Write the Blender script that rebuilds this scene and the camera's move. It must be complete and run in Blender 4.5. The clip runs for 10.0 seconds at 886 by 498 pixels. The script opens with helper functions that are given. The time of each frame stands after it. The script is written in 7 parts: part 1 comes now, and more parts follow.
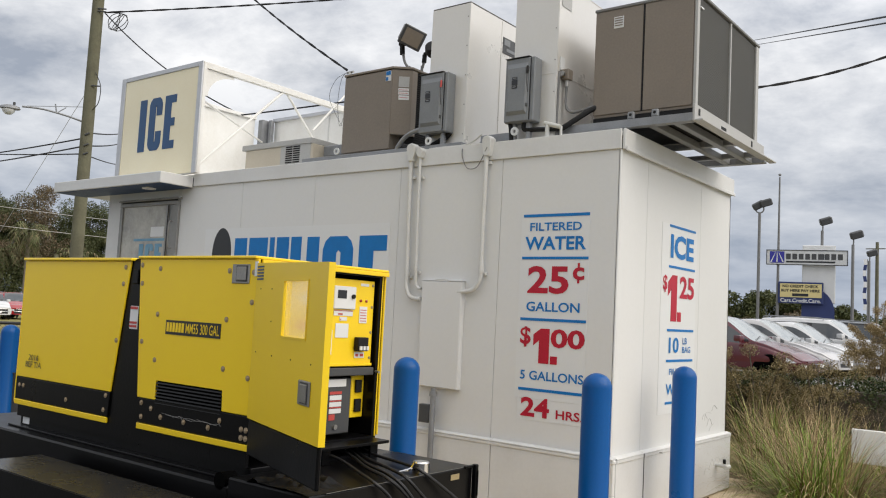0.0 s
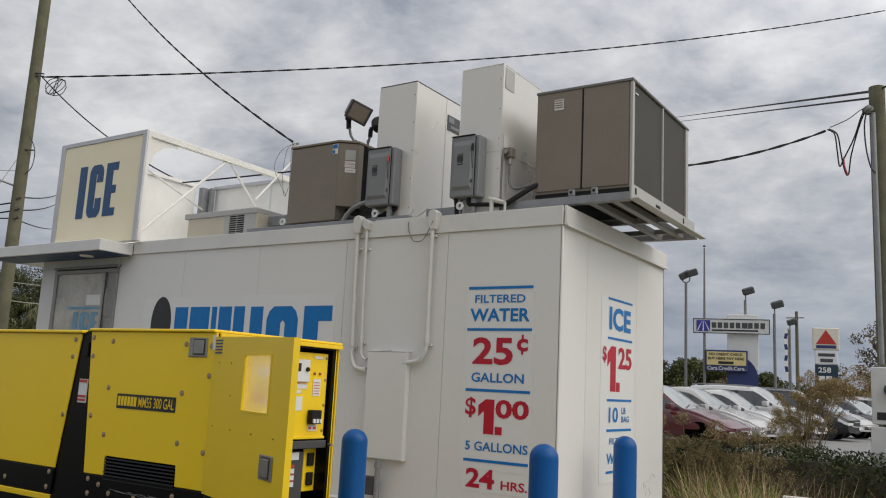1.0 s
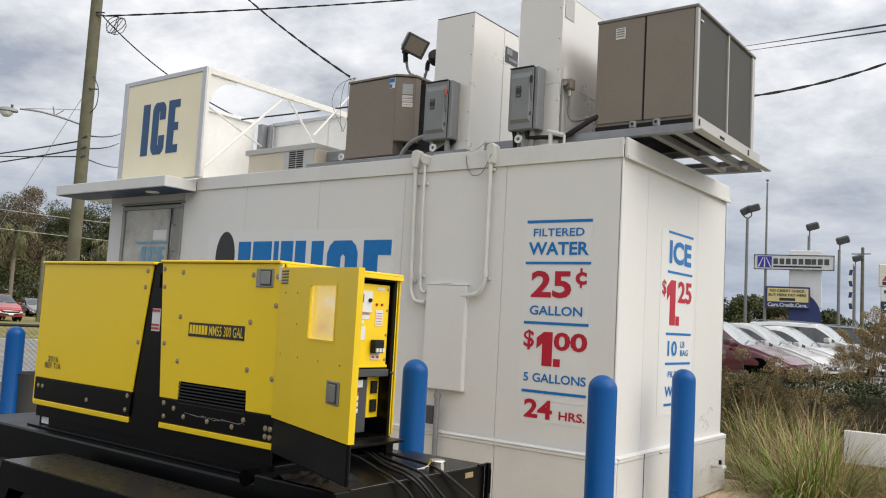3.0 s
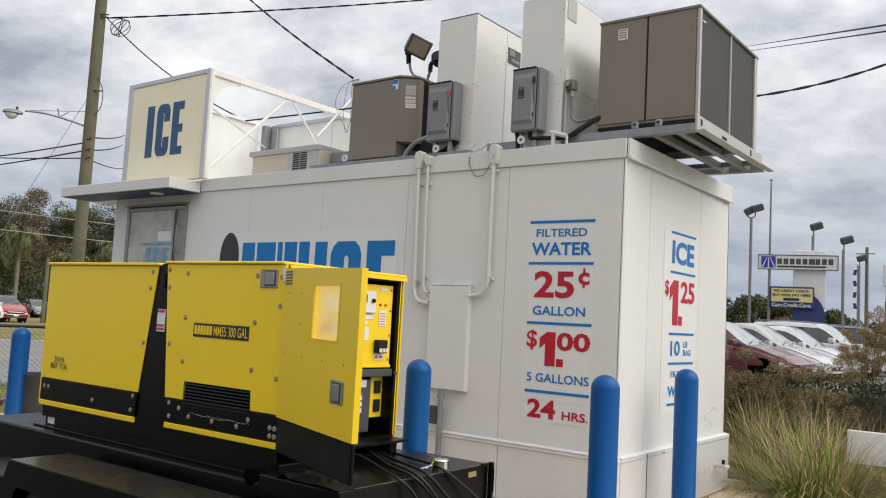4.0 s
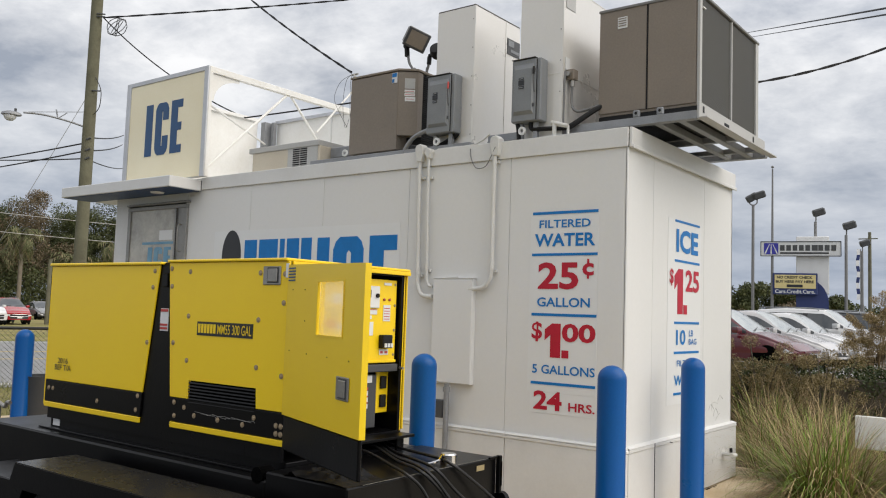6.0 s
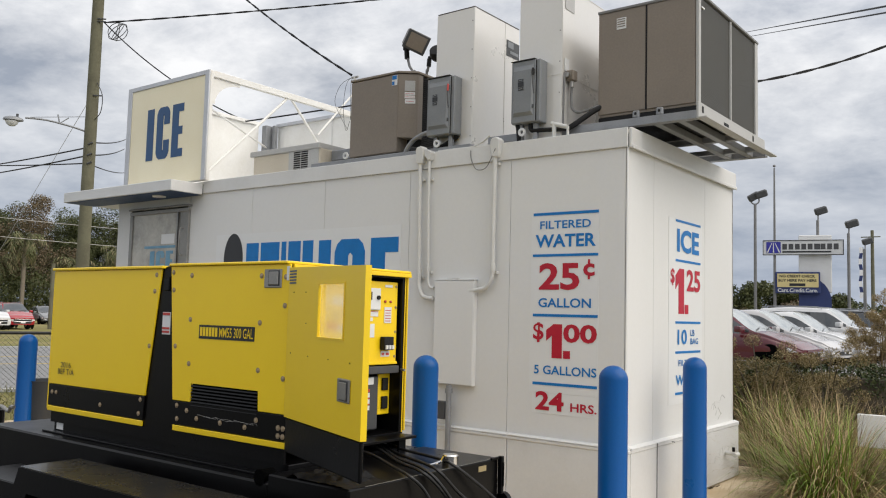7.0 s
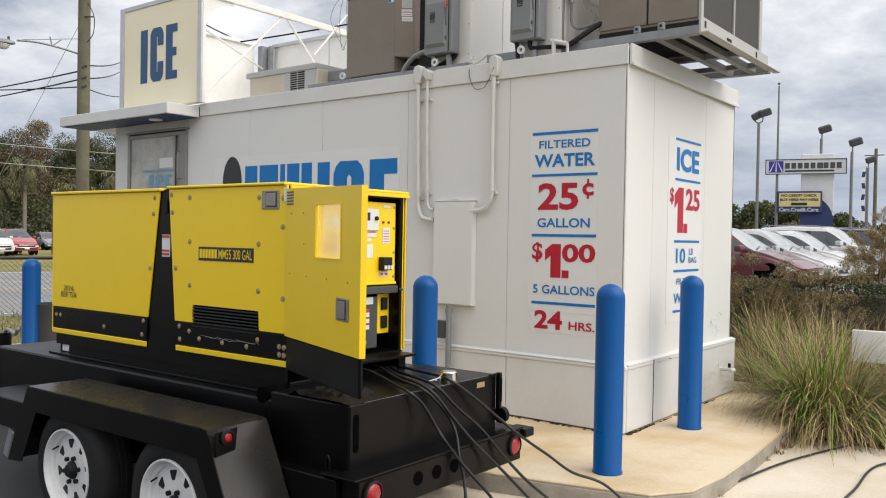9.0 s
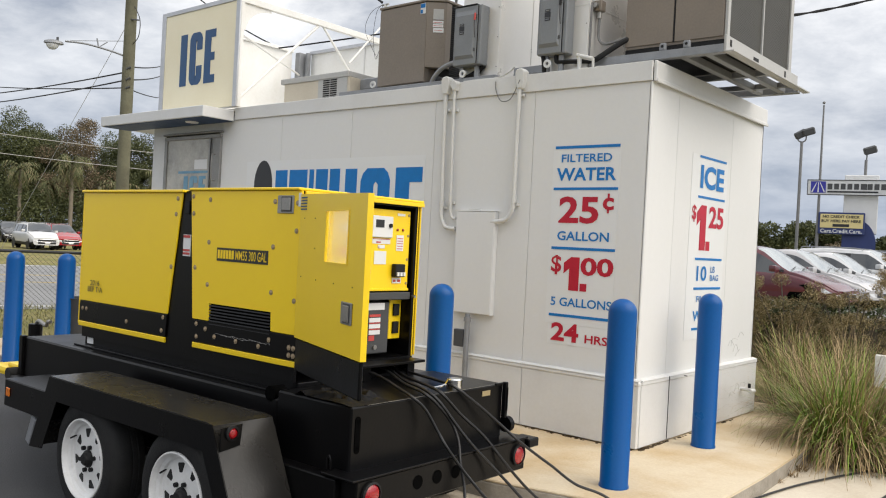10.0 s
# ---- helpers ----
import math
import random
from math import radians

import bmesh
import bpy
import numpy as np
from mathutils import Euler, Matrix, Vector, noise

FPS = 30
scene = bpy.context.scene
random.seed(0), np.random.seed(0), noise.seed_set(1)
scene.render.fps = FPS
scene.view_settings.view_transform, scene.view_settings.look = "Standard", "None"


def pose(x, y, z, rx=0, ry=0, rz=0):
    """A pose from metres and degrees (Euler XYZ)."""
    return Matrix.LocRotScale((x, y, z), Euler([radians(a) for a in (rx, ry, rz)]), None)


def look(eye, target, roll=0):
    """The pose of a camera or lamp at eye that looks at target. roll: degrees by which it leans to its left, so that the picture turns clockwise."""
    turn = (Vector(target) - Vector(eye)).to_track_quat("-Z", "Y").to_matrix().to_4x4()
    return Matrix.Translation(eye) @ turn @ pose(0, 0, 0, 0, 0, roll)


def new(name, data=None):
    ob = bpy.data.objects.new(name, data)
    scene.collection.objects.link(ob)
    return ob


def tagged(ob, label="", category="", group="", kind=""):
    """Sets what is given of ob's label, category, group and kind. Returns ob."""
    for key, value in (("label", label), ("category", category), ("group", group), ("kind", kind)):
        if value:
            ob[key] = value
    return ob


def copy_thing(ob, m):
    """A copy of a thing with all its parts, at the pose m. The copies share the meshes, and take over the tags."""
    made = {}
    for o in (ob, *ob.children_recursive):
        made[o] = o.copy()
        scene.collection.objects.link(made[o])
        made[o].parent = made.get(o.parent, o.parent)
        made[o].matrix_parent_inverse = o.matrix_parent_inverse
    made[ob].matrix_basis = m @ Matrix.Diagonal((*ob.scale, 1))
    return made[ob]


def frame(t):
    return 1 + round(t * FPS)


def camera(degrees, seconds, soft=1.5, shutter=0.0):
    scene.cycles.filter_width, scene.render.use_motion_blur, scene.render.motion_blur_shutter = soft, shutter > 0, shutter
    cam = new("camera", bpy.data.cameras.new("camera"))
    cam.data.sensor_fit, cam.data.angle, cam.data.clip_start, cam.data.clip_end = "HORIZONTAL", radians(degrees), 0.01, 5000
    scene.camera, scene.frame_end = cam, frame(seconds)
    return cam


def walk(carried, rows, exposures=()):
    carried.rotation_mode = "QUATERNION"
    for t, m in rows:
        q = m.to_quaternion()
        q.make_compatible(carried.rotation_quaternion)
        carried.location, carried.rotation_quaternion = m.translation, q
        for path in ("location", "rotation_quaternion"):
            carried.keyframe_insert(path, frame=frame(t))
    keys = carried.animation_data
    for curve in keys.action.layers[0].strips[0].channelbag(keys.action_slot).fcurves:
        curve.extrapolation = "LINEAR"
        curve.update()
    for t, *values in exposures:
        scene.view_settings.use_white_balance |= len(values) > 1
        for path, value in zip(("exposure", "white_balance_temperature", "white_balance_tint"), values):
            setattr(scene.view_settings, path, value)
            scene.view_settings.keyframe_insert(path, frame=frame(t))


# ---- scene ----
cam = camera(56.2, 10.0, soft=1.1)
PATH = [
    (0, (2.786, -5.708, 1.647), (1.559, -4.137, 1.807), 3.0),
    (0.5, (2.776, -5.814, 1.674), (1.65, -4.183, 1.936), 2.8),
    (1, (2.773, -5.891, 1.668), (1.683, -4.247, 1.995), 2.9),
    (1.5, (2.759, -5.896, 1.655), (1.639, -4.264, 1.945), 2.7),
    (2, (2.744, -5.901, 1.641), (1.585, -4.286, 1.858), 2.7),
    (2.5, (2.749, -5.908, 1.641), (1.553, -4.314, 1.812), 3.1),
    (4, (2.78, -5.938, 1.638), (1.57, -4.355, 1.808), 3.1),
    (4.5, (2.773, -5.925, 1.637), (1.557, -4.345, 1.802), 2.6),
    (5, (2.765, -5.929, 1.641), (1.548, -4.35, 1.805), 2.3),
    (5.5, (2.75, -5.916, 1.639), (1.535, -4.335, 1.793), 2.1),
    (7, (2.772, -5.923, 1.638), (1.554, -4.345, 1.796), 1.5),
    (7.5, (2.778, -5.922, 1.638), (1.555, -4.347, 1.784), 1.2),
    (8, (2.779, -5.918, 1.633), (1.556, -4.339, 1.741), 1.2),
    (8.5, (2.773, -5.913, 1.625), (1.559, -4.323, 1.663), 1.0),
    (9, (2.792, -5.912, 1.624), (1.57, -4.329, 1.596), 1.0),
    (9.5, (2.866, -5.888, 1.633), (1.617, -4.326, 1.611), 2.1),
    (10, (2.954, -5.885, 1.631), (1.662, -4.359, 1.621), 3.0),
]
EXPOSURES = ((0.0, -0.03), (0.5, -0.22), (1.0, -0.47), (1.5, -0.33), (2.0, -0.09), (2.5, 0.03), (4.0, -0.04), (5.5, -0.06), (7.0, -0.05), (8.0, -0.02), (8.5, 0.06), (9.0, 0.13), (10.0, 0.15))
walk(cam, [(t, look(eye, target, roll)) for t, eye, target, roll in PATH], EXPOSURES)

# ---- world, sun, exposure ----
SUN_AZ, SUN_EL = 76.0, 47.0        # degrees east of +y, and above the horizon
world = bpy.data.worlds.new("overcast_sky")
scene.world = world
world.use_nodes = True
wt = world.node_tree
wt.nodes.clear()


def node(tree, kind, **values):
    n = tree.nodes.new(kind)
    for key, value in values.items():
        if key in n.inputs:
            n.inputs[key].default_value = value
        else:
            setattr(n, key, value)
    return n


w_out = node(wt, "ShaderNodeOutputWorld")
w_bg = node(wt, "ShaderNodeBackground", Strength=0.10)
w_sky = node(wt, "ShaderNodeTexSky", sky_type="NISHITA", sun_disc=False, sun_elevation=radians(SUN_EL), sun_rotation=radians(SUN_AZ), air_density=1.0, dust_density=2.0)
w_co = node(wt, "ShaderNodeTexCoord")
w_sep = node(wt, "ShaderNodeSeparateXYZ")
w_up = node(wt, "ShaderNodeMath", operation="ADD")
w_up.inputs[1].default_value = 0.26
w_abs = node(wt, "ShaderNodeMath", operation="ABSOLUTE")
w_dx = node(wt, "ShaderNodeMath", operation="DIVIDE")
w_dy = node(wt, "ShaderNodeMath", operation="DIVIDE")
w_com = node(wt, "ShaderNodeCombineXYZ")
w_n1 = node(wt, "ShaderNodeTexNoise", Scale=1.5, Detail=8.0, Roughness=0.6, Distortion=0.3)
w_n2 = node(wt, "ShaderNodeTexNoise", Scale=5.5, Detail=6.0, Roughness=0.62, Distortion=0.2)
w_sum = node(wt, "ShaderNodeMix", data_type="FLOAT")
w_sum.inputs["Factor"].default_value = 0.33
w_r1 = node(wt, "ShaderNodeValToRGB")
w_r1.color_ramp.elements[0].position, w_r1.color_ramp.elements[0].color = 0.36, (3.6, 3.9, 4.5, 1)
w_r1.color_ramp.elements[1].position, w_r1.color_ramp.elements[1].color = 0.62, (10.4, 10.3, 10.2, 1)
wt.links.new(w_co.outputs["Generated"], w_sep.inputs["Vector"])
wt.links.new(w_sep.outputs["Z"], w_abs.inputs[0])
wt.links.new(w_abs.outputs["Value"], w_up.inputs[0])
for a_, d_ in (("X", w_dx), ("Y", w_dy)):
    wt.links.new(w_sep.outputs[a_], d_.inputs[0])
    wt.links.new(w_up.outputs["Value"], d_.inputs[1])
    wt.links.new(d_.outputs["Value"], w_com.inputs[a_])
for n_ in (w_n1, w_n2):
    wt.links.new(w_com.outputs["Vector"], n_.inputs["Vector"])
wt.links.new(w_n1.outputs["Fac"], w_sum.inputs["A"])
wt.links.new(w_n2.outputs["Fac"], w_sum.inputs["B"])
wt.links.new(w_sum.outputs["Result"], w_r1.inputs["Fac"])
w_mix = node(wt, "ShaderNodeMix", data_type="RGBA")
w_mix.inputs["Factor"].default_value = 0.86
wt.links.new(w_sky.outputs["Color"], w_mix.inputs["A"])
wt.links.new(w_r1.outputs["Color"], w_mix.inputs["B"])
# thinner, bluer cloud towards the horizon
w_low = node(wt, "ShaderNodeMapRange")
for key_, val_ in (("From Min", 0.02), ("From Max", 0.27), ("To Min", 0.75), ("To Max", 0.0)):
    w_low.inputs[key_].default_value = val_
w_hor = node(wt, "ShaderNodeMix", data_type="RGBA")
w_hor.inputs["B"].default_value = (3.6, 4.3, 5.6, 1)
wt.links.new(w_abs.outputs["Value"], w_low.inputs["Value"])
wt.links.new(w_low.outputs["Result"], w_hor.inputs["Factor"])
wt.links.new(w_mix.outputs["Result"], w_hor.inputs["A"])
# brighter, thinner cloud overhead
w_top = node(wt, "ShaderNodeMapRange")
for key_, val_ in (("From Min", 0.16), ("From Max", 0.46), ("To Min", 1.0), ("To Max", 1.3)):
    w_top.inputs[key_].default_value = val_
w_gain = node(wt, "ShaderNodeVectorMath", operation="SCALE")
wt.links.new(w_abs.outputs["Value"], w_top.inputs["Value"])
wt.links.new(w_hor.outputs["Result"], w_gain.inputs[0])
# the cloud is brightest round the hidden sun
w_dir = node(wt, "ShaderNodeVectorMath", operation="DOT_PRODUCT")
w_dir.inputs[1].default_value = (math.sin(radians(SUN_AZ)) * math.cos(radians(SUN_EL)), math.cos(radians(SUN_AZ)) * math.cos(radians(SUN_EL)), math.sin(radians(SUN_EL)))
w_glow = node(wt, "ShaderNodeMapRange", interpolation_type="SMOOTHSTEP")
for key_, val_ in (("From Min", 0.1), ("From Max", 1.0), ("To Min", 1.0), ("To Max", 1.7)):
    w_glow.inputs[key_].default_value = val_
w_both = node(wt, "ShaderNodeMath", operation="MULTIPLY")
wt.links.new(w_co.outputs["Generated"], w_dir.inputs[0])
wt.links.new(w_dir.outputs["Value"], w_glow.inputs["Value"])
wt.links.new(w_top.outputs["Result"], w_both.inputs[0])
wt.links.new(w_glow.outputs["Result"], w_both.inputs[1])
wt.links.new(w_both.outputs["Value"], w_gain.inputs["Scale"])
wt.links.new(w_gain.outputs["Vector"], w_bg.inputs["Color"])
wt.links.new(w_bg.outputs["Background"], w_out.inputs["Surface"])

sun = new("sun", bpy.data.lights.new("sun", "SUN"))
sun.data.energy, sun.data.angle, sun.data.color = 1.75, radians(65), (1.0, 0.88, 0.7)
sun_way = Vector((math.sin(radians(SUN_AZ)) * math.cos(radians(SUN_EL)), math.cos(radians(SUN_AZ)) * math.cos(radians(SUN_EL)), math.sin(radians(SUN_EL))))
sun.matrix_world = look(sun_way * 50, (0, 0, 0))


# ---- materials ----
def mat(name, color, rough=0.5, metal=0.0, color2=None, scale=6.0, amount=0.5, fine=90.0, bump=0.15, bump_scale=None, spec=0.5, coat=0.0, vary=0.0, dist=0.01, grit=0.22):
    """A surface with broad stains and fine grain. color2: the stain's colour; vary: spread of brightness between pieces."""
    m = bpy.data.materials.new(name)
    m.use_nodes = True
    t = m.node_tree
    bsdf = t.nodes["Principled BSDF"]
    bsdf.inputs["Metallic"].default_value = metal
    bsdf.inputs["Specular IOR Level"].default_value = spec
    bsdf.inputs["Coat Weight"].default_value = coat
    bsdf.inputs["Coat Roughness"].default_value = 0.15
    co = node(t, "ShaderNodeTexCoord")
    n1 = node(t, "ShaderNodeTexNoise", Scale=scale, Detail=6.0, Roughness=0.6)
    n2 = node(t, "ShaderNodeTexNoise", Scale=fine, Detail=3.0, Roughness=0.6)
    for n in (n1, n2):
        t.links.new(co.outputs["Object"], n.inputs["Vector"])
    c2 = color2 or tuple(c * 0.72 for c in color)
    ramp = node(t, "ShaderNodeValToRGB")
    ramp.color_ramp.elements[0].position, ramp.color_ramp.elements[0].color = 0.5 - 0.22, (*c2, 1)
    ramp.color_ramp.elements[1].position, ramp.color_ramp.elements[1].color = 0.5 + 0.12, (*color, 1)
    t.links.new(n1.outputs["Fac"], ramp.inputs["Fac"])
    base = node(t, "ShaderNodeMix", data_type="RGBA")
    base.inputs["Factor"].default_value = amount
    base.inputs["A"].default_value = (*color, 1)
    t.links.new(ramp.outputs["Color"], base.inputs["B"])
    grain = node(t, "ShaderNodeMix", data_type="RGBA", blend_type="OVERLAY")
    grain.inputs["Factor"].default_value = grit
    t.links.new(base.outputs["Result"], grain.inputs["A"])
    bw = node(t, "ShaderNodeRGBToBW")
    t.links.new(n2.outputs["Color"], bw.inputs["Color"])
    t.links.new(bw.outputs["Val"], grain.inputs["B"])
    last = grain.outputs["Result"]
    if vary:
        info = node(t, "ShaderNodeObjectInfo")
        hsv = node(t, "ShaderNodeHueSaturation")
        rng = node(t, "ShaderNodeMapRange")
        rng.inputs["To Min"].default_value, rng.inputs["To Max"].default_value = 1 - vary, 1 + vary
        t.links.new(info.outputs["Random"], rng.inputs["Value"])
        t.links.new(rng.outputs["Result"], hsv.inputs["Value"])
        t.links.new(last, hsv.inputs["Color"])
        last = hsv.outputs["Color"]
    t.links.new(last, bsdf.inputs["Base Color"])
    rr = node(t, "ShaderNodeMapRange")
    rr.inputs["To Min"].default_value, rr.inputs["To Max"].default_value = max(0.02, rough - 0.09), min(1.0, rough + 0.09)
    t.links.new(n1.outputs["Fac"], rr.inputs["Value"])
    t.links.new(rr.outputs["Result"], bsdf.inputs["Roughness"])
    if bump:
        bp = node(t, "ShaderNodeBump", Strength=bump, Distance=dist)
        if bump_scale:
            n3 = node(t, "ShaderNodeTexNoise", Scale=bump_scale, Detail=4.0)
            t.links.new(co.outputs["Object"], n3.inputs["Vector"])
            t.links.new(n3.outputs["Fac"], bp.inputs["Height"])
        else:
            t.links.new(n2.outputs["Fac"], bp.inputs["Height"])
        t.links.new(bp.outputs["Normal"], bsdf.inputs["Normal"])
    return m


def clear(name, color, rough=0.05):
    m = bpy.data.materials.new(name)
    m.use_nodes = True
    b = m.node_tree.nodes["Principled BSDF"]
    b.inputs["Base Color"].default_value = (*color, 1)
    b.inputs["Roughness"].default_value = rough
    b.inputs["Transmission Weight"].default_value = 1.0
    b.inputs["IOR"].default_value = 1.45
    return m


WHITE_WALL = mat("white_painted_metal", (0.665, 0.668, 0.66), 0.42, grit=0.07, color2=(0.64, 0.635, 0.615), scale=0.9, amount=0.3, fine=30, bump=0.025, bump_scale=1.2, dist=0.03, vary=0.01)
WHITE_TRIM = mat("white_trim_paint", (0.65, 0.655, 0.65), 0.42, grit=0.1, color2=(0.56, 0.555, 0.54), scale=2.5, amount=0.6, fine=40, bump=0.05)
WHITE_DIRTY = mat("weathered_white_paint", (0.76, 0.76, 0.74), 0.45, color2=(0.6, 0.575, 0.52), scale=2.0, amount=0.45, fine=30, bump=0.12)
DUCT = mat("white_duct_metal", (0.68, 0.665, 0.635), 0.3, 0.25, grit=0.08, color2=(0.64, 0.62, 0.575), scale=2.0, amount=0.6, fine=40, bump=0.04)
SIGN_FRAME = mat("brushed_aluminium", (0.55, 0.56, 0.58), 0.38, 0.6, scale=5, amount=0.5, bump=0.05)
SIGN_FACE = mat("cream_sign_plastic", (0.86, 0.79, 0.58), 0.35, color2=(0.78, 0.69, 0.47), scale=1.2, amount=0.6, bump=0.03)
NAVY = mat("navy_vinyl", (0.012, 0.07, 0.19), 0.45, bump=0.03, scale=8)
BLUE_PRINT = mat("blue_vinyl", (0.005, 0.165, 0.48), 0.45, bump=0.03, scale=8, spec=0.3)
RED_PRINT = mat("red_vinyl", (0.44, 0.013, 0.035), 0.45, bump=0.03, scale=8, spec=0.3)
BLACK_PRINT = mat("black_vinyl", (0.016, 0.017, 0.02), 0.4, bump=0.03)
WHITE_PRINT = mat("white_vinyl", (0.78, 0.78, 0.78), 0.4, color2=(0.7, 0.7, 0.69), bump=0.03, scale=4)
SHEET = mat("sign_sheet", (0.69, 0.7, 0.7), 0.4, grit=0.06, color2=(0.65, 0.655, 0.655), scale=1.5, bump=0.02)
BOLLARD = mat("blue_plastic_sleeve", (0.001, 0.072, 0.27), 0.3, spec=0.25, grit=0.12, color2=(0.002, 0.078, 0.25), scale=5, amount=0.5, fine=60, bump=0.04)
YELLOW = mat("yellow_powder_coat", (0.88, 0.61, 0.01), 0.33, grit=0.1, color2=(0.83, 0.56, 0.01), scale=2.0, amount=0.5, fine=140, bump=0.05)
BLACK = mat("black_paint", (0.0025, 0.0025, 0.003), 0.3, spec=0.17, color2=(0.0055, 0.005, 0.0045), scale=3.0, amount=0.7, fine=60, bump=0.06)
# Paler than black_paint: dust, plus the fender plates' sheen put into the colour.
BLACK_DUST_SHEEN = mat("dusty_sheen_black_paint", (0.011, 0.0105, 0.01), 0.27, spec=0.45, color2=(0.034, 0.031, 0.026), scale=2.2, amount=0.8, fine=70, bump=0.05)
BLACK_MATT = mat("matt_black", (0.006, 0.006, 0.0065), 0.6, color2=(0.013, 0.012, 0.011), scale=6, bump=0.2, spec=0.3)
RUBBER = mat("tyre_rubber", (0.009, 0.009, 0.0095), 0.7, spec=0.3, color2=(0.02, 0.019, 0.017), scale=7, amount=0.7, bump=0.25)
RIM = mat("white_wheel_paint", (0.72, 0.72, 0.71), 0.35, color2=(0.5, 0.48, 0.45), scale=9, bump=0.05)
STEEL = mat("zinc_steel", (0.34, 0.33, 0.31), 0.42, 0.8, scale=12, bump=0.1)
CABLE = mat("black_cable", (0.008, 0.008, 0.009), 0.45, scale=15, bump=0.1)
OVERHEAD = mat("dull_black_wire", (0.006, 0.006, 0.007), 0.6, spec=0.25, scale=15, bump=0.1)
TAN = mat("tan_painted_cabinet", (0.21, 0.177, 0.143), 0.5, color2=(0.175, 0.147, 0.118), scale=2.2, amount=0.6, fine=60, bump=0.06)
COIL = mat("dark_condenser_fins", (0.07, 0.068, 0.06), 0.6, 0.2, color2=(0.04, 0.039, 0.035), scale=3, bump=0.1, fine=90)
GALV = mat("galvanised_steel", (0.27, 0.28, 0.295), 0.5, 0.4, color2=(0.19, 0.195, 0.2), scale=8, amount=0.6, bump=0.1)
GREY_BOX = mat("grey_enclosure_paint", (0.2, 0.213, 0.225), 0.42, color2=(0.155, 0.163, 0.17), scale=4, amount=0.5, bump=0.05)
PVC = mat("pale_pvc_conduit", (0.6, 0.605, 0.59), 0.45, color2=(0.52, 0.5, 0.46), scale=5, amount=0.5, bump=0.05)
CONCRETE = mat("stained_concrete", (0.6, 0.51, 0.37), 0.8, color2=(0.43, 0.29, 0.13), scale=1.4, amount=0.85, fine=55, bump=0.3, spec=0.3)
CONCRETE_EDGE = mat("grey_concrete", (0.36, 0.33, 0.28), 0.88, color2=(0.2, 0.175, 0.14), scale=4, amount=0.8, fine=40, bump=0.5, spec=0.3)
DRIVE = mat("pale_concrete_drive", (0.62, 0.56, 0.46), 0.85, color2=(0.45, 0.38, 0.28), scale=1.3, amount=0.8, fine=45, bump=0.35, spec=0.3)
ASPHALT = mat("asphalt", (0.062, 0.063, 0.066), 0.85, color2=(0.042, 0.042, 0.044), scale=0.8, amount=0.8, fine=80, bump=0.5, spec=0.3)
ROAD = mat("worn_road", (0.25, 0.25, 0.25), 0.85, color2=(0.17, 0.175, 0.18), scale=0.3, amount=0.8, fine=20, bump=0.3, spec=0.3)
LAWN = mat("grass_ground", (0.18, 0.175, 0.065), 0.95, color2=(0.29, 0.235, 0.12), scale=0.35, amount=0.9, fine=6, bump=0.7, spec=0.1, dist=0.05)
POLE_WOOD = mat("weathered_pole_wood", (0.16, 0.155, 0.105), 0.9, color2=(0.1, 0.094, 0.066), scale=3, amount=0.8, fine=30, bump=0.6, spec=0.2)
HOLE = mat("unlit_opening", (0.001, 0.001, 0.001), 0.9, spec=0.05, bump=0.0)
FADED_BLUE = mat("faded_blue_vinyl", (0.1, 0.27, 0.42), 0.4, color2=(0.2, 0.36, 0.46), scale=5, amount=0.8, bump=0.02)
# Darker copy of brushed_aluminium; the shade on the window bay is in the colour.
BAY_FRAME = mat("shaded_aluminium", (0.3, 0.3, 0.29), 0.5, 0.4, color2=(0.2, 0.2, 0.19), scale=6, amount=0.8, bump=0.06)
BOLT = mat("weathered_bolt", (0.4, 0.31, 0.2), 0.4, 0.35, color2=(0.16, 0.11, 0.07), scale=60, amount=0.7)
BRONZE = mat("dark_bronze_paint", (0.075, 0.065, 0.055), 0.45, scale=8)
RED_LENS = mat("red_lamp_lens", (0.34, 0.006, 0.01), 0.15, color2=(0.2, 0.006, 0.008), scale=30, bump=0.2, coat=0.6)
ORANGE_LENS = mat("amber_lamp_lens", (0.6, 0.15, 0.01), 0.2, scale=30, bump=0.2)
CHROME = mat("chrome", (0.7, 0.7, 0.7), 0.12, 1.0, scale=20, bump=0.02)
LABEL_RED = mat("red_label", (0.5, 0.06, 0.05), 0.5)
WARM_GREY = mat("dark_grey_enclosure", (0.055, 0.057, 0.06), 0.45, scale=5, bump=0.06)
SOFFIT = mat("blue_soffit_paint", (0.012, 0.045, 0.13), 0.5, color2=(0.03, 0.06, 0.12), scale=3)
CREAM_METAL = mat("cream_sheet_metal", (0.52, 0.47, 0.38), 0.5, color2=(0.42, 0.37, 0.29), scale=3)
LIGHT_RAIL = mat("pale_grey_rail_paint", (0.4, 0.4, 0.39), 0.5, color2=(0.4, 0.4, 0.39), scale=4)
POLE_METAL = mat("grey_lamp_pole", (0.2, 0.2, 0.2), 0.6, 0.3, scale=3)
# The diffuse share puts the sky's pale reflection into the pane.
ACRYLIC = clear("sky_hazed_acrylic", (0.95, 0.93, 0.86), 0.12)
ACRYLIC.node_tree.nodes["Principled BSDF"].inputs["Transmission Weight"].default_value = 0.88


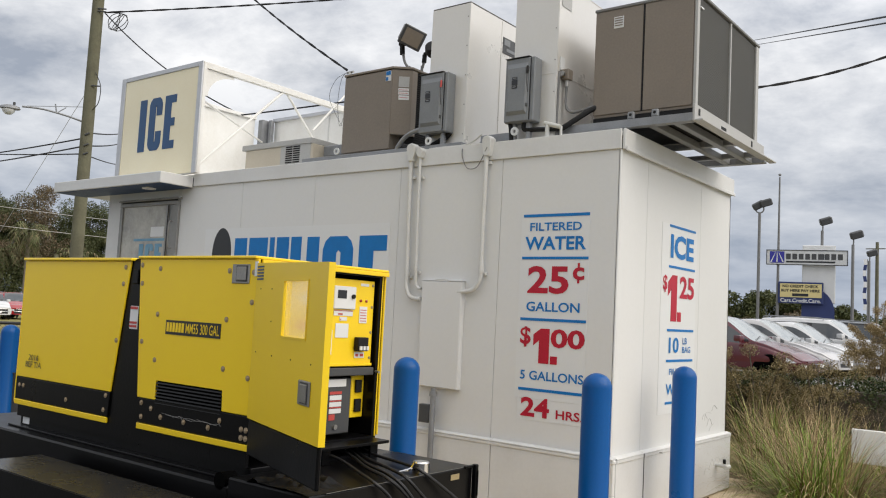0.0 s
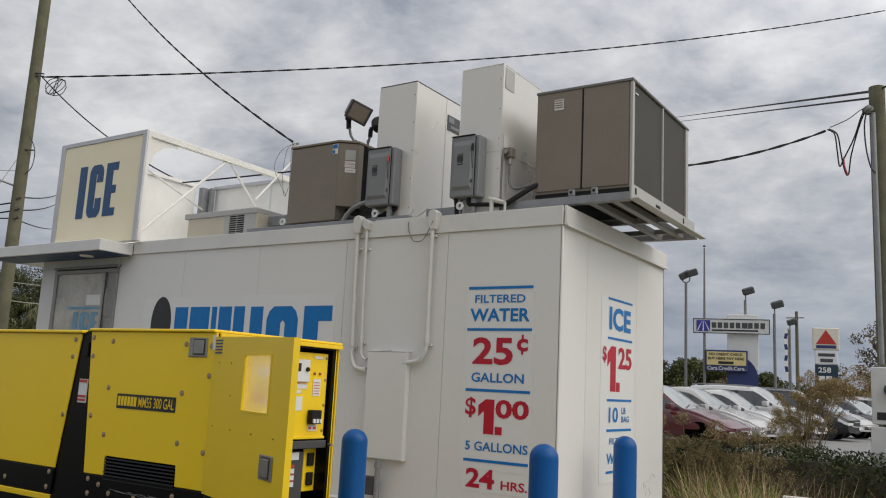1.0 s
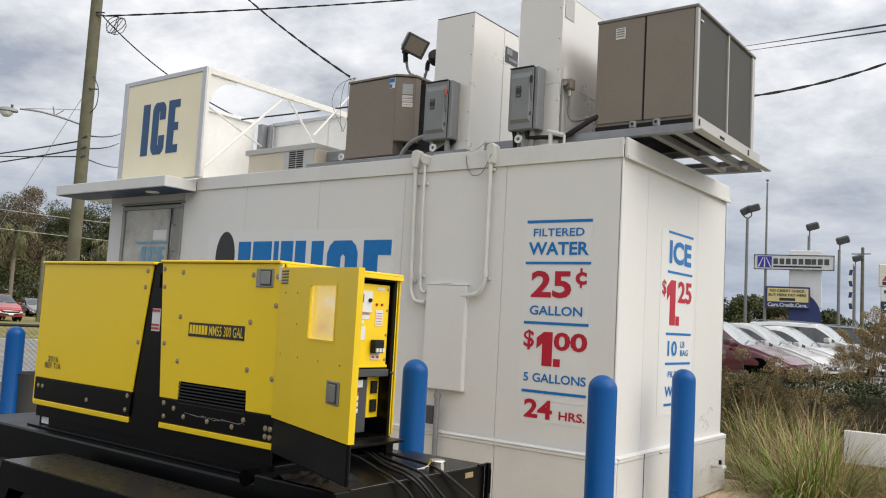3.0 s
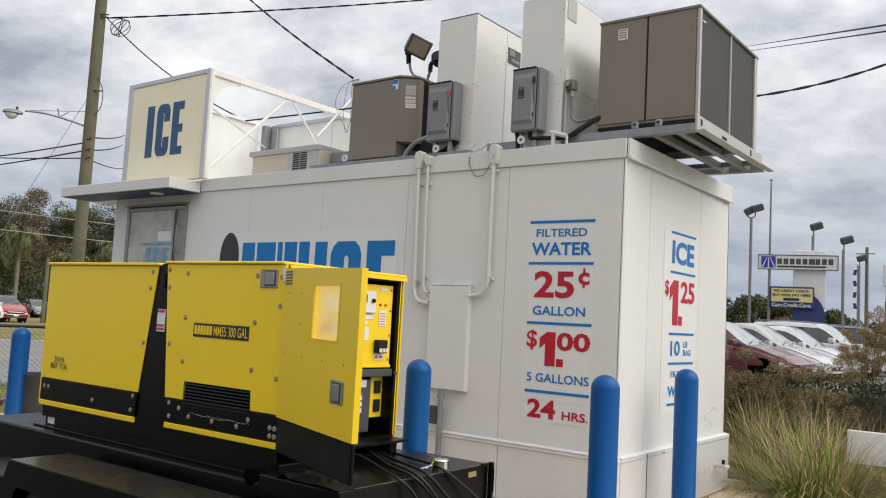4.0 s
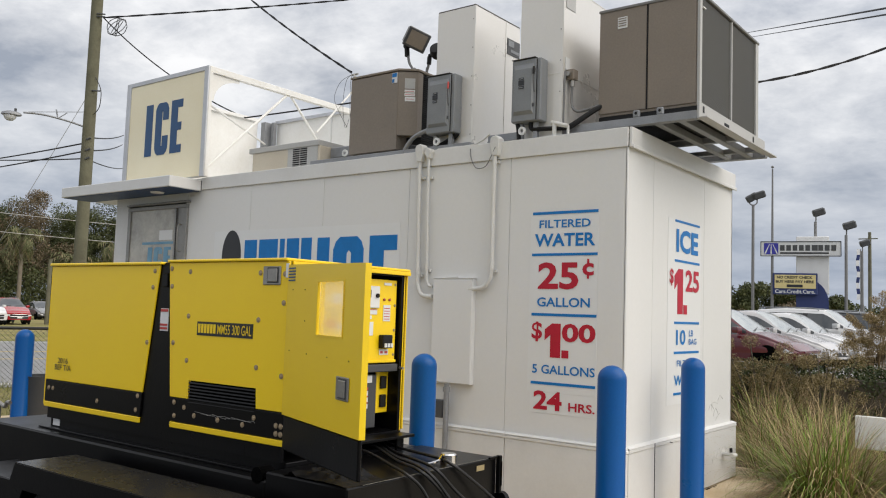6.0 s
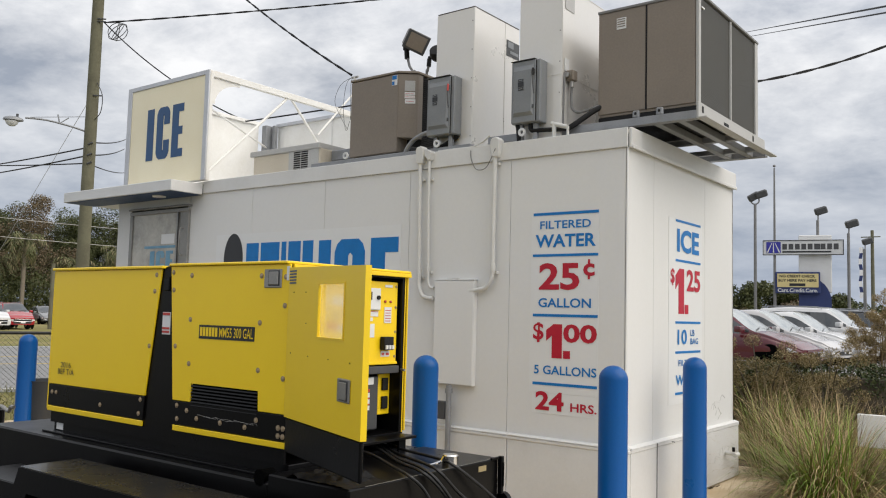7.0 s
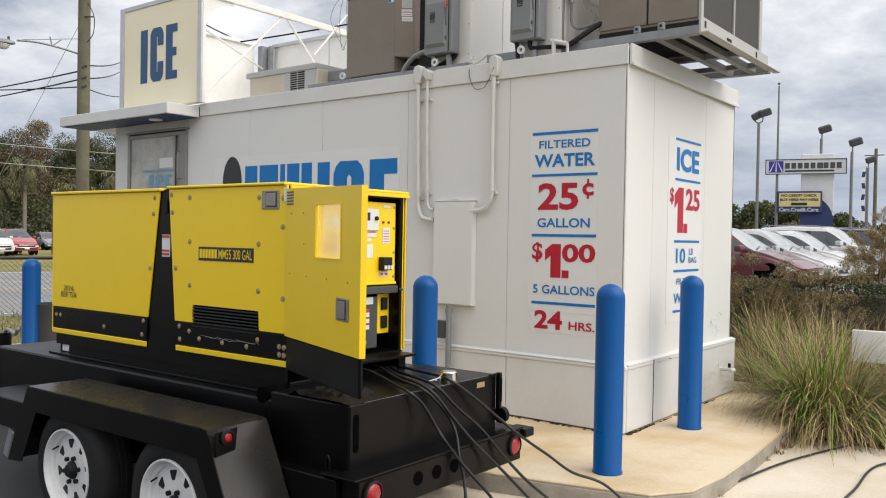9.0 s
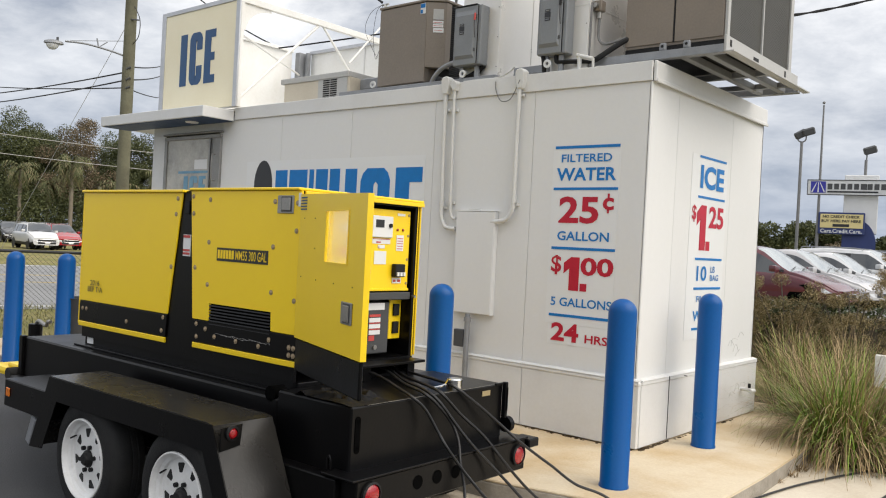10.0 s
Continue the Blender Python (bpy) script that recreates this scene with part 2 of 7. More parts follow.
# ---- shapes ----
class Mesh:
    """A bmesh with the shapes that the things are joined from."""

    def __init__(self):
        self.bm = bmesh.new()

    def box(self, x0, y0, z0, x1, y1, z1, bevel=0.0, m=None, seg=1):
        new_verts = bmesh.ops.create_cube(self.bm, size=1.0)["verts"]
        place = Matrix.Translation(((x0 + x1) / 2, (y0 + y1) / 2, (z0 + z1) / 2)) @ Matrix.Diagonal((abs(x1 - x0), abs(y1 - y0), abs(z1 - z0), 1))
        bmesh.ops.transform(self.bm, matrix=(m or Matrix()) @ place, verts=new_verts)
        if bevel:
            edges = list({e for v in new_verts for e in v.link_edges})
            bmesh.ops.bevel(self.bm, geom=edges, offset=bevel, segments=seg, affect="EDGES", profile=0.6)
        return self

    def rod(self, a, b, r0, r1=None, n=12, caps=True):
        a, b = Vector(a), Vector(b)
        way = b - a
        turn = way.to_track_quat("Z", "Y").to_matrix().to_4x4()
        bmesh.ops.create_cone(self.bm, cap_ends=caps, segments=n, radius1=r0, radius2=r0 if r1 is None else r1, depth=way.length, matrix=Matrix.Translation((a + b) / 2) @ turn)
        return self

    def lathe(self, profile, n=24, m=None):
        """Turns (radius, height) pairs round z."""
        m = m or Matrix()
        rings = []
        for r, z in profile:
            if r < 1e-5:
                rings.append([self.bm.verts.new(m @ Vector((0, 0, z)))])
            else:
                rings.append([self.bm.verts.new(m @ Vector((r * math.cos(2 * math.pi * k / n), r * math.sin(2 * math.pi * k / n), z))) for k in range(n)])
        for lo, hi in zip(rings, rings[1:]):
            for k in range(n):
                j = (k + 1) % n
                if len(lo) == 1 and len(hi) == 1:
                    continue
                if len(lo) == 1:
                    self.bm.faces.new((lo[0], hi[k], hi[j]))
                elif len(hi) == 1:
                    self.bm.faces.new((lo[k], lo[j], hi[0]))
                else:
                    self.bm.faces.new((lo[k], lo[j], hi[j], hi[k]))
        return self

    def prism(self, poly, depth, m=None, bevel=0.0):
        """Pushes a flat outline (x, y) up by depth in z, then moves it by m."""
        m = m or Matrix()
        lo = [self.bm.verts.new(m @ Vector((x, y, 0))) for x, y in poly]
        hi = [self.bm.verts.new(m @ Vector((x, y, depth))) for x, y in poly]
        n = len(poly)
        self.bm.faces.new(lo[::-1])
        self.bm.faces.new(hi)
        for k in range(n):
            self.bm.faces.new((lo[k], lo[(k + 1) % n], hi[(k + 1) % n], hi[k]))
        if bevel:
            edges = list({e for v in lo + hi for e in v.link_edges})
            bmesh.ops.bevel(self.bm, geom=edges, offset=bevel, segments=1, affect="EDGES")
        return self

    def tube(self, points, r, n=8, smooth_steps=6):
        """A round bar along a smooth line through the points."""
        pts = [Vector(p) for p in points]
        line = []
        for i in range(len(pts) - 1):
            p0, p1, p2, p3 = pts[max(i - 1, 0)], pts[i], pts[i + 1], pts[min(i + 2, len(pts) - 1)]
            for k in range(smooth_steps):
                s = k / smooth_steps
                line.append(0.5 * ((2 * p1) + (p2 - p0) * s + (2 * p0 - 5 * p1 + 4 * p2 - p3) * s * s + (3 * p1 - p0 - 3 * p2 + p3) * s ** 3))
        line.append(pts[-1])
        rings, side = [], None
        for i, p in enumerate(line):
            way = (line[min(i + 1, len(line) - 1)] - line[max(i - 1, 0)]).normalized()
            side = (side - way * side.dot(way)).normalized() if side else way.orthogonal().normalized()
            up = way.cross(side)
            rings.append([self.bm.verts.new(p + r * (math.cos(2 * math.pi * k / n) * side + math.sin(2 * math.pi * k / n) * up)) for k in range(n)])
        for lo, hi in zip(rings, rings[1:]):
            for k in range(n):
                self.bm.faces.new((lo[k], lo[(k + 1) % n], hi[(k + 1) % n], hi[k]))
        self.bm.faces.new(rings[0][::-1])
        self.bm.faces.new(rings[-1])
        return self

    def quad(self, *pts):
        self.bm.faces.new([self.bm.verts.new(p) for p in pts])
        return self


def part(name, made, material, parent=None, label="", smooth=False, at=None):
    bm = made.bm if isinstance(made, Mesh) else made
    bmesh.ops.recalc_face_normals(bm, faces=bm.faces)
    data = bpy.data.meshes.new(name)
    bm.to_mesh(data)
    bm.free()
    if smooth:
        data.shade_smooth()
        if hasattr(data, "set_sharp_from_angle"):
            data.set_sharp_from_angle(angle=radians(38))
    data.materials.append(material)
    ob = new(name, data)
    ob.parent = parent
    if at is not None:
        ob.matrix_basis = at
    return tagged(ob, label)


def piece(name, data, parent, at):
    ob = new(name, data)
    ob.parent = parent
    ob.matrix_basis = at
    return ob


def thing(name, label, category, at=None, group="", kind=""):
    ob = new(name)
    ob.empty_display_size = 0.2
    if at is not None:
        ob.matrix_basis = at
    return tagged(ob, label, category, group, kind)


def front(x, y, z):
    """Turns flat (x, y) drawings to stand on a wall that faces -y, at x, y, z."""
    return pose(x, y, z, 90, 0, 0)


def side(x, y, z):
    """The same on a wall that faces +x."""
    return pose(x, y, z, 90, 0, 90)


def letters(name, body, m, x0, x1, z0, z1, material, parent, bold=0.012, label="", depth=0.003):
    """Writing that fills the rectangle x0..x1, z0..z1 of the plane m, a little proud of it."""
    cu = bpy.data.curves.new(name, "FONT")
    cu.body, cu.size, cu.offset, cu.extrude, cu.resolution_u = body, 1.0, bold, 0.0, 3
    tmp = new(name, cu)
    bpy.context.view_layer.update()
    data = bpy.data.meshes.new_from_object(tmp.evaluated_get(bpy.context.evaluated_depsgraph_get()))
    bpy.data.objects.remove(tmp)
    xs, ys = [v.co.x for v in data.vertices], [v.co.y for v in data.vertices]
    lx, ly, wx, wy = min(xs), min(ys), max(xs) - min(xs), max(ys) - min(ys)
    for v in data.vertices:
        v.co = (x0 + (v.co.x - lx) / wx * (x1 - x0), z0 + (v.co.y - ly) / wy * (z1 - z0), depth)
    root = list(range(len(data.vertices)))

    def find(k):
        while root[k] != k:
            root[k] = root[root[k]]
            k = root[k]
        return k

    for poly in data.polygons:
        for k in poly.vertices[1:]:
            root[find(k)] = find(poly.vertices[0])
    groups = {}
    for poly in data.polygons:
        groups.setdefault(find(poly.vertices[0]), []).append(list(poly.vertices))
    made = []
    for faces in groups.values():
        used = sorted({k for f in faces for k in f})
        index = {k: n for n, k in enumerate(used)}
        one = bpy.data.meshes.new(name)
        one.from_pydata([tuple(data.vertices[k].co) for k in used], [], [[index[k] for k in f] for f in faces])
        one.materials.append(material)
        ob = new(name, one)
        ob.parent = parent
        ob.matrix_basis = m
        made.append(tagged(ob, label))
    bpy.data.meshes.remove(data)
    return made


def bars(name, m, rects, material, parent, label="", depth=0.003):
    """Flat strips (x0, z0, x1, z1) on the plane m, each a part."""
    for x0, z0, x1, z1 in rects:
        part(name, Mesh().box(x0, z0, 0.0005, x1, z1, depth), material, parent, label, at=m)


# ---- ground ----
def smooth01(v):
    v = min(1.0, max(0.0, v))
    return v * v * (3 - 2 * v)


def lie(x, y):
    """The height of the ground: flat round the ice house, rising to the car lot behind it."""
    return 0.5 * smooth01((y - 3.0) / 9.0) * smooth01((x + 16.0) / 10.0)


gm = Mesh()
xs = [-900, -400, -200, -120, -80, -60] + list(range(-48, 26, 2)) + [30, 40, 60, 120, 300, 900]
ys = [-900, -300, -120, -60, -40, -30] + list(range(-24, 50, 2)) + [56, 70, 90, 130, 250, 900]
grid = [[gm.bm.verts.new((x, y, lie(x, y) - 0.012)) for y in ys] for x in xs]
for a in range(len(xs) - 1):
    for b in range(len(ys) - 1):
        gm.bm.faces.new((grid[a][b], grid[a + 1][b], grid[a + 1][b + 1], grid[a][b + 1]))
ground = tagged(part("ground", gm, LAWN, smooth=True), "dry patchy grass and sandy soil", "ground", kind="structure")

pv = Mesh().prism([(-13.0, -14.0), (16.0, -14.0), (16.0, -3.0), (0.95, -2.6), (-0.5, -2.3), (-0.6, -1.6), (-13.0, -1.75)], 0.014)
pavement = tagged(part("pavement", pv, ASPHALT, at=pose(0, 0, -0.01)), "dark worn asphalt beside the ice house", "pavement", kind="structure")

pad = thing("pavement_pad", "raised stained concrete pad under the ice house", "pavement", kind="structure")
PAD_EDGE = [(-8.3, -2.0), (-0.2, -1.55), (0.80, -1.30), (0.97, -1.05), (1.0, -0.6), (0.985, 0.0), (0.925, 1.0), (0.75, 3.1), (-8.3, 3.1)]
part("slab_edge", Mesh().prism(PAD_EDGE, 0.128, pose(0, 0, -0.015), 0.008), CONCRETE_EDGE, pad)
part("slab_top", Mesh().prism([(x * 0.9985, y * 0.998) for x, y in PAD_EDGE], 0.017, pose(0, 0, 0.1135), 0.006), CONCRETE, pad)

# ---- the ice house ----
X0, Y1 = -7.15, 2.44           # far end and depth of the house
PAD, SKIRT, EAVE, ROOF = 0.13, 0.655, 2.98, 3.125
house = thing("ice_vending_house", "small white metal-clad ice vending house on a concrete pad", "building")
part("core", Mesh().box(X0 + 0.02, 0.02, PAD, -0.02, Y1 - 0.02, ROOF - 0.03), WARM_GREY, house)


def slab(x0, y0, z0, x1, y1, z1, bevel=0.0025):
    return Mesh().box(x0, y0, z0, x1, y1, z1, bevel)


DOOR0, DOOR1 = -6.85, -5.72    # the glazed bay under the canopy
cuts = [-5.6, -4.476, -3.34, -2.205, -1.08, 0.0]
for a, b in zip(cuts, cuts[1:]):
    part("wall_panel", slab(a + 0.002, -0.0, SKIRT, b - (0.002 if b else 0.013), 0.019, EAVE, 0.001), WHITE_WALL, house)
# rounded trim where the two walls meet
quarter = [(-0.012 + 0.012 * math.sin(k * math.pi / 12), 0.012 - 0.012 * math.cos(k * math.pi / 12)) for k in range(7)]
part("corner_trim", Mesh().prism([(-0.019, 0.0)] + quarter + [(0.0, 0.019), (-0.019, 0.019)][::1], EAVE - SKIRT - 0.002, pose(0, 0, SKIRT + 0.001)), WHITE_WALL, house, smooth=True)
part("wall_panel", slab(X0, 0.0, SKIRT, DOOR0 - 0.05, 0.019, EAVE), WHITE_WALL, house)
part("wall_panel", slab(DOOR1 + 0.06, 0.0, SKIRT, -5.606, 0.019, EAVE), WHITE_WALL, house)
part("wall_panel", slab(DOOR0 - 0.05, 0.0, 2.88, DOOR1 + 0.06, 0.019, EAVE), WHITE_WALL, house)
for a, b in ((0.0, 0.49), (0.49, 1.655), (1.655, Y1)):
    part("wall_panel", slab(-0.019, a + 0.002 + 0.018 * (a == 0), SKIRT, 0.0, b - 0.002, EAVE, 0.001), WHITE_WALL, house)
part("back_panel", slab(X0, Y1 - 0.019, SKIRT, 0.0, Y1, EAVE), WHITE_WALL, house)
part("end_panel", slab(X0, 0.021, SKIRT, X0 + 0.019, Y1 - 0.021, EAVE), WHITE_WALL, house)


def skirt_run(x0, y0, x1, y1):
    """A skirt panel with a sloping ledge along its top, 4 cm proud of the wall."""
    return Mesh().box(x0, y0, PAD + 0.012, x1, y1, SKIRT - 0.03, 0.004).box(x0 - 0.008 * (x1 < 0.1), y0 - 0.008, SKIRT - 0.03, x1 + 0.008, y1, SKIRT + 0.002, 0.008)


skirt_cuts = [X0 - 0.04, -5.6, -4.1, -2.62, -1.05, 0.04]
for a, b in zip(skirt_cuts, skirt_cuts[1:]):
    part("skirt_panel", skirt_run(a + 0.003, -0.04, b - 0.003, -0.001), WHITE_TRIM, house)
for a, b in ((0.002, 0.49), (0.49, 1.5), (1.5, Y1 + 0.04)):
    part("skirt_panel", Mesh().box(0.001, a + 0.003, PAD + 0.012, 0.04, b - 0.003, SKIRT - 0.03, 0.004).box(0.001, a + 0.003, SKIRT - 0.03, 0.048, b - 0.003, SKIRT + 0.002, 0.008), WHITE_TRIM, house)
part("fascia", Mesh().prism([(-5.36, EAVE), (0.0, EAVE), (0.0, ROOF + 0.01), (-5.36, ROOF - 0.002)], 0.017, front(0, -0.001, 0), 0.003), WHITE_TRIM, house)
part("fascia", Mesh().box(0.001, 0.0, EAVE - 0.004, 0.03, Y1 + 0.01, ROOF + 0.012, 0.006).box(0.0305, 0.004, EAVE - 0.012, 0.042, Y1 + 0.01, EAVE + 0.02, 0.004), WHITE_TRIM, house)
part("roof", Mesh().box(X0, 0.0, ROOF - 0.028, -0.001, Y1, ROOF - 0.004), WHITE_DIRTY, house)


# sloping ledge along the top of the skirt
SLOPE = [(0.001, SKIRT + 0.0025), (0.05, SKIRT + 0.0025), (0.05, SKIRT + 0.008), (0.006, SKIRT + 0.02), (0.001, SKIRT + 0.02)]
for a, b in zip(skirt_cuts, skirt_cuts[1:]):
    part("ledge", Mesh().prism(SLOPE, b - a - 0.006, Matrix(((0, 0, 1, a + 0.003), (-1, 0, 0, 0), (0, 1, 0, 0), (0, 0, 0, 1)))), WHITE_TRIM, house)
for a, b in ((0.0, 0.47), (0.47, Y1 + 0.03)):
    part("ledge", Mesh().prism(SLOPE, b - a - 0.006, Matrix(((1, 0, 0, 0), (0, 0, 1, a + 0.003), (0, 1, 0, 0), (0, 0, 0, 1)))), WHITE_TRIM, house)



def block_ice(m, x0, x1, z0, z1, material, parent, depth=0.003, i1=0.19, c0=0.275, c1=0.63, e0=0.70):
    """The word ICE in heavy condensed capitals, one mesh a letter."""
    w, h = x1 - x0, z1 - z0

    def at(fx, fz):
        return (x0 + fx * w, z0 + fz * h)

    def flat(poly):
        part("letters", Mesh().prism([at(a, b) for a, b in poly], depth, m), material, parent)

    flat([(0.0, 0.0), (i1, 0.0), (i1, 1.0), (0.0, 1.0)])
    k = 0.085                     # corner cut of the C
    flat([(c0 + k, 0.0), (c1 - k, 0.0), (c1 - 0.03, 0.05), (c1, 0.13), (c1, 0.36), (c1 - 0.155, 0.36), (c1 - 0.155, 0.17), (c1 - 0.185, 0.14), (c0 + 0.2, 0.14), (c0 + 0.175, 0.17), (c0 + 0.175, 0.83), (c0 + 0.2, 0.86), (c1 - 0.185, 0.86), (c1 - 0.155, 0.83), (c1 - 0.155, 0.66), (c1, 0.66), (c1, 0.87), (c1 - 0.03, 0.95), (c1 - k, 1.0), (c0 + k, 1.0), (c0 + 0.03, 0.95), (c0, 0.87), (c0, 0.13), (c0 + 0.03, 0.05)])
    flat([(e0, 0.0), (1.0, 0.0), (1.0, 0.15), (e0 + 0.175, 0.15), (e0 + 0.175, 0.42), (0.98, 0.42), (0.98, 0.57), (e0 + 0.175, 0.57), (e0 + 0.175, 0.85), (1.0, 0.85), (1.0, 1.0), (e0, 1.0)])


# canopy over the vending bay
can = part("canopy", Mesh().box(-7.72, -0.45, 2.965, -5.362, -0.02, 3.092, 0.006), WHITE_TRIM, house, "white boxed canopy with a blue underside")
part("soffit", Mesh().box(-7.69, -0.43, 2.958, -5.38, -0.03, 2.9635), SOFFIT, can, "blue painted soffit")
part("canopy_end", Mesh().box(-7.72, -0.018, 2.965, X0 - 0.002, Y1, 3.092, 0.006), WHITE_TRIM, house)
part("downlight", Mesh().lathe([(0.0, 0.0), (0.075, 0.0), (0.08, 0.012), (0.0, 0.012)], 20), WHITE_PRINT, can, at=pose(-5.9, -0.24, 2.944), smooth=True)

# glazed bay
bay = thing("window_1", "frosted glass vending window in a metal frame, reflections put into the pane's colour", "window", kind="structure")
FR = Mesh()
for a, b in ((-6.83, -6.77), (-5.84, -5.795), (-5.70, -5.60)):
    FR.box(a, -0.03, 0.75, b, 0.015, 2.784, 0.004)
FR.box(-6.83, -0.034, 2.785, -5.60, 0.015, 2.83, 0.004)
FR.box(-5.794, -0.018, 0.75, -5.701, 0.0, 2.784, 0.002)
part("window_frame", FR, BAY_FRAME, bay)
part("lintel", Mesh().box(-6.84, -0.05, 2.846, -5.57, -0.001, 2.866, 0.003), BAY_FRAME, bay)
# Pale and dark blotches in the colour stand for blurred reflections.
FROST_REFLECTION = mat("frosted_reflection_panel", (0.52, 0.5, 0.44), 0.16, color2=(0.16, 0.165, 0.155), scale=1.5, amount=0.95, fine=30, bump=0.03)
part("pane", Mesh().box(-6.769, -0.012, 0.78, -5.841, 0.01, 2.784), FROST_REFLECTION, bay)
part("frame_gap", Mesh().box(-5.80, -0.0335, 0.78, -5.788, -0.0305, 2.784), BLACK_MATT, bay)
part("handle", Mesh().tube([(-5.69, -0.03, 2.58), (-5.69, -0.075, 2.56), (-5.69, -0.075, 2.29), (-5.69, -0.03, 2.27)], 0.008), STEEL, bay, smooth=True)
part("notice", slab(-6.15, -0.016, 2.41, -5.88, -0.013, 2.53, 0.0), SHEET, bay)
block_ice(front(0, -0.0135, 0), -6.37, -5.895, 2.08, 2.325, FADED_BLUE, bay)
bars("stripe", front(0, -0.013, 0), [(-6.5, 2.36, -5.86, 2.39)], FADED_BLUE, bay)
part("side_jamb", slab(-7.13, -0.012, 0.70, -6.835, -0.0005, 2.86, 0.003), WHITE_TRIM, bay)

# ---- bollards ----
def bollard(x, y, top):
    b = thing("bollard", "blue plastic-sleeved steel bollard on the concrete pad", "bollard", pose(x, y, PAD), "bollards round the ice house")
    h = top - PAD
    dome = [(0.092 * math.cos(a), h - 0.088 + 0.088 * math.sin(a)) for a in [math.pi / 2 * k / 7 for k in range(8)]]
    part("sleeve", Mesh().lathe([(0.0, 0.0), (0.097, 0.0), (0.097, 0.012), (0.092, 0.02)] + dome[:-1] + [(0.0, h)], 32), BOLLARD, b, smooth=True)
    return b


for x, y, top in ((0.395, -1.035, 1.345), (0.315, 0.575, 1.355), (-1.0, -1.2, 1.345), (-6.1, -1.58, 1.32), (-6.37, -2.01, 1.32)):
    bollard(x, y, top)

# ---- roof things ----
def big_condenser():
    c = thing("rooftop_condenser", "large tan rooftop condensing unit with dark coils on a steel frame", "air conditioner")
    x0, x1, y0, y1, z0, z1 = -0.405, 0.455, 0.27, 1.75, 3.315, 4.225
    part("cabinet", Mesh().box(x0 + 0.01, y0 + 0.01, z0, x1 - 0.02, y1 - 0.01, z1 - 0.02), TAN, c)
    part("access_panel", slab(x0, y0, z0 + 0.02, x0 + 0.42, y0 + 0.012, z1 - 0.025, 0.004), TAN, c)
    part("access_panel", slab(x0 + 0.432, y0, z0 + 0.02, x1 - 0.03, y0 + 0.012, z1 - 0.025, 0.004), TAN, c)
    part("lid", slab(x0 - 0.008, y0 - 0.008, z1 - 0.025, x1 + 0.01, y1 + 0.01, z1, 0.005), POLE_METAL, c)
    for a, w_ in ((y0, 0.045), (y0 + 0.74, 0.02), (y1 - 0.07, 0.07)):
        part("corner_post", slab(x1 - 0.02, a, z0, x1 + 0.004, a + w_, z1 - 0.026, 0.003), LIGHT_RAIL, c)
    part("bent_fin", slab(x1 - 0.01, y0 + 0.07, z1 - 0.115, x1 + 0.002, y0 + 0.13, z1 - 0.105, 0.0), SHEET, c)
    for a, b in ((y0 + 0.046, y0 + 0.738), (y0 + 0.762, y1 - 0.072)):
        fins = Mesh().box(x1 - 0.02, a, z0 + 0.01, x1 - 0.012, b, z1 - 0.03)
        k = z0 + 0.03
        while k < z1 - 0.05:
            fins.box(x1 - 0.012, a, k, x1 - 0.0105, b, k + 0.006)
            k += 0.0125
        tagged(part("coil_guard", fins, COIL, c, "dark finned condenser coil"), kind="stuff")
    part("rating_plate", slab(x0 + 0.165, y0 - 0.004, z1 - 0.185, x0 + 0.25, y0 + 0.001, z1 - 0.09, 0.001), SHEET, c)
    bars("print", front(0, y0 - 0.0042, 0), [(x0 + 0.172, z1 - 0.107 - 0.02 * k, x0 + 0.243, z1 - 0.099 - 0.02 * k) for k in range(4)], TAN, c)
    part("panel_gap", slab(x0 + 0.4205, y0 - 0.001, z0 + 0.02, x0 + 0.4315, y0 + 0.0098, z1 - 0.026, 0.0), BLACK_MATT, c)
    # steel frame
    for a in (0.17, 1.93):
        part("rail", Mesh().box(-1.45, a, 3.19, 0.474, a + 0.06, 3.25, 0.003), GALV, c)
        part("rail_flange", Mesh().box(-1.45, a - 0.012, 3.183, 0.474, a + 0.06, 3.1895, 0.002), GALV, c)
    part("end_rail", Mesh().box(0.475, 0.17, 3.185, 0.495, 1.83, 3.315, 0.003), LIGHT_RAIL, c)
    part("end_rail", Mesh().box(0.496, 0.17, 3.185, 0.555, 2.0, 3.197, 0.002), LIGHT_RAIL, c)
    for a in (-0.38, 0.10, 0.30):
        part("cross_member", Mesh().box(a, 0.231, 3.188, a + 0.06, 1.929, 3.245, 0.003), GALV, c)
    for a in (1.16, 1.70):
        part("tie_angle", Mesh().box(-0.4, a, 3.20, 0.474, a + 0.05, 3.206, 0.001).box(-0.4, a, 3.2065, 0.474, a + 0.006, 3.245), GALV, c)
    part("slot", slab(0.4955, 0.73, 3.213, 0.4985, 0.84, 3.262, 0.0), BLACK_MATT, c)
    for a in (0.24, 1.47):
        part("slot", slab(0.4955, a, 3.24, 0.4985, a + 0.03, 3.29, 0.0), BLACK_MATT, c)
    part("base_pan", Mesh().box(x0, y0 + 0.01, 3.252, x1 - 0.02, y0 + 0.9, z0 - 0.002, 0.003), BLACK_MATT, c)
    for a in (-0.06, 0.14):
        lug_ = part("lifting_lug", Mesh().box(a, 0.185, 3.251, a + 0.06, 0.215, 3.315, 0.01), GALV, c)
        part("hole", Mesh().rod((a + 0.03, 0.1838, 3.287), (a + 0.03, 0.1846, 3.287), 0.012, n=12), BLACK_MATT, lug_)


big_condenser()


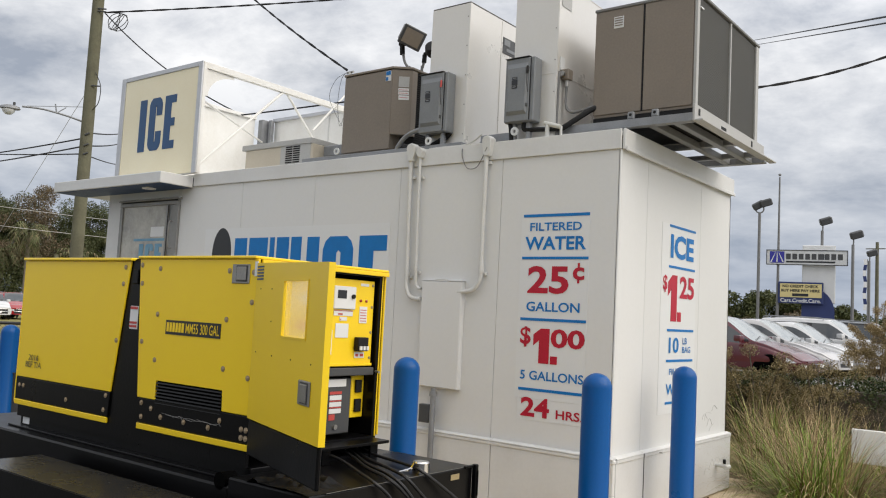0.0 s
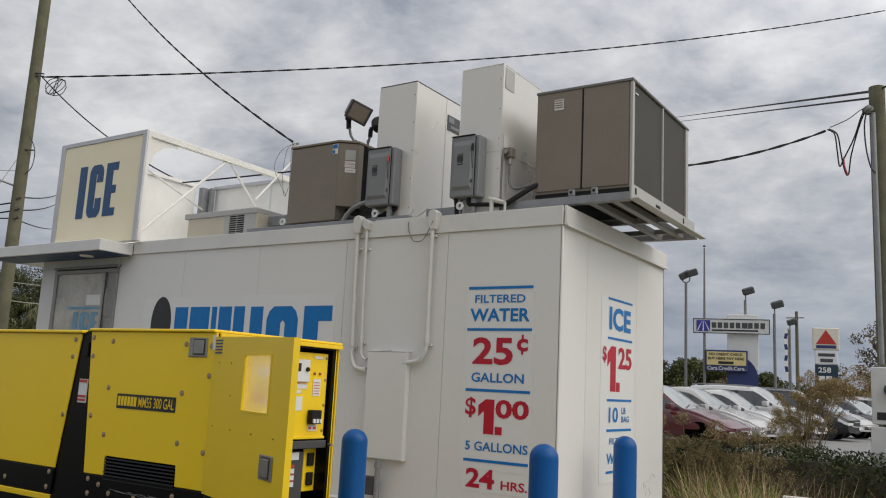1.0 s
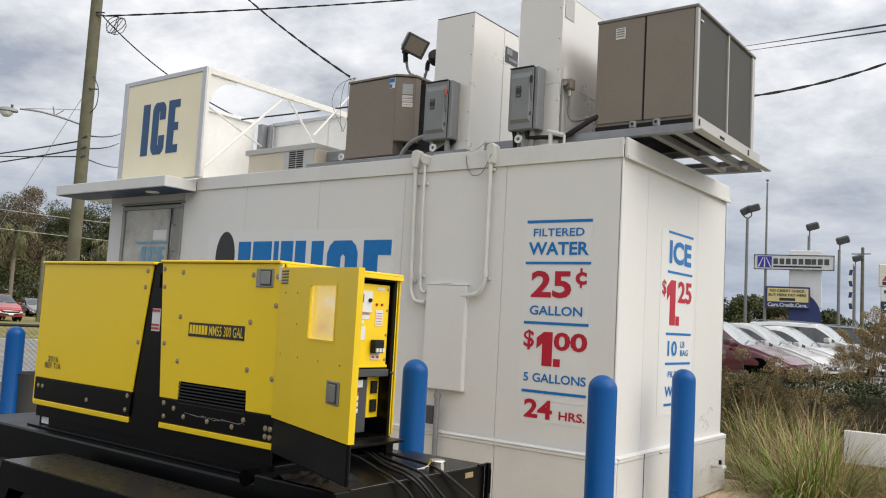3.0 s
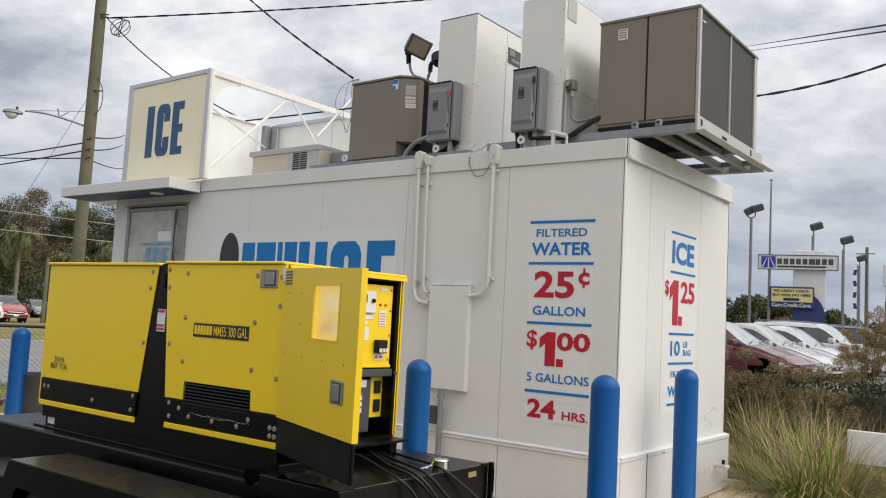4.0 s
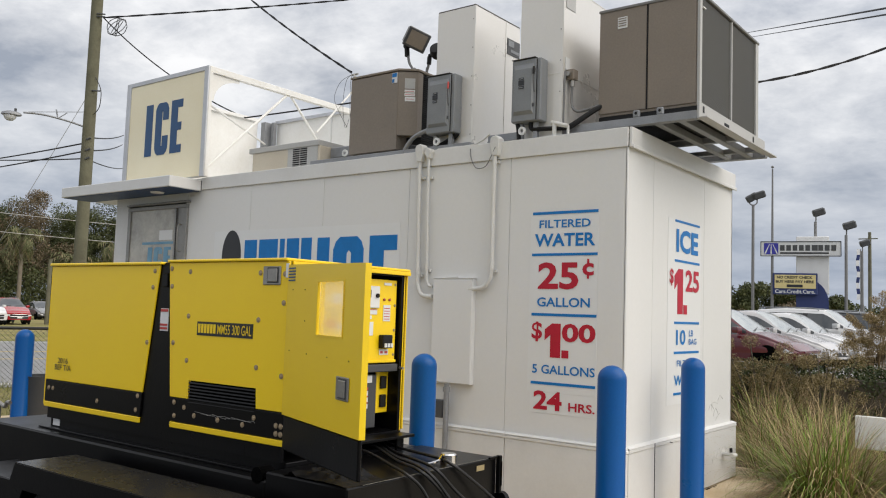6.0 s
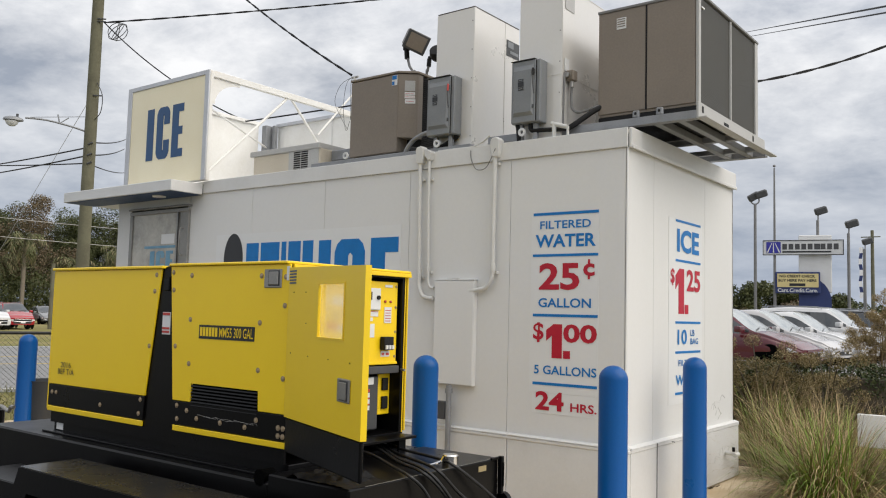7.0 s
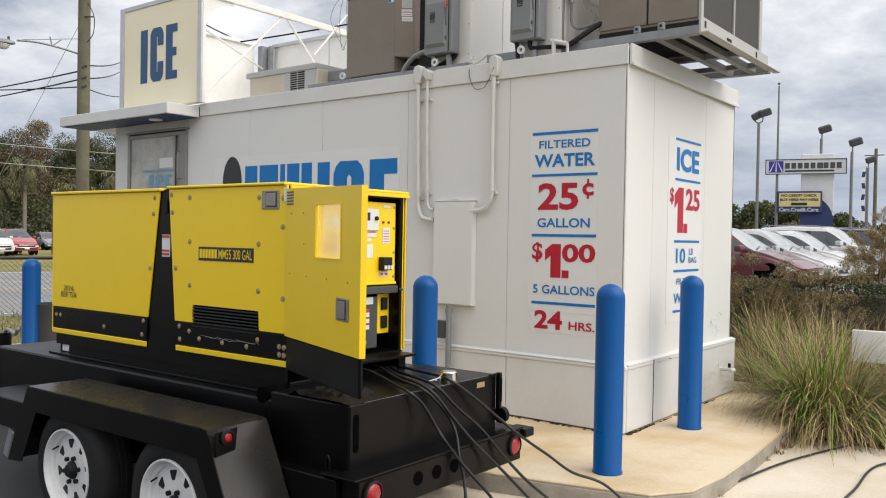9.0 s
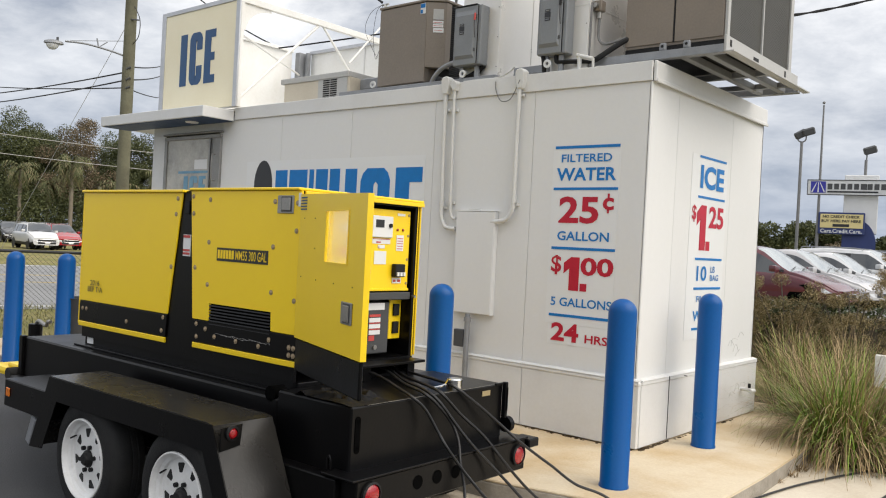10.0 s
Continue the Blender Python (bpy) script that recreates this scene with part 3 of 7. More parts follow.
def duct_box(x0, x1, y0, y1, top, label, seam):
    d = thing("supply_duct", label, "duct")
    part("casing", slab(x0, y0, ROOF, x1, y1, top - 0.012, 0.006), DUCT, d)
    # The first duct's dark cap colour stands for the shadow line along its top.
    part("cap", slab(x0 + 0.004, y0 + 0.004, top - 0.012, x1 - 0.002, y1 - 0.004, top, 0.003), BRONZE if seam < 0.2 else DUCT, d)
    part("flange", slab(x0 - 0.02, y0 - 0.02, ROOF - 0.003, x1 + 0.02, y1 + 0.02, ROOF + 0.03, 0.003), DUCT, d)
    part("corner_strip", slab(x1 + 0.0005, y0, ROOF + 0.032, x1 + 0.003, y0 + 0.03, top - 0.014, 0.001), DUCT, d)
    if seam < 0.2:
        part("seam_strip", slab(x1 + 0.0005, 0.64, ROOF + 0.032, x1 + 0.004, 0.66, top - 0.022, 0.001), DUCT, d)
    else:
        part("seam_strip", slab(x1 + 0.0005, y0 + 0.031, seam, x1 + 0.003, y1, seam + 0.012, 0.001), DUCT, d)
        part("seam_strip", slab(x0, y0 - 0.003, seam, x1, y0 - 0.0005, seam + 0.012, 0.001), DUCT, d)
        part("patch", slab(x1 + 0.0035, y0 + 0.04, top - 0.22, x1 + 0.005, y0 + 0.2, top - 0.03, 0.0), LIGHT_RAIL, d, "faded rectangular sticker")
    for k in range(5):
        part("screw", Mesh().rod((x1 - 0.02, y0 - 0.004, ROOF + 0.15 + 0.27 * k), (x1 - 0.02, y0 + 0.001, ROOF + 0.15 + 0.27 * k), 0.006, n=8), STEEL, d)
    return d


duct_box(-2.04, -1.60, 0.13, 0.90, 4.495, "tall white sheet-metal duct box on the roof", 0.0)
duct_box(-1.105, -0.676, 0.13, 0.94, 4.505, "tall white sheet-metal duct box beside the big condenser", 3.70)
def disconnect(x0, x1, y, z0, z1, tip):
    d = thing("disconnect_switch", "grey steel electrical disconnect switch box", "switch box", group="disconnect switches")
    part("body", slab(x0, y + 0.012, z0, x1, y + 0.128, z1, 0.008), GREY_BOX, d)
    c_ = Mesh().box(x0 + 0.004, y, z0 + 0.006, x1 - 0.042, y + 0.0115, z1 - 0.004, 0.004)
    # raised pan of the cover, narrower at its face
    a, b, e, g_ = x0 + 0.025, x1 - 0.06, z0 + 0.06, z1 - 0.045
    lo = [c_.bm.verts.new(v_) for v_ in ((a, y - 0.0005, e), (b, y - 0.0005, e), (b, y - 0.0005, g_), (a, y - 0.0005, g_))]
    hi = [c_.bm.verts.new(v_) for v_ in ((a + 0.014, y - 0.018, e + 0.03), (b - 0.014, y - 0.018, e + 0.03), (b - 0.014, y - 0.018, g_ - 0.045), (a + 0.014, y - 0.018, g_ - 0.045))]
    c_.bm.faces.new(hi)
    for k in range(4):
        c_.bm.faces.new((lo[k], lo[(k + 1) % 4], hi[(k + 1) % 4], hi[k]))
    part("cover", c_, GREY_BOX, d)
    part("hood", slab(x0, y - 0.012, z1 + 0.001, x1 - 0.045, y + 0.06, z1 + 0.006, 0.002), WARM_GREY, d)
    part("hinge_line", slab(x1 - 0.0405, y + 0.004, z0 + 0.01, x1 - 0.036, y + 0.0115, z1 - 0.01, 0.0), BLACK_MATT, d)
    part("lever", Mesh().tube([(x1 - 0.052, y - 0.012, z1 - 0.10), (x1 - 0.05, y - 0.03, z1 - 0.16), (x1 - 0.044, y - 0.034, z1 - 0.24), (x1 - 0.036, y - 0.03, z1 - 0.31)], 0.0055, 8, 4).box(x1 - 0.062, y - 0.02, z1 - 0.13, x1 - 0.044, y - 0.001, z1 - 0.09, 0.003), WARM_GREY, d, smooth=True)
    part("lever_tip", Mesh().rod((x1 - 0.052, y - 0.021, z1 - 0.085), (x1 - 0.049, y - 0.029, z1 - 0.15), 0.009), tip, d)
    part("padlock_hasp", slab(x1 - 0.066, y - 0.014, z0 + 0.12, x1 - 0.052, y - 0.001, z0 + 0.15, 0.003), WARM_GREY, d)
    bars("label_plate", front(0, y - 0.0185, 0), [(x0 + 0.085, z1 - 0.185, x0 + 0.135, z1 - 0.165), (x0 + 0.082, z1 - 0.232, x0 + 0.138, z1 - 0.19), (x0 + 0.085, z1 - 0.262, x0 + 0.135, z1 - 0.238)], BLACK_PRINT, d)
    bars("label_line", front(0, y - 0.0185, 0), [(x0 + 0.092, z1 - 0.179, x0 + 0.128, z1 - 0.171), (x0 + 0.092, z1 - 0.254, x0 + 0.128, z1 - 0.247)], GREY_BOX, d, depth=0.0042)
    for a in (x0 + 0.05, x1 - 0.09):
        part("bracket", slab(a, y + 0.05, ROOF + 0.001, a + 0.04, y + 0.09, z0 - 0.001, 0.003), GALV, d)
    return d


disconnect(-2.035, -1.722, 0.0, 3.285, 3.83, LABEL_RED)
disconnect(-1.10, -0.815, 0.0, 3.288, 3.832, BLACK_MATT)

ac2 = thing("rooftop_condenser", "smaller tan condensing unit with a dark coil on the roof", "air conditioner")
part("cabinet", Mesh().prism([(-3.31, 0.305), (-2.66, 0.305), (-2.66, 1.15), (-3.31, 1.15)], 0.805, pose(0, 0, 3.262), 0.004), TAN, ac2)
part("front_panel", slab(-3.305, 0.293, 3.262, -2.652, 0.3045, 4.055, 0.003), TAN, ac2)
part("corner_panel", Mesh().prism([(-2.651, 0.296), (-2.495, 0.42), (-2.495, 0.50), (-2.659, 0.45)], 0.655, pose(0, 0, 3.405), 0.003), TAN, ac2)
part("coil_body", Mesh().prism([(-2.655, 0.46), (-2.515, 0.5), (-2.515, 1.14), (-2.655, 1.14)], 0.74, pose(0, 0, 3.32)), BLACK_MATT, ac2)
part("lid", Mesh().prism([(-3.318, 0.286), (-2.645, 0.286), (-2.485, 0.412), (-2.485, 1.16), (-3.318, 1.16)], 0.022, pose(0, 0, 4.066), 0.003), TAN, ac2)
fins = Mesh()
for k in range(34):
    fins.box(-2.5145, 0.502, 3.34 + k * 0.021, -2.50, 1.13, 3.348 + k * 0.021)
tagged(part("coil_guard", fins, BLACK_MATT, ac2, "dark finned coil guard"), kind="stuff")
part("base_rail", slab(-3.6, 0.03, ROOF + 0.002, -1.55, 0.08, 3.178, 0.003), GALV, ac2)
part("base_rail", slab(-3.6, 1.0, ROOF + 0.002, -2.3, 1.05, 3.178, 0.003), GALV, ac2)
part("base_flange", slab(-3.6, 0.0805, 3.17, -1.55, 0.12, 3.178, 0.002), GALV, ac2)
part("base_pan", slab(-3.28, 0.33, 3.18, -2.53, 1.1, 3.261, 0.004), BLACK_MATT, ac2)
part("rating_plate", slab(-2.735, 0.2895, 3.945, -2.665, 0.2928, 4.05, 0.0), SHEET, ac2)
bars("print", front(0, 0.289, 0), [(-2.73, 4.005, -2.67, 4.045), (-2.73, 3.95, -2.70, 3.985)], BLUE_PRINT, ac2)
AC2 = pose(-2.651, 0.2955, 0, 90, 0, 38.5)
for a, z0_, z1_, m_ in ((0.065, 3.885, 3.99, LIGHT_RAIL), (0.065, 3.845, 3.872, SHEET), (0.065, 3.808, 3.838, SHEET), (0.07, 3.755, 3.80, SHEET)):
    part("warning_label", Mesh().box(a, z0_, 0.0, a + 0.105, z1_, 0.003), m_, ac2, at=AC2)
bars("label_line", AC2, [(0.07, 3.853, 0.16, 3.857), (0.07, 3.82, 0.16, 3.824), (0.08, 3.775, 0.16, 3.779)], LABEL_RED, ac2, depth=0.0045)
for x_ in (-3.09, -1.92, -0.995):
    part("lug", Mesh().lathe([(0.016, 0.0), (0.036, 0.0), (0.036, 0.014), (0.016, 0.014)], 18), SHEET, ac2, at=pose(x_, 0.028, 3.215, 90, 0, 0))
part("hose", Mesh().tube([(-2.31, 0.05, 3.135), (-2.31, 0.045, 3.19), (-2.225, 0.04, 3.275), (-2.125, 0.04, 3.32), (-2.0, 0.05, 3.345), (-1.95, 0.07, 3.345)], 0.022), GALV, ac2, "grey flexible conduit", smooth=True)
part("hose", Mesh().tube([(-2.55, 0.4, 3.3), (-2.42, 0.2, 3.25), (-2.2, 0.12, 3.2), (-1.95, 0.1, 3.19), (-1.8, 0.1, 3.25), (-1.74, 0.1, 3.29)], 0.026), BLACK_MATT, ac2, smooth=True)

vent_unit = thing("roof_exhaust_unit", "low tan metal exhaust unit with a louvred end on the roof", "vent")
part("body", slab(-4.91, 0.345, ROOF, -3.79, 1.1, 3.425, 0.005), CREAM_METAL, vent_unit)
part("lid", slab(-4.965, 0.33, 3.426, -3.80, 1.2, 3.488, 0.005), LIGHT_RAIL, vent_unit)
part("louvre_plate", slab(-4.30, 0.339, 3.15, -3.82, 0.3445, 3.424, 0.001), LIGHT_RAIL, vent_unit)
part("pipe", Mesh().box(-3.7, 0.42, 3.13, -3.33, 0.9, 3.25, 0.01).box(-3.789, 0.5, 3.3, -3.4, 0.95, 3.42, 0.01), GALV, vent_unit)
for row in range(2):
    for k in range(9):
        part("louvre", slab(-4.21 + 0.12 * row, 0.335, 3.205 + 0.0245 * k, -4.105 + 0.12 * row, 0.3385, 3.219 + 0.0245 * k, 0.0), BLACK_MATT, vent_unit)

flood = thing("floodlight", "bronze twin floodlight on bent conduit on the roof", "floodlight")
part("stem", Mesh().tube([(-2.70, 0.62, ROOF), (-2.70, 0.62, 4.08), (-2.735, 0.62, 4.17), (-2.79, 0.62, 4.25), (-2.82, 0.62, 4.36)], 0.014), POLE_METAL, flood, smooth=True)
part("knuckle", Mesh().rod((-2.825, 0.62, 4.33), (-2.835, 0.62, 4.43), 0.027, n=12).box(-2.87, 0.59, 4.42, -2.79, 0.65, 4.47, 0.012), BLACK_MATT, flood)
FL_ = pose(-2.72, 0.62, 4.505, 0, 0, 0) @ pose(0, 0, 0, 0, 32, 0) @ pose(0, 0, 0, 0, 0, -35)
part("head", Mesh().prism([(-0.115, -0.10), (0.08, -0.12), (0.08, 0.12), (-0.115, 0.10)], 0.185, FL_ @ pose(0, 0, -0.095), 0.016), BRONZE, flood)
part("bezel", Mesh().box(0.081, -0.125, -0.105, 0.1, 0.125, 0.10, 0.008, FL_), WARM_GREY, flood)
part("lens", Mesh().box(0.1005, -0.095, -0.08, 0.104, 0.095, 0.075, 0.0, FL_), TAN, flood)
part("stem", Mesh().tube([(-2.56, 0.62, ROOF), (-2.56, 0.63, 4.08), (-2.55, 0.63, 4.15), (-2.535, 0.63, 4.22)], 0.014), POLE_METAL, flood, smooth=True)
part("knuckle", Mesh().rod((-2.535, 0.63, 4.2), (-2.53, 0.63, 4.28), 0.024, n=12).rod((-2.535, 0.63, 4.29), (-2.47, 0.63, 4.29), 0.02, n=10), BLACK_MATT, flood)
part("head", Mesh().lathe([(0.0, 0.0), (0.07, 0.005), (0.085, 0.05), (0.07, 0.11), (0.0, 0.12)], 16), BLACK_MATT, flood, at=pose(-2.43, 0.66, 4.285, 60, 0, 20), smooth=True)

plate = thing("maker_plate", "small dark blue plate on the side of the duct box", "sign")
part("plate", slab(-1.599, 0.665, 4.17, -1.594, 0.89, 4.325, 0.0), WARM_GREY, plate)
bars("print", side(-1.5935, 0, 0), [(0.68, 4.25, 0.78, 4.31), (0.72, 4.195, 0.87, 4.225)], GREY_BOX, plate)

mast = thing("roof_mast", "thin pale service mast holding the cable drop", "mast")
part("pipe", Mesh().rod((-3.85, 0.9, 3.1), (-3.85, 0.9, 4.36), 0.018), PVC, mast)
part("knob", Mesh().rod((-3.9, 0.9, 4.36), (-3.8, 0.9, 4.36), 0.012), STEEL, mast)
mast2 = thing("roof_mast", "grey service mast at the rear roof edge", "mast")
part("pipe", Mesh().rod((-2.67, 2.3, 3.1), (-2.67, 2.3, 4.54), 0.03), GALV, mast2)
jb2 = thing("junction_box", "small grey junction box with bent conduits on the duct side", "junction box")
part("body", slab(-0.672, 0.19, 3.655, -0.60, 0.27, 3.745, 0.006), TAN, jb2)
part("plate", slab(-0.6745, 0.17, 3.74, -0.668, 0.24, 3.85, 0.0), SHEET, jb2)
part("fitting", Mesh().rod((-0.645, 0.16, 3.70), (-0.645, 0.19, 3.70), 0.022, n=10), STEEL, jb2)
part("fitting", Mesh().rod((-0.635, 0.23, 3.60), (-0.635, 0.23, 3.655), 0.02, n=10), STEEL, jb2)
part("conduit", Mesh().tube([(-0.635, 0.23, 3.62), (-0.635, 0.23, 3.45), (-0.60, 0.23, 3.39), (-0.54, 0.24, 3.38), (-0.40, 0.28, 3.42)], 0.012), POLE_METAL, jb2, smooth=True)
part("conduit", Mesh().tube([(-0.67, 0.16, 3.72), (-0.665, 0.15, 3.6), (-0.67, 0.15, 3.25), (-0.66, 0.15, 3.14)], 0.01), POLE_METAL, jb2, smooth=True)
part("conduit", Mesh().tube([(-0.62, 0.13, 3.22), (-0.56, 0.14, 3.25), (-0.42, 0.25, 3.38), (-0.38, 0.3, 3.41)], 0.024), BLACK_MATT, jb2, smooth=True)
part("conduit", Mesh().tube([(-0.93, 0.06, 3.289), (-0.92, 0.06, 3.23), (-0.80, 0.07, 3.222), (-0.62, 0.13, 3.22)], 0.02), BLACK_MATT, jb2, smooth=True)
part("conduit", Mesh().tube([(-1.06, 0.05, 3.288), (-1.05, 0.05, 3.24), (-1.04, 0.05, 3.14)], 0.02), BLACK_MATT, jb2, smooth=True)
vp = thing("vent_pipe", "short white bent drain pipe on the roof edge", "pipe")
part("pipe", Mesh().tube([(-0.684, 0.03, 3.12), (-0.684, 0.03, 3.262)], 0.019, 12).tube([(-0.71, 0.03, 3.256), (-0.56, 0.03, 3.212)], 0.019, 12).rod((-0.555, 0.03, 3.12), (-0.555, 0.03, 3.215), 0.011), PVC, vp, smooth=True)

# ---- roof signs ----
sign = thing("roof_sign", "cream illuminated box sign reading ICE in an aluminium frame", "sign")
sx0, sx1, sz0, sz1, sy = -6.895, -5.22, 3.12, 4.425, -0.1
part("cabinet", slab(sx0, sy + 0.01, sz0, sx1, sy + 0.06, sz1, 0.006), WHITE_DIRTY, sign)
for a, b, c, d in ((sx0, sx0 + 0.09, sz0, sz1), (sx1 - 0.075, sx1, sz0, sz1), (sx0 + 0.091, sx1 - 0.076, sz1 - 0.055, sz1)):
    part("frame", slab(a, sy - 0.012, c, b, sy + 0.009, d, 0.004), SIGN_FRAME, sign)
part("face", slab(sx0 + 0.091, sy - 0.002, sz0 + 0.01, sx1 - 0.076, sy + 0.009, sz1 - 0.056, 0.001), SIGN_FACE, sign)
block_ice(front(0, sy - 0.003, 0), -6.44, -5.688, 3.445, 4.092, NAVY, sign)

s2 = thing("roof_sign", "white back of a box sign over the front of the house", "sign")
part("cabinet", slab(X0 - 0.06, 0.1, 3.126, X0 + 0.05, 2.2, 4.48, 0.006), WHITE_DIRTY, s2)
part("top_angle", slab(X0 + 0.051, 0.1, 4.43, X0 + 0.09, 2.2, 4.48, 0.004), WHITE_DIRTY, s2)
s3 = thing("roof_sign", "white back of a box sign along the rear roof edge", "sign")
part("cabinet", slab(-6.92, 2.42, 3.112, -5.2, 2.56, 4.47, 0.006), WHITE_DIRTY, s3)
part("top_angle", slab(-6.92, 2.38, 4.42, -5.2, 2.419, 4.47, 0.004), SIGN_FRAME, s3)
part("cabinet_joint", slab(-5.75, 2.41, 3.2, -5.73, 2.419, 4.41, 0.002), WHITE_TRIM, s3)
post3 = thing("sign_post", "galvanised steel corner post between the roof signs", "post")
part("post", slab(X0 + 0.1, 2.22, 3.106, X0 + 0.2, 2.36, 4.43, 0.004), GALV, post3)
part("post", slab(X0 + 0.24, 2.3, 3.106, X0 + 0.3, 2.36, 4.43, 0.004), GALV, post3)
tr = thing("sign_brace", "white painted steel truss bracing the roof signs", "brace")
bx = sx1 - 0.06
part("chord", slab(bx - 0.03, sy + 0.061, 4.36, bx + 0.03, 2.37, 4.435, 0.004), WHITE_DIRTY, tr)
part("gusset", Mesh().prism([(0.0, 0.0), (0.42, 0.0)] + [(0.42 - 0.36 * math.sin(math.pi / 16 * k), -0.33 + 0.28 * math.cos(math.pi / 16 * k)) for k in range(9)] + [(0.0, -0.33)], 0.006, pose(bx, sy + 0.062, 4.374, 90, 0, 90)), WHITE_DIRTY, tr)
part("diagonal", Mesh().rod((bx, sy + 0.062, 3.22), (bx, 1.16, 4.38), 0.018, n=8), WHITE_DIRTY, tr)
part("web", Mesh().rod((bx, 1.2, 4.38), (bx, 1.74, 3.85), 0.016, n=8), WHITE_DIRTY, tr)
part("web", Mesh().rod((bx + 0.04, 1.66, 3.98), (bx + 0.04, 2.3, 4.68), 0.014, n=8), WHITE_DIRTY, tr)
part("tie", Mesh().rod((bx - 0.1, sy + 0.062, 4.04), (X0 + 0.18, 2.25, 4.09), 0.014, n=8), WHITE_DIRTY, tr)

# ---- conduits and meter cabinet on the side wall ----
def conduit(name, pts, r, label, straps=()):
    c = thing(name, label, "conduit")
    part("pipe", Mesh().tube(pts, r, 12), PVC, c, smooth=True)
    for x, z in straps:
        part("strap", slab(x - r - 0.014, -0.012 - r, z - 0.012, x + r + 0.014, -0.001, z + 0.012, 0.002), PVC, c)
    return c


for pts, r, straps, cap_ in (([(-2.055, -0.045, 3.05), (-2.05, -0.045, 2.6), (-2.04, -0.045, 2.2), (-2.034, -0.045, 2.0), (-2.032, -0.045, 1.9), (-1.99, -0.045, 1.81), (-1.92, -0.045, 1.785), (-1.86, -0.045, 1.785)], 0.02, ((-2.05, 2.877), (-2.033, 1.975)), (-2.10, -2.0, 3.02, 3.19)),
                             ([(-1.95, -0.045, 3.06), (-1.946, -0.045, 2.6), (-1.936, -0.045, 2.2), (-1.93, -0.045, 2.06), (-1.925, -0.045, 1.94), (-1.90, -0.045, 1.885), (-1.86, -0.045, 1.875)], 0.0135, ((-1.948, 2.874), (-1.934, 2.02)), (-1.985, -1.905, 3.045, 3.145)),
                             ([(-1.222, -0.045, 3.02), (-1.225, -0.045, 2.6), (-1.223, -0.045, 2.2), (-1.222, -0.045, 2.06), (-1.235, -0.045, 1.96), (-1.285, -0.045, 1.885), (-1.36, -0.045, 1.862), (-1.45, -0.045, 1.855)], 0.0195, ((-1.22, 2.955), (-1.221, 2.013)), (-1.262, -1.165, 3.005, 3.185))):
    c = conduit("conduit", pts, r, "white painted conduit down the wall into the cabinet", straps)
    a_, b_, z0_, z1_ = cap_
    part("entrance_cap", Mesh().prism([(a_ + 0.028, z0_), (b_ - 0.02, z0_), (b_ - 0.008, z0_ + 0.05), (b_, z1_ - 0.03), (b_ - 0.035, z1_), (a_ + 0.012, z1_ - 0.012), (a_, z1_ - 0.04), (a_ + 0.006, z0_ + 0.06)], 0.085, front(0, 0.012, 0), 0.008), PVC, c)
    part("coupling", Mesh().rod((straps[1][0], -0.045, straps[1][1] + 0.01), (straps[1][0], -0.045, straps[1][1] + 0.07), r + 0.005, n=14), PVC, c, smooth=True)
cabn = thing("meter_cabinet", "white painted electrical cabinet on the side wall", "cabinet")
part("body", slab(-1.84, -0.056, 1.03, -1.405, -0.001, 1.945, 0.005), WHITE_WALL, cabn)
part("cover", slab(-1.835, -0.061, 1.036, -1.41, -0.0565, 1.936, 0.003), WHITE_WALL, cabn)
part("hood", slab(-1.843, -0.06, 1.946, -1.402, -0.001, 1.953, 0.002), WHITE_WALL, cabn)
part("latch_tab", slab(-1.70, -0.058, 1.957, -1.58, -0.03, 1.964, 0.001), PVC, cabn)
rise = thing("conduit", "grey steel riser conduit below the cabinet with a small box", "conduit")
part("pipe", Mesh().rod((-1.63, -0.085, 0.14), (-1.63, -0.085, 1.03), 0.024, n=14), GALV, rise)
part("coupling", Mesh().rod((-1.63, -0.085, 0.96), (-1.63, -0.085, 1.0), 0.033, n=14), GALV, rise)
part("box", slab(-1.77, -0.1, 0.73, -1.66, -0.042, 0.885, 0.006), WARM_GREY, rise)
loose = thing("loose_cable", "thin loose cable looping over the roof edge", "cable")
part("wire", Mesh().tube([(-1.9, 0.02, 3.14), (-1.7, 0.0, 3.137), (-1.5, -0.01, 3.134), (-1.38, -0.01, 3.165), (-1.27, -0.06, 3.2)], 0.007, 6), PVC, loose, smooth=True)
part("wire", Mesh().tube([(-1.5, -0.022, 3.1), (-1.494, -0.024, 3.03), (-1.45, -0.024, 2.94), (-1.40, -0.024, 2.915), (-1.33, -0.026, 2.93), (-1.255, -0.06, 2.995), (-1.2, -0.075, 3.08)], 0.004, 6), POLE_METAL, loose, smooth=True)
tap = thing("hose_tap", "white plastic drain tap on the skirt", "tap")
part("pipe", Mesh().rod((0.04, 2.09, 0.40), (0.14, 2.09, 0.40), 0.018).rod((0.14, 2.06, 0.39), (0.14, 2.16, 0.39), 0.02), PVC, tap)
part("handle", Mesh().rod((0.12, 2.09, 0.42), (0.12, 2.09, 0.46), 0.014), BLACK_MATT, tap)
split = thing("skirt_joint", "open bent joint in the skirt ledge", "joint")
part("gap", Mesh().box(0.0395, 0.486, PAD + 0.02, 0.0425, 0.494, SKIRT - 0.032).box(0.0475, 0.466, SKIRT - 0.028, 0.0515, 0.474, SKIRT + 0.007).box(0.004, 0.45, SKIRT + 0.0165, 0.03, 0.457, SKIRT + 0.0215, 0.0, pose(0.01, 0.12, 0, 0, 0, -16)), BLACK_MATT, split)

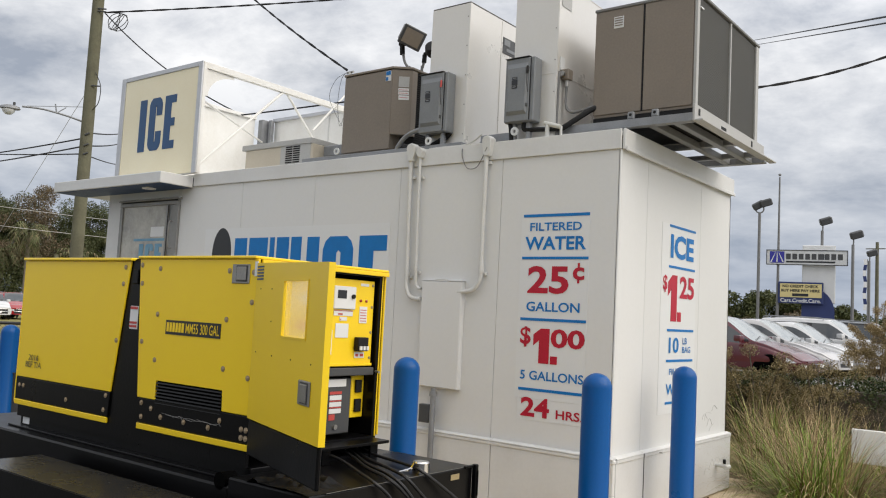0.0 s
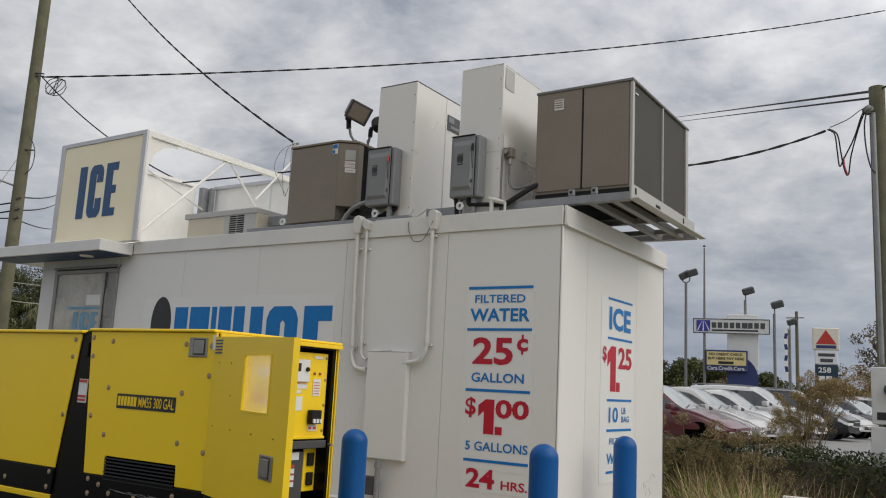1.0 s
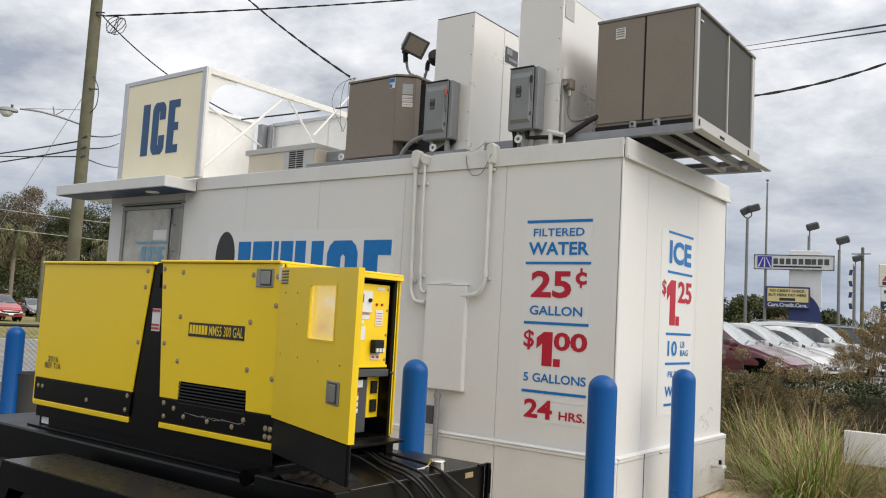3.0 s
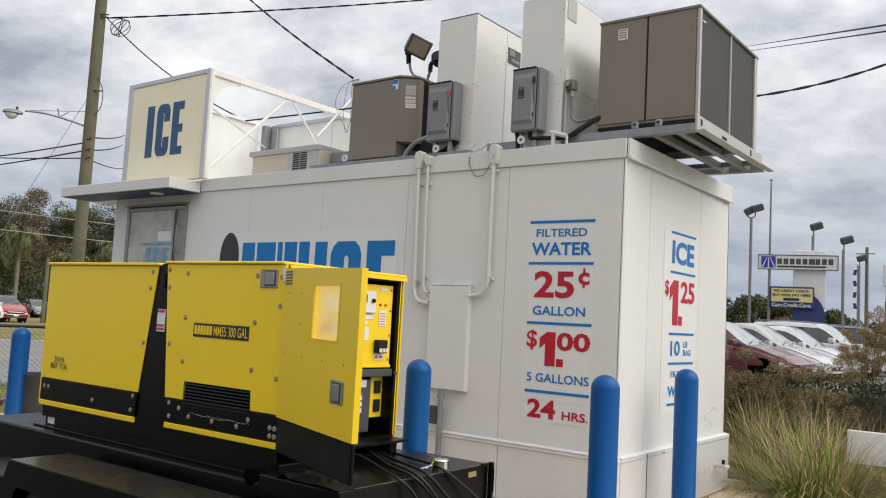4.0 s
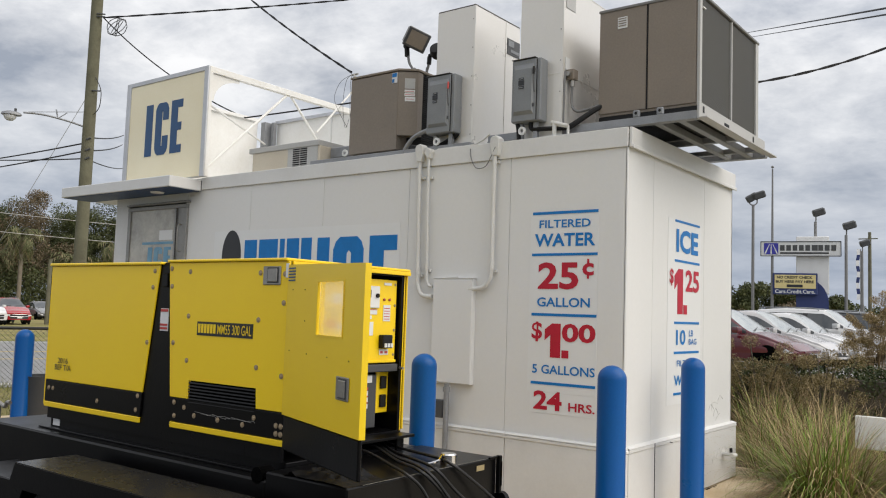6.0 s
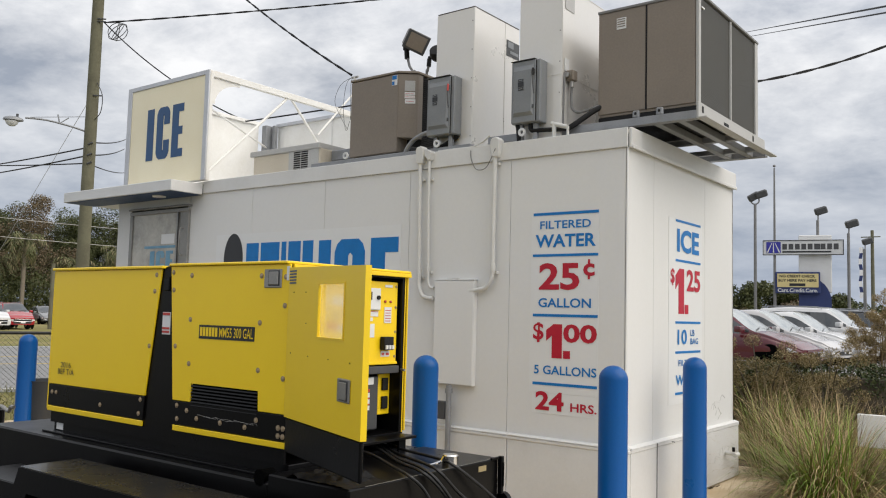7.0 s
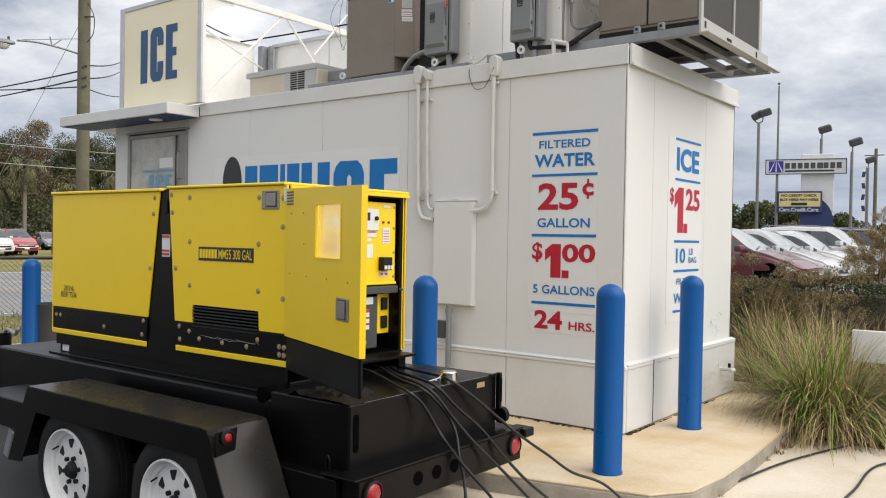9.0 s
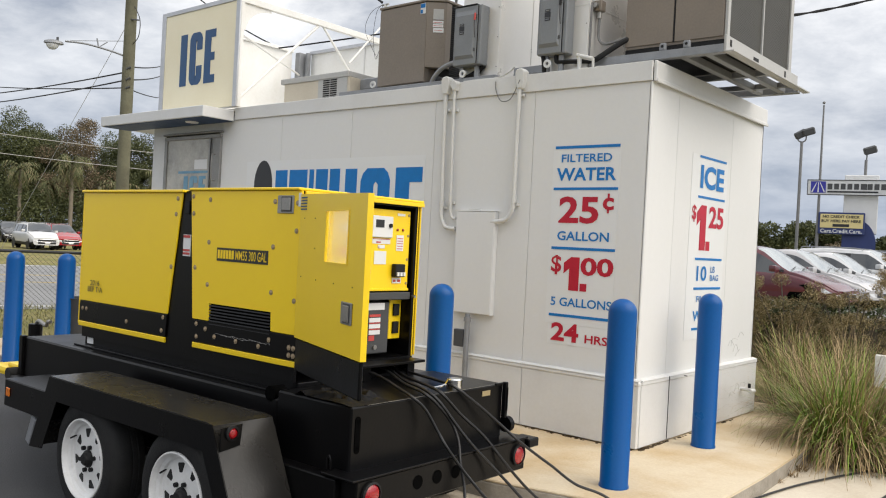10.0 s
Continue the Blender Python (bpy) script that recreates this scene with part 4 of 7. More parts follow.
# soil, shadow line and scuffs round the foot of the house
DIRT = mat("dark_soil", (0.06, 0.042, 0.025), 0.95, color2=(0.03, 0.022, 0.014), scale=9, fine=60, bump=0.6, spec=0.1)
# Soil at the corner; the thinner run stands for the skirt's shadow line.
soil_shade = thing("soil_line", "dark soil at the skirt corner, thinning out to stand for the shadow line", "soil", kind="stuff")
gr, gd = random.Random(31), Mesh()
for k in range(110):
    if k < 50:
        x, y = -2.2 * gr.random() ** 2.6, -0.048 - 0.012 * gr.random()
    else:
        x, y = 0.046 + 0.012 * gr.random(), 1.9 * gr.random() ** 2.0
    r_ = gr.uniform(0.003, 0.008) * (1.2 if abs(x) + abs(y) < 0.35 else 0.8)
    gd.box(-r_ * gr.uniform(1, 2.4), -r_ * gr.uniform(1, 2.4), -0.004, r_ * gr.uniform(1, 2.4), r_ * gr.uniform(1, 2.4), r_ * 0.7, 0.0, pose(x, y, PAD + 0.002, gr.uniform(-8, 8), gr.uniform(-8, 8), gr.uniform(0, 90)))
part("soil", gd, DIRT, soil_shade)
SCUFF = mat("grey_scuff", (0.5, 0.5, 0.48), 0.7, scale=20)
for k in range(9):
    y0, z0 = 1.82 + 0.06 * k, 0.86 - 0.035 * (k % 4) + gr.uniform(-0.04, 0.05)
    if k > 4:
        y0, z0 = 1.80 + 0.12 * (k - 5), 0.40 + gr.uniform(-0.08, 0.08)
    xx = 0.0012 if z0 > SKIRT else 0.0412
    part("scuff_mark", Mesh().tube([(xx, y0, z0), (xx, y0 + gr.uniform(0.03, 0.08), z0 + gr.uniform(0.02, 0.07)), (xx, y0 + gr.uniform(0.1, 0.2), z0 + gr.uniform(-0.03, 0.06))], gr.uniform(0.0012, 0.0024), 5), SCUFF, house)


# ---- generator on its trailer ----
TRAILER = pose(-0.875, -3.145, 0.0125, 0, 0, 0.57)
gen = thing("generator", "yellow and black mobile diesel generator set with its rear door open", "generator", TRAILER)
GT, GB, GW = 1.857, 1.118, 0.945           # top and bottom of the yellow panels, width
for nm, bx_ in (("enclosure", (-1.66, 0.012, 0.875, 0.27, GW - 0.012, GT - 0.002)), ("compartment_wall", (0.271, 0.012, 0.875, 0.54, 0.03, GT - 0.002)), ("compartment_wall", (0.271, 0.90, 0.875, 0.525, GW - 0.012, GT - 0.002)),
                ("compartment_floor", (0.271, 0.031, 0.935, 0.53, 0.899, 0.952)), ("compartment_roof", (0.271, 0.031, GT - 0.03, 0.525, 0.899, GT - 0.002))):
    part(nm, Mesh().box(*bx_), BLACK, gen)


def plate(name, poly, material, label=""):
    return part(name, Mesh().prism(poly, 0.011, front(0, 0.011, 0), 0.003), material, gen, label)


plate("front_panel", [(-1.688, 1.118), (-0.622, 1.118), (-0.515, GT - 0.012), (-1.688, GT - 0.012)], YELLOW)
part("front_stripe", slab(-1.688, -0.002, 0.945, -0.635, 0.011, 0.977, 0.003), YELLOW, gen)
plate("side_panel", [(-0.36, 1.118), (-0.20, 1.118), (-0.20, 1.222), (0.35, 1.222), (0.35, 1.118), (0.553, 1.118), (0.553, GT), (-0.43, GT)], YELLOW)
plate("side_stripe", [(-0.35, 0.953), (0.61, 0.953), (0.575, 0.984), (-0.35, 0.984)], YELLOW)
plate("lower_panel", [(-0.345, 0.987), (0.56, 0.987), (0.553, 1.1155), (0.352, 1.1155), (0.352, 1.115), (-0.353, 1.115)], BLACK)
plate("lower_panel", [(-1.686, 0.98), (-0.632, 0.98), (-0.622, 1.115), (-1.686, 1.115)], BLACK)
part("far_panel", slab(-1.688, GW - 0.011, 0.955, 0.535, GW, GT - 0.014, 0.003), YELLOW, gen)
part("end_panel", slab(-1.70, 0.0, 0.955, -1.689, GW, GT - 0.014, 0.003), YELLOW, gen)
part("roof_panel", slab(-1.705, -0.014, GT - 0.011, -0.495, GW + 0.012, GT + 0.006, 0.004), YELLOW, gen)
part("roof_panel", slab(-0.435, -0.012, GT + 0.001, 0.542, GW + 0.012, GT + 0.016, 0.004), YELLOW, gen)
part("roof_strip", slab(-0.494, 0.02, GT - 0.001, -0.436, GW - 0.02, GT + 0.004, 0.001), BLACK, gen)
part("roof_lip", slab(0.541, 0.025, GT - 0.022, 0.555, GW, GT, 0.002), YELLOW, gen)
part("skid", slab(-1.645, 0.03, 0.811, 0.56, GW - 0.03, 0.874, 0.004), BLACK, gen)
part("skid_lip", slab(-1.70, -0.02, 0.811, 0.555, 0.029, 0.822, 0.002), BLACK, gen)
for k in range(7):
    part("louvre_slat", Mesh().box(-0.195, 0.0, -0.004, 0.345, 0.03, 0.004, 0.0, pose(0, 0, 1.105 + 0.017 * k, -30)), BLACK, gen)
part("louvre_plate", slab(-0.199, 0.0112, 1.03, 0.349, 0.0118, 1.22, 0.0), HOLE, gen)
part("hook_plate", slab(-0.495, 0.002, 1.72, -0.445, 0.0115, 1.80, 0.004), BLACK, gen)
scr = random.Random(17)
for k in range(9):
    u0 = -0.13 + 0.05 * k
    part("scratch", Mesh().tube([(u0, -0.0005, 1.058 - 0.006 * (k % 3)), (u0 + scr.uniform(0.03, 0.07), -0.0005, 1.055 - 0.004 * (k % 2)), (u0 + scr.uniform(0.075, 0.12), -0.0005, 1.044 + scr.uniform(-0.004, 0.008))], 0.0008, 5), STEEL, gen)

# bolts over the panels
bolt_mesh = part("bolt", Mesh().lathe([(0.0, -0.007), (0.008, -0.0055), (0.0085, -0.0035), (0.0138, -0.003), (0.0138, 0.0), (0.0, 0.0)], 12, pose(0, 0, 0, -90)), BOLT, gen, smooth=True, at=pose(-0.562, 0.0, 1.811))
BOLTS = [(-0.573, 1.718), (-0.60, 1.404), (-1.64, 1.066), (-1.59, 1.066), (-1.075, 1.03), (-0.66, 1.095), (-0.672, 1.015), (-0.402, 1.824), (-0.392, 1.725), (-0.354, 1.414), (-0.314, 1.092),
         (-0.308, 1.02), (-0.234, 1.806), (-0.229, 1.564), (-0.225, 1.324), (0.341, 1.799), (0.342, 1.561), (0.343, 1.322), (0.523, 1.793), (0.522, 1.650), (0.529, 1.292), (-0.224, 1.071), (-0.135, 1.036),
         (0.063, 1.033), (0.260, 1.030), (0.344, 1.073), (0.508, 1.052), (0.542, 1.051), (0.509, 1.013), (0.542, 1.012)]
for u, z in BOLTS:
    piece("bolt", bolt_mesh.data, gen, pose(u, 0.0, z))

# rear compartment
part("control_panel", slab(0.492, 0.038, 1.335, 0.502, 0.884, 1.805, 0.003), YELLOW, gen)
part("panel_flange", slab(0.503, 0.038, 1.336, 0.514, 0.884, 1.352, 0.003), YELLOW, gen)
part("panel_lip", slab(0.3, 0.037, 1.285, 0.52, 0.896, 1.328, 0.004), WARM_GREY, gen)
R = side(0.5025, 0, 0)
disp = part("controller", slab(0.5025, 0.555, 1.642, 0.518, 0.722, 1.765, 0.004), SHEET, gen, "white digital controller with a dark screen")
part("screen", slab(0.5185, 0.578, 1.699, 0.52, 0.645, 1.743, 0.0), BLACK_PRINT, disp)
part("knob", Mesh().rod((0.518, 0.695, 1.712), (0.529, 0.695, 1.712), 0.012, n=12), BLACK_MATT, disp)
bars("label", R, [(0.569, 1.606, 0.715, 1.636), (0.768, 1.570, 0.828, 1.661), (0.589, 1.489, 0.687, 1.565), (0.768, 1.773, 0.833, 1.788), (0.518, 1.398, 0.567, 1.529), (0.616, 1.580, 0.671, 1.60), (0.746, 1.380, 0.822, 1.412)], SHEET, gen)
bars("label", R, [(0.365, 1.66, 0.425, 1.712), (0.405, 1.515, 0.45, 1.555)], SHEET, gen)
bars("label", R, [(0.335, 1.53, 0.375, 1.572)], LABEL_RED, gen)
bars("label", R, [(0.375, 1.575, 0.395, 1.635)], GREY_BOX, gen)
bars("label_line", R, [(0.572, 1.631, 0.712, 1.634), (0.60, 1.611, 0.635, 1.619), (0.62, 1.584, 0.625, 1.59), (0.774, 1.58, 0.822, 1.584), (0.774, 1.595, 0.822, 1.599), (0.774, 1.61, 0.822, 1.614), (0.774, 1.625, 0.822, 1.629), (0.774, 1.64, 0.822, 1.644), (0.754, 1.388, 0.775, 1.402), (0.79, 1.388, 0.815, 1.402)], LABEL_RED, gen, depth=0.0042)
for v in (0.773, 0.819):
    part("indicator", Mesh().lathe([(0.0, 0.0), (0.008, 0.0), (0.008, 0.006), (0.0, 0.01)], 12), RED_LENS, gen, at=pose(0.5025, v, 1.692, 90, 0, 90))
brk = part("breaker", slab(0.503, 0.738, 1.418, 0.54, 0.820, 1.493, 0.004), BLACK_MATT, gen)
for k in range(3):
    part("toggle", slab(0.5405, 0.746 + 0.026 * k, 1.424, 0.548, 0.762 + 0.026 * k, 1.446, 0.0), SHEET, brk)
for z in (1.78, 1.66, 1.52, 1.38):
    piece("bolt", bolt_mesh.data, gen, pose(0.503, 0.868, z, 0, 0, 90) @ Matrix.Scale(0.6, 4))
lug = part("terminal_box", slab(0.31, 0.218, 0.972, 0.48, 0.765, 1.270, 0.006), WARM_GREY, gen)
bars("label", side(0.4805, 0, 0), [(0.56, 1.225, 0.72, 1.265), (0.60, 1.155, 0.69, 1.180), (0.60, 1.120, 0.69, 1.144), (0.60, 1.084, 0.69, 1.109)], SHEET, gen)
bars("label", side(0.4805, 0, 0), [(0.60, 1.185, 0.69, 1.200), (0.60, 1.147, 0.69, 1.153), (0.60, 1.112, 0.69, 1.118), (0.60, 1.049, 0.645, 1.079)], LABEL_RED, gen)
part("lock", Mesh().rod((0.48, 0.649, 1.012), (0.492, 0.649, 1.012), 0.014, n=12), STEEL, gen)
rec = part("receptacle_panel", slab(0.44, 0.795, 1.047, 0.45, 0.897, 1.279, 0.003), YELLOW, gen)
for z in (1.19, 1.085):
    part("receptacle", slab(0.4505, 0.822, z - 0.005, 0.465, 0.87, z + 0.065, 0.003), BLACK_MATT, rec)
part("door_gasket", slab(0.526, 0.918, 0.948, 0.53, 0.925, 1.835, 0.001), YELLOW, gen)
part("latch_pin", Mesh().rod((0.526, 0.905, 1.305), (0.57, 0.885, 1.305), 0.007, n=8), STEEL, gen)
part("cable_shelf", slab(0.531, 0.30, 0.93, 0.66, 0.90, 0.945, 0.002), BLACK, gen)
part("shelf_bracket", slab(0.60, 0.80, 0.853, 0.615, 0.86, 0.929, 0.002), BLACK, gen)
part("shelf_bracket", slab(0.62, 0.42, 0.853, 0.635, 0.48, 0.929, 0.002), BLACK, gen)

# open rear door
hinge = pose(0.556, -0.006, 0, 0, 0, -21.7)
dm = Mesh()
outer = [(0.0, 1.112), (0.855, 1.112), (0.855, 1.819), (0.0, 1.838)]
inner = [(0.38, 1.512), (0.655, 1.512), (0.655, 1.748), (0.38, 1.748)]
rim4 = [[dm.bm.verts.new((x, y, z)) for x, z in ring] for y, ring in ((-0.004, outer), (-0.004, inner), (0.004, inner), (0.004, outer), (0.024, outer))]
for lo, hi in zip(rim4, rim4[1:]):
    for k in range(4):
        dm.bm.faces.new((lo[k], lo[(k + 1) % 4], hi[(k + 1) % 4], hi[k]))
for k in range(4):
    dm.bm.faces.new((rim4[0][k], rim4[3][k], rim4[3][(k + 1) % 4], rim4[0][(k + 1) % 4]))
door = part("rear_door", dm, YELLOW, gen, "open yellow rear door with a window", at=hinge)
part("lower_panel", slab(0.01, 0.0, 0.945, 0.845, 0.02, 1.109, 0.006), BLACK, door, "black lower part of the door")
wf = Mesh()
for a, b, c, d in ((0.372, 0.38, 1.504, 1.756), (0.655, 0.663, 1.504, 1.756), (0.38, 0.655, 1.504, 1.512), (0.38, 0.655, 1.748, 1.756)):
    wf.box(a, -0.0065, c, b, -0.0045, d)
part("window_gasket", wf, YELLOW, door)
pane = part("window_pane", Mesh().box(0.37, 0.012, 1.50, 0.665, 0.015, 1.76), ACRYLIC, door)
pane.visible_shadow = False
lt = part("paddle_latch", slab(0.625, -0.010, 1.25, 0.75, -0.0045, 1.348, 0.003), STEEL, door, "recessed chrome paddle latch")
part("paddle", slab(0.655, -0.016, 1.262, 0.725, -0.0105, 1.335, 0.004), STEEL, lt)
part("recess", Mesh().box(0.65, -0.0108, 1.257, 0.732, -0.0102, 1.341), WARM_GREY, lt)
for a, z in ((0.076, 1.715), (0.228, 1.714), (0.242, 1.569), (0.06, 1.423), (0.278, 1.419), (0.512, 1.418), (0.735, 1.415)):
    part("screw", Mesh().lathe([(0.0, -0.003), (0.0028, -0.002), (0.0034, 0.0)], 8, pose(0, 0, 0, -90)), BLACK_MATT, door, at=pose(a, -0.0045, z))
lt2 = part("paddle_latch", slab(0.365, -0.006, 1.738, 0.495, 0.0, 1.832, 0.003), STEEL, gen, "recessed chrome paddle latch")
part("paddle", slab(0.405, -0.013, 1.752, 0.475, -0.0065, 1.82, 0.004), STEEL, lt2)
part("recess", Mesh().box(0.398, -0.0068, 1.747, 0.482, -0.0062, 1.826), WARM_GREY, lt2)
# labels on the panels
lab = part("model_label", slab(-0.147, -0.0025, 1.464, 0.305, -0.0002, 1.538, 0.0), BLACK_PRINT, gen, "black model label with yellow writing")
G = front(0, -0.0027, 0)
bars("brand_bar", G, [(-0.137 + 0.0255 * k, 1.478, -0.117 + 0.0255 * k, 1.526) for k in range(6)], YELLOW, lab, depth=0.0012)
letters("letters", "MM55 300 GAL", G, 0.026, 0.296, 1.476, 1.527, YELLOW, lab, 0.004, depth=0.0012)
letters("letters", "2016", G, -1.545, -1.425, 1.228, 1.262, BLACK_PRINT, gen, 0.004)
letters("letters", "BEF T/A", G, -1.575, -1.385, 1.185, 1.220, BLACK_PRINT, gen, 0.004)
bars("label", G, [(0.532, 1.775, 0.552, 1.845)], SHEET, gen)
bars("label", front(0, 0, 0), [(0.012, 1.753, 0.1, 1.828)], SHEET, door)
for k in range(5):
    part("label_line", Mesh().box(0.014, 1.757 + 0.0145 * k, 0.0042, 0.098, 1.764 + 0.0145 * k, 0.0066), NAVY, door, at=front(0, 0, 0))
bars("label", front(0, 0.0118, 0), [(-0.50, 1.474, -0.425, 1.60)], SHEET, gen)
bars("label_line", front(0, 0.0085, 0), [(-0.495, 1.483, -0.43, 1.495), (-0.495, 1.503, -0.43, 1.515), (-0.495, 1.582, -0.43, 1.597)], LABEL_RED, gen)
bars("label", front(0, 0.0295, 0), [(-1.61, 0.83, -1.53, 0.872)], SHEET, gen)
part("lifting_eye", Mesh().rod((-0.467, 0.2, GT - 0.02), (-0.467, 0.2, GT + 0.03), 0.02, n=10), BLACK_MATT, gen)
part("exhaust_cap", Mesh().lathe([(0.07, 0.0), (0.07, 0.03), (0.06, 0.045), (0.0, 0.05)], 16), BLACK_MATT, gen, at=pose(-1.35, 0.62, GT + 0.006), smooth=True)

trailer = thing("trailer", "black tandem-axle generator trailer with a built-in fuel tank", "trailer", TRAILER)
TK = part("fuel_tank", Mesh().box(-2.25, -0.10, 0.5, 0.56, 1.06, 0.81, 0.01).box(0.561, -0.102, 0.5, 1.09, 1.087, 0.852, 0.008), BLACK, trailer)
part("tank_cap", Mesh().lathe([(0.043, 0.0), (0.043, 0.05), (0.037, 0.056), (0.0, 0.056)], 20), CHROME, TK, at=pose(1.045, 0.70, 0.853), smooth=True)
part("cap_chain", Mesh().tube([(0.99, 0.60, 0.858), (1.01, 0.62, 0.866), (1.02, 0.65, 0.874), (1.03, 0.665, 0.90)], 0.007, 6), CHROME, TK)
part("slot", Mesh().box(1.0905, -0.076, 0.65, 1.093, -0.042, 0.79, 0.0).rod((1.0905, -0.059, 0.65), (1.093, -0.059, 0.65), 0.017, n=14).rod((1.0905, -0.059, 0.79), (1.093, -0.059, 0.79), 0.017, n=14), HOLE, TK)
# Pale strip that puts the lit rear edge of the tank into colour.
part("edge_highlight", slab(1.0885, 0.0, 0.8515, 1.0905, 1.0, 0.853, 0.0), STEEL, TK, "thin steel-coloured strip standing for the lit tank edge")
part("side_hump", Mesh().rod((1.105, 1.101, 0.62), (1.105, 1.135, 0.62), 0.045, n=16), BLACK, TK)
part("slot", slab(1.1205, 1.082, 0.70, 1.1225, 1.096, 0.83, 0.0), HOLE, TK)
part("end_plate", slab(1.091, 1.075, 0.66, 1.12, 1.10, 0.862, 0.004), BLACK, TK)
part("end_plate", slab(1.091, 1.0, 0.846, 1.105, 1.0749, 0.86, 0.003), BLACK, TK)
part("tag", slab(1.0905, 0.89, 0.798, 1.094, 0.962, 0.826, 0.0), mat("brass_tag", (0.45, 0.36, 0.2), 0.4, 0.5), TK)
part("side_rail", slab(-2.27, -0.185, 0.38, 1.089, -0.101, 0.535, 0.005), BLACK, trailer)
part("side_rail", slab(-2.27, 1.088, 0.38, 1.089, 1.17, 0.535, 0.005), BLACK, trailer)
bump = part("rear_bumper", Mesh().box(1.094, -0.155, 0.375, 1.20, 1.178, 0.545, 0.006).box(1.0, -0.19, 0.546, 1.21, 1.19, 0.556, 0.002), BLACK, trailer)
part("hitch_bracket", slab(1.10, 1.191, 0.49, 1.22, 1.29, 0.54, 0.006), BLACK, trailer)
part("d_ring", Mesh().tube([(0.99, -0.14, 0.557), (0.99, -0.142, 0.60), (1.0, -0.142, 0.62), (1.01, -0.142, 0.60), (1.01, -0.14, 0.557)], 0.007, 8), BLACK, trailer, smooth=True)
for v in (0.259, 0.404, 0.549):
    part("hole", Mesh().lathe([(0.0, 0.0005), (0.03, 0.0005), (0.034, 0.002)], 20), HOLE, bump, at=pose(1.201, v, 0.468, 0, 90, 0))


def lamp(u, v, z, r=0.05, turn=0):
    l = part("tail_light", Mesh().lathe([(r + 0.01, 0.0), (r + 0.01, 0.012), (r, 0.016), (r, 0.008)], 24), BLACK_MATT, trailer, "round red tail light in a black ring", at=pose(u, v, z, 0, 90, turn), smooth=True)
    part("lens", Mesh().lathe([(r, 0.008), (r * 0.7, 0.018), (0.0, 0.022)], 24), RED_LENS, l, smooth=True)


lamp(1.201, -0.066, 0.472)
lamp(1.201, 1.107, 0.464)


def fender(v0, v1, out):
    """Flat-topped fender: an outer side plate and the folded strip behind it. out: the v of the outer edge."""
    m = Matrix(((1, 0, 0, 0), (0, 0, 1, out - (0.006 if out < 0 else 0)), (0, 1, 0, 0), (0, 0, 0, 1)))
    f = part("fender", Mesh().prism([(-0.925, 0.748), (0.645, 0.752), (0.86, 0.30), (0.75, 0.30), (0.58, 0.625), (-0.83, 0.62), (-0.985, 0.325), (-1.14, 0.31)], 0.006, m), BLACK, trailer, "flat-topped black steel fender with sloping ends")
    line = [(-1.14, 0.31), (-0.93, 0.752), (0.605, 0.755), (0.645, 0.747), (0.86, 0.30)]
    m2 = Matrix(((1, 0, 0, 0), (0, 0, 1, v0), (0, 1, 0, 0), (0, 0, 0, 1)))
    for nm, (a, b), (c, d) in zip(("front_slope", "top_plate", "bent_corner", "rear_slope"), line, line[1:]):
        n = Vector((-(d - b), c - a)).normalized() * 0.006
        part(nm, Mesh().prism([(a, b), (c, d), (c - n.x, d - n.y), (a - n.x, b - n.y)], v1 - v0, m2), BLACK_DUST_SHEEN, f, "dusty black folded plate, sheen put into its paler colour")
    return f


f1 = fender(-0.534, -0.195, -0.535)
fender(1.19, 1.529, 1.53)
part("lamp_bracket", Mesh().prism([(-0.53, 0.64), (-0.53, 0.745), (-0.415, 0.752), (-0.425, 0.655)], 0.006, Matrix(((0, 0, 1, 0.70), (1, 0, 0, 0), (0, 1, 0, 0), (0, 0, 0, 1)))), BLACK, f1)
lamp(0.707, -0.475, 0.718, 0.025)
part("side_box", slab(-1.60, -0.50, 0.47, -1.0, -0.19, 0.64, 0.006), BLACK, trailer)
part("marker_lamp", slab(-1.565, -0.508, 0.535, -1.515, -0.5005, 0.59, 0.004), ORANGE_LENS, trailer)
part("step_bracket", Mesh().box(-0.03, -0.1, -0.09, 0.03, 0.1, 0.09, 0.006, pose(-1.27, -0.38, 0.37, 0, 24, 0)), GALV, trailer)
part("drawbar", Mesh().rod((-2.2, 0.08, 0.53), (-3.45, 0.45, 0.53), 0.05, n=4).rod((-2.2, 0.9, 0.53), (-3.45, 0.49, 0.53), 0.05, n=4), BLACK, trailer)
part("front_bracket", slab(-2.30, -0.12, 0.42, -2.251, -0.08, 0.815, 0.004), BLACK, trailer)
part("roller", Mesh().rod((-2.37, -0.16, 0.53), (-2.37, -0.09, 0.53), 0.045, n=20), RUBBER, trailer)
part("jack", Mesh().rod((-3.31, 0.45, 0.05), (-3.31, 0.45, 0.66), 0.04, n=14).rod((-3.31, 0.45, 0.66), (-3.31, 0.45, 0.77), 0.055, n=14), BLACK, trailer)
part("jack_crank", Mesh().tube([(-3.31, 0.45, 0.76), (-3.26, 0.45, 0.80), (-3.18, 0.45, 0.785), (-3.12, 0.45, 0.775), (-3.09, 0.45, 0.81), (-3.05, 0.45, 0.81)], 0.016, 8), STEEL, trailer, smooth=True)
part("tow_strap", Mesh().box(-3.3, 0.1, 0.40, -2.72, 0.3, 0.47, 0.03, seg=2).box(-3.05, 0.12, 0.46, -2.72, 0.28, 0.51, 0.03, seg=2), YELLOW, trailer, "yellow hitch guard")
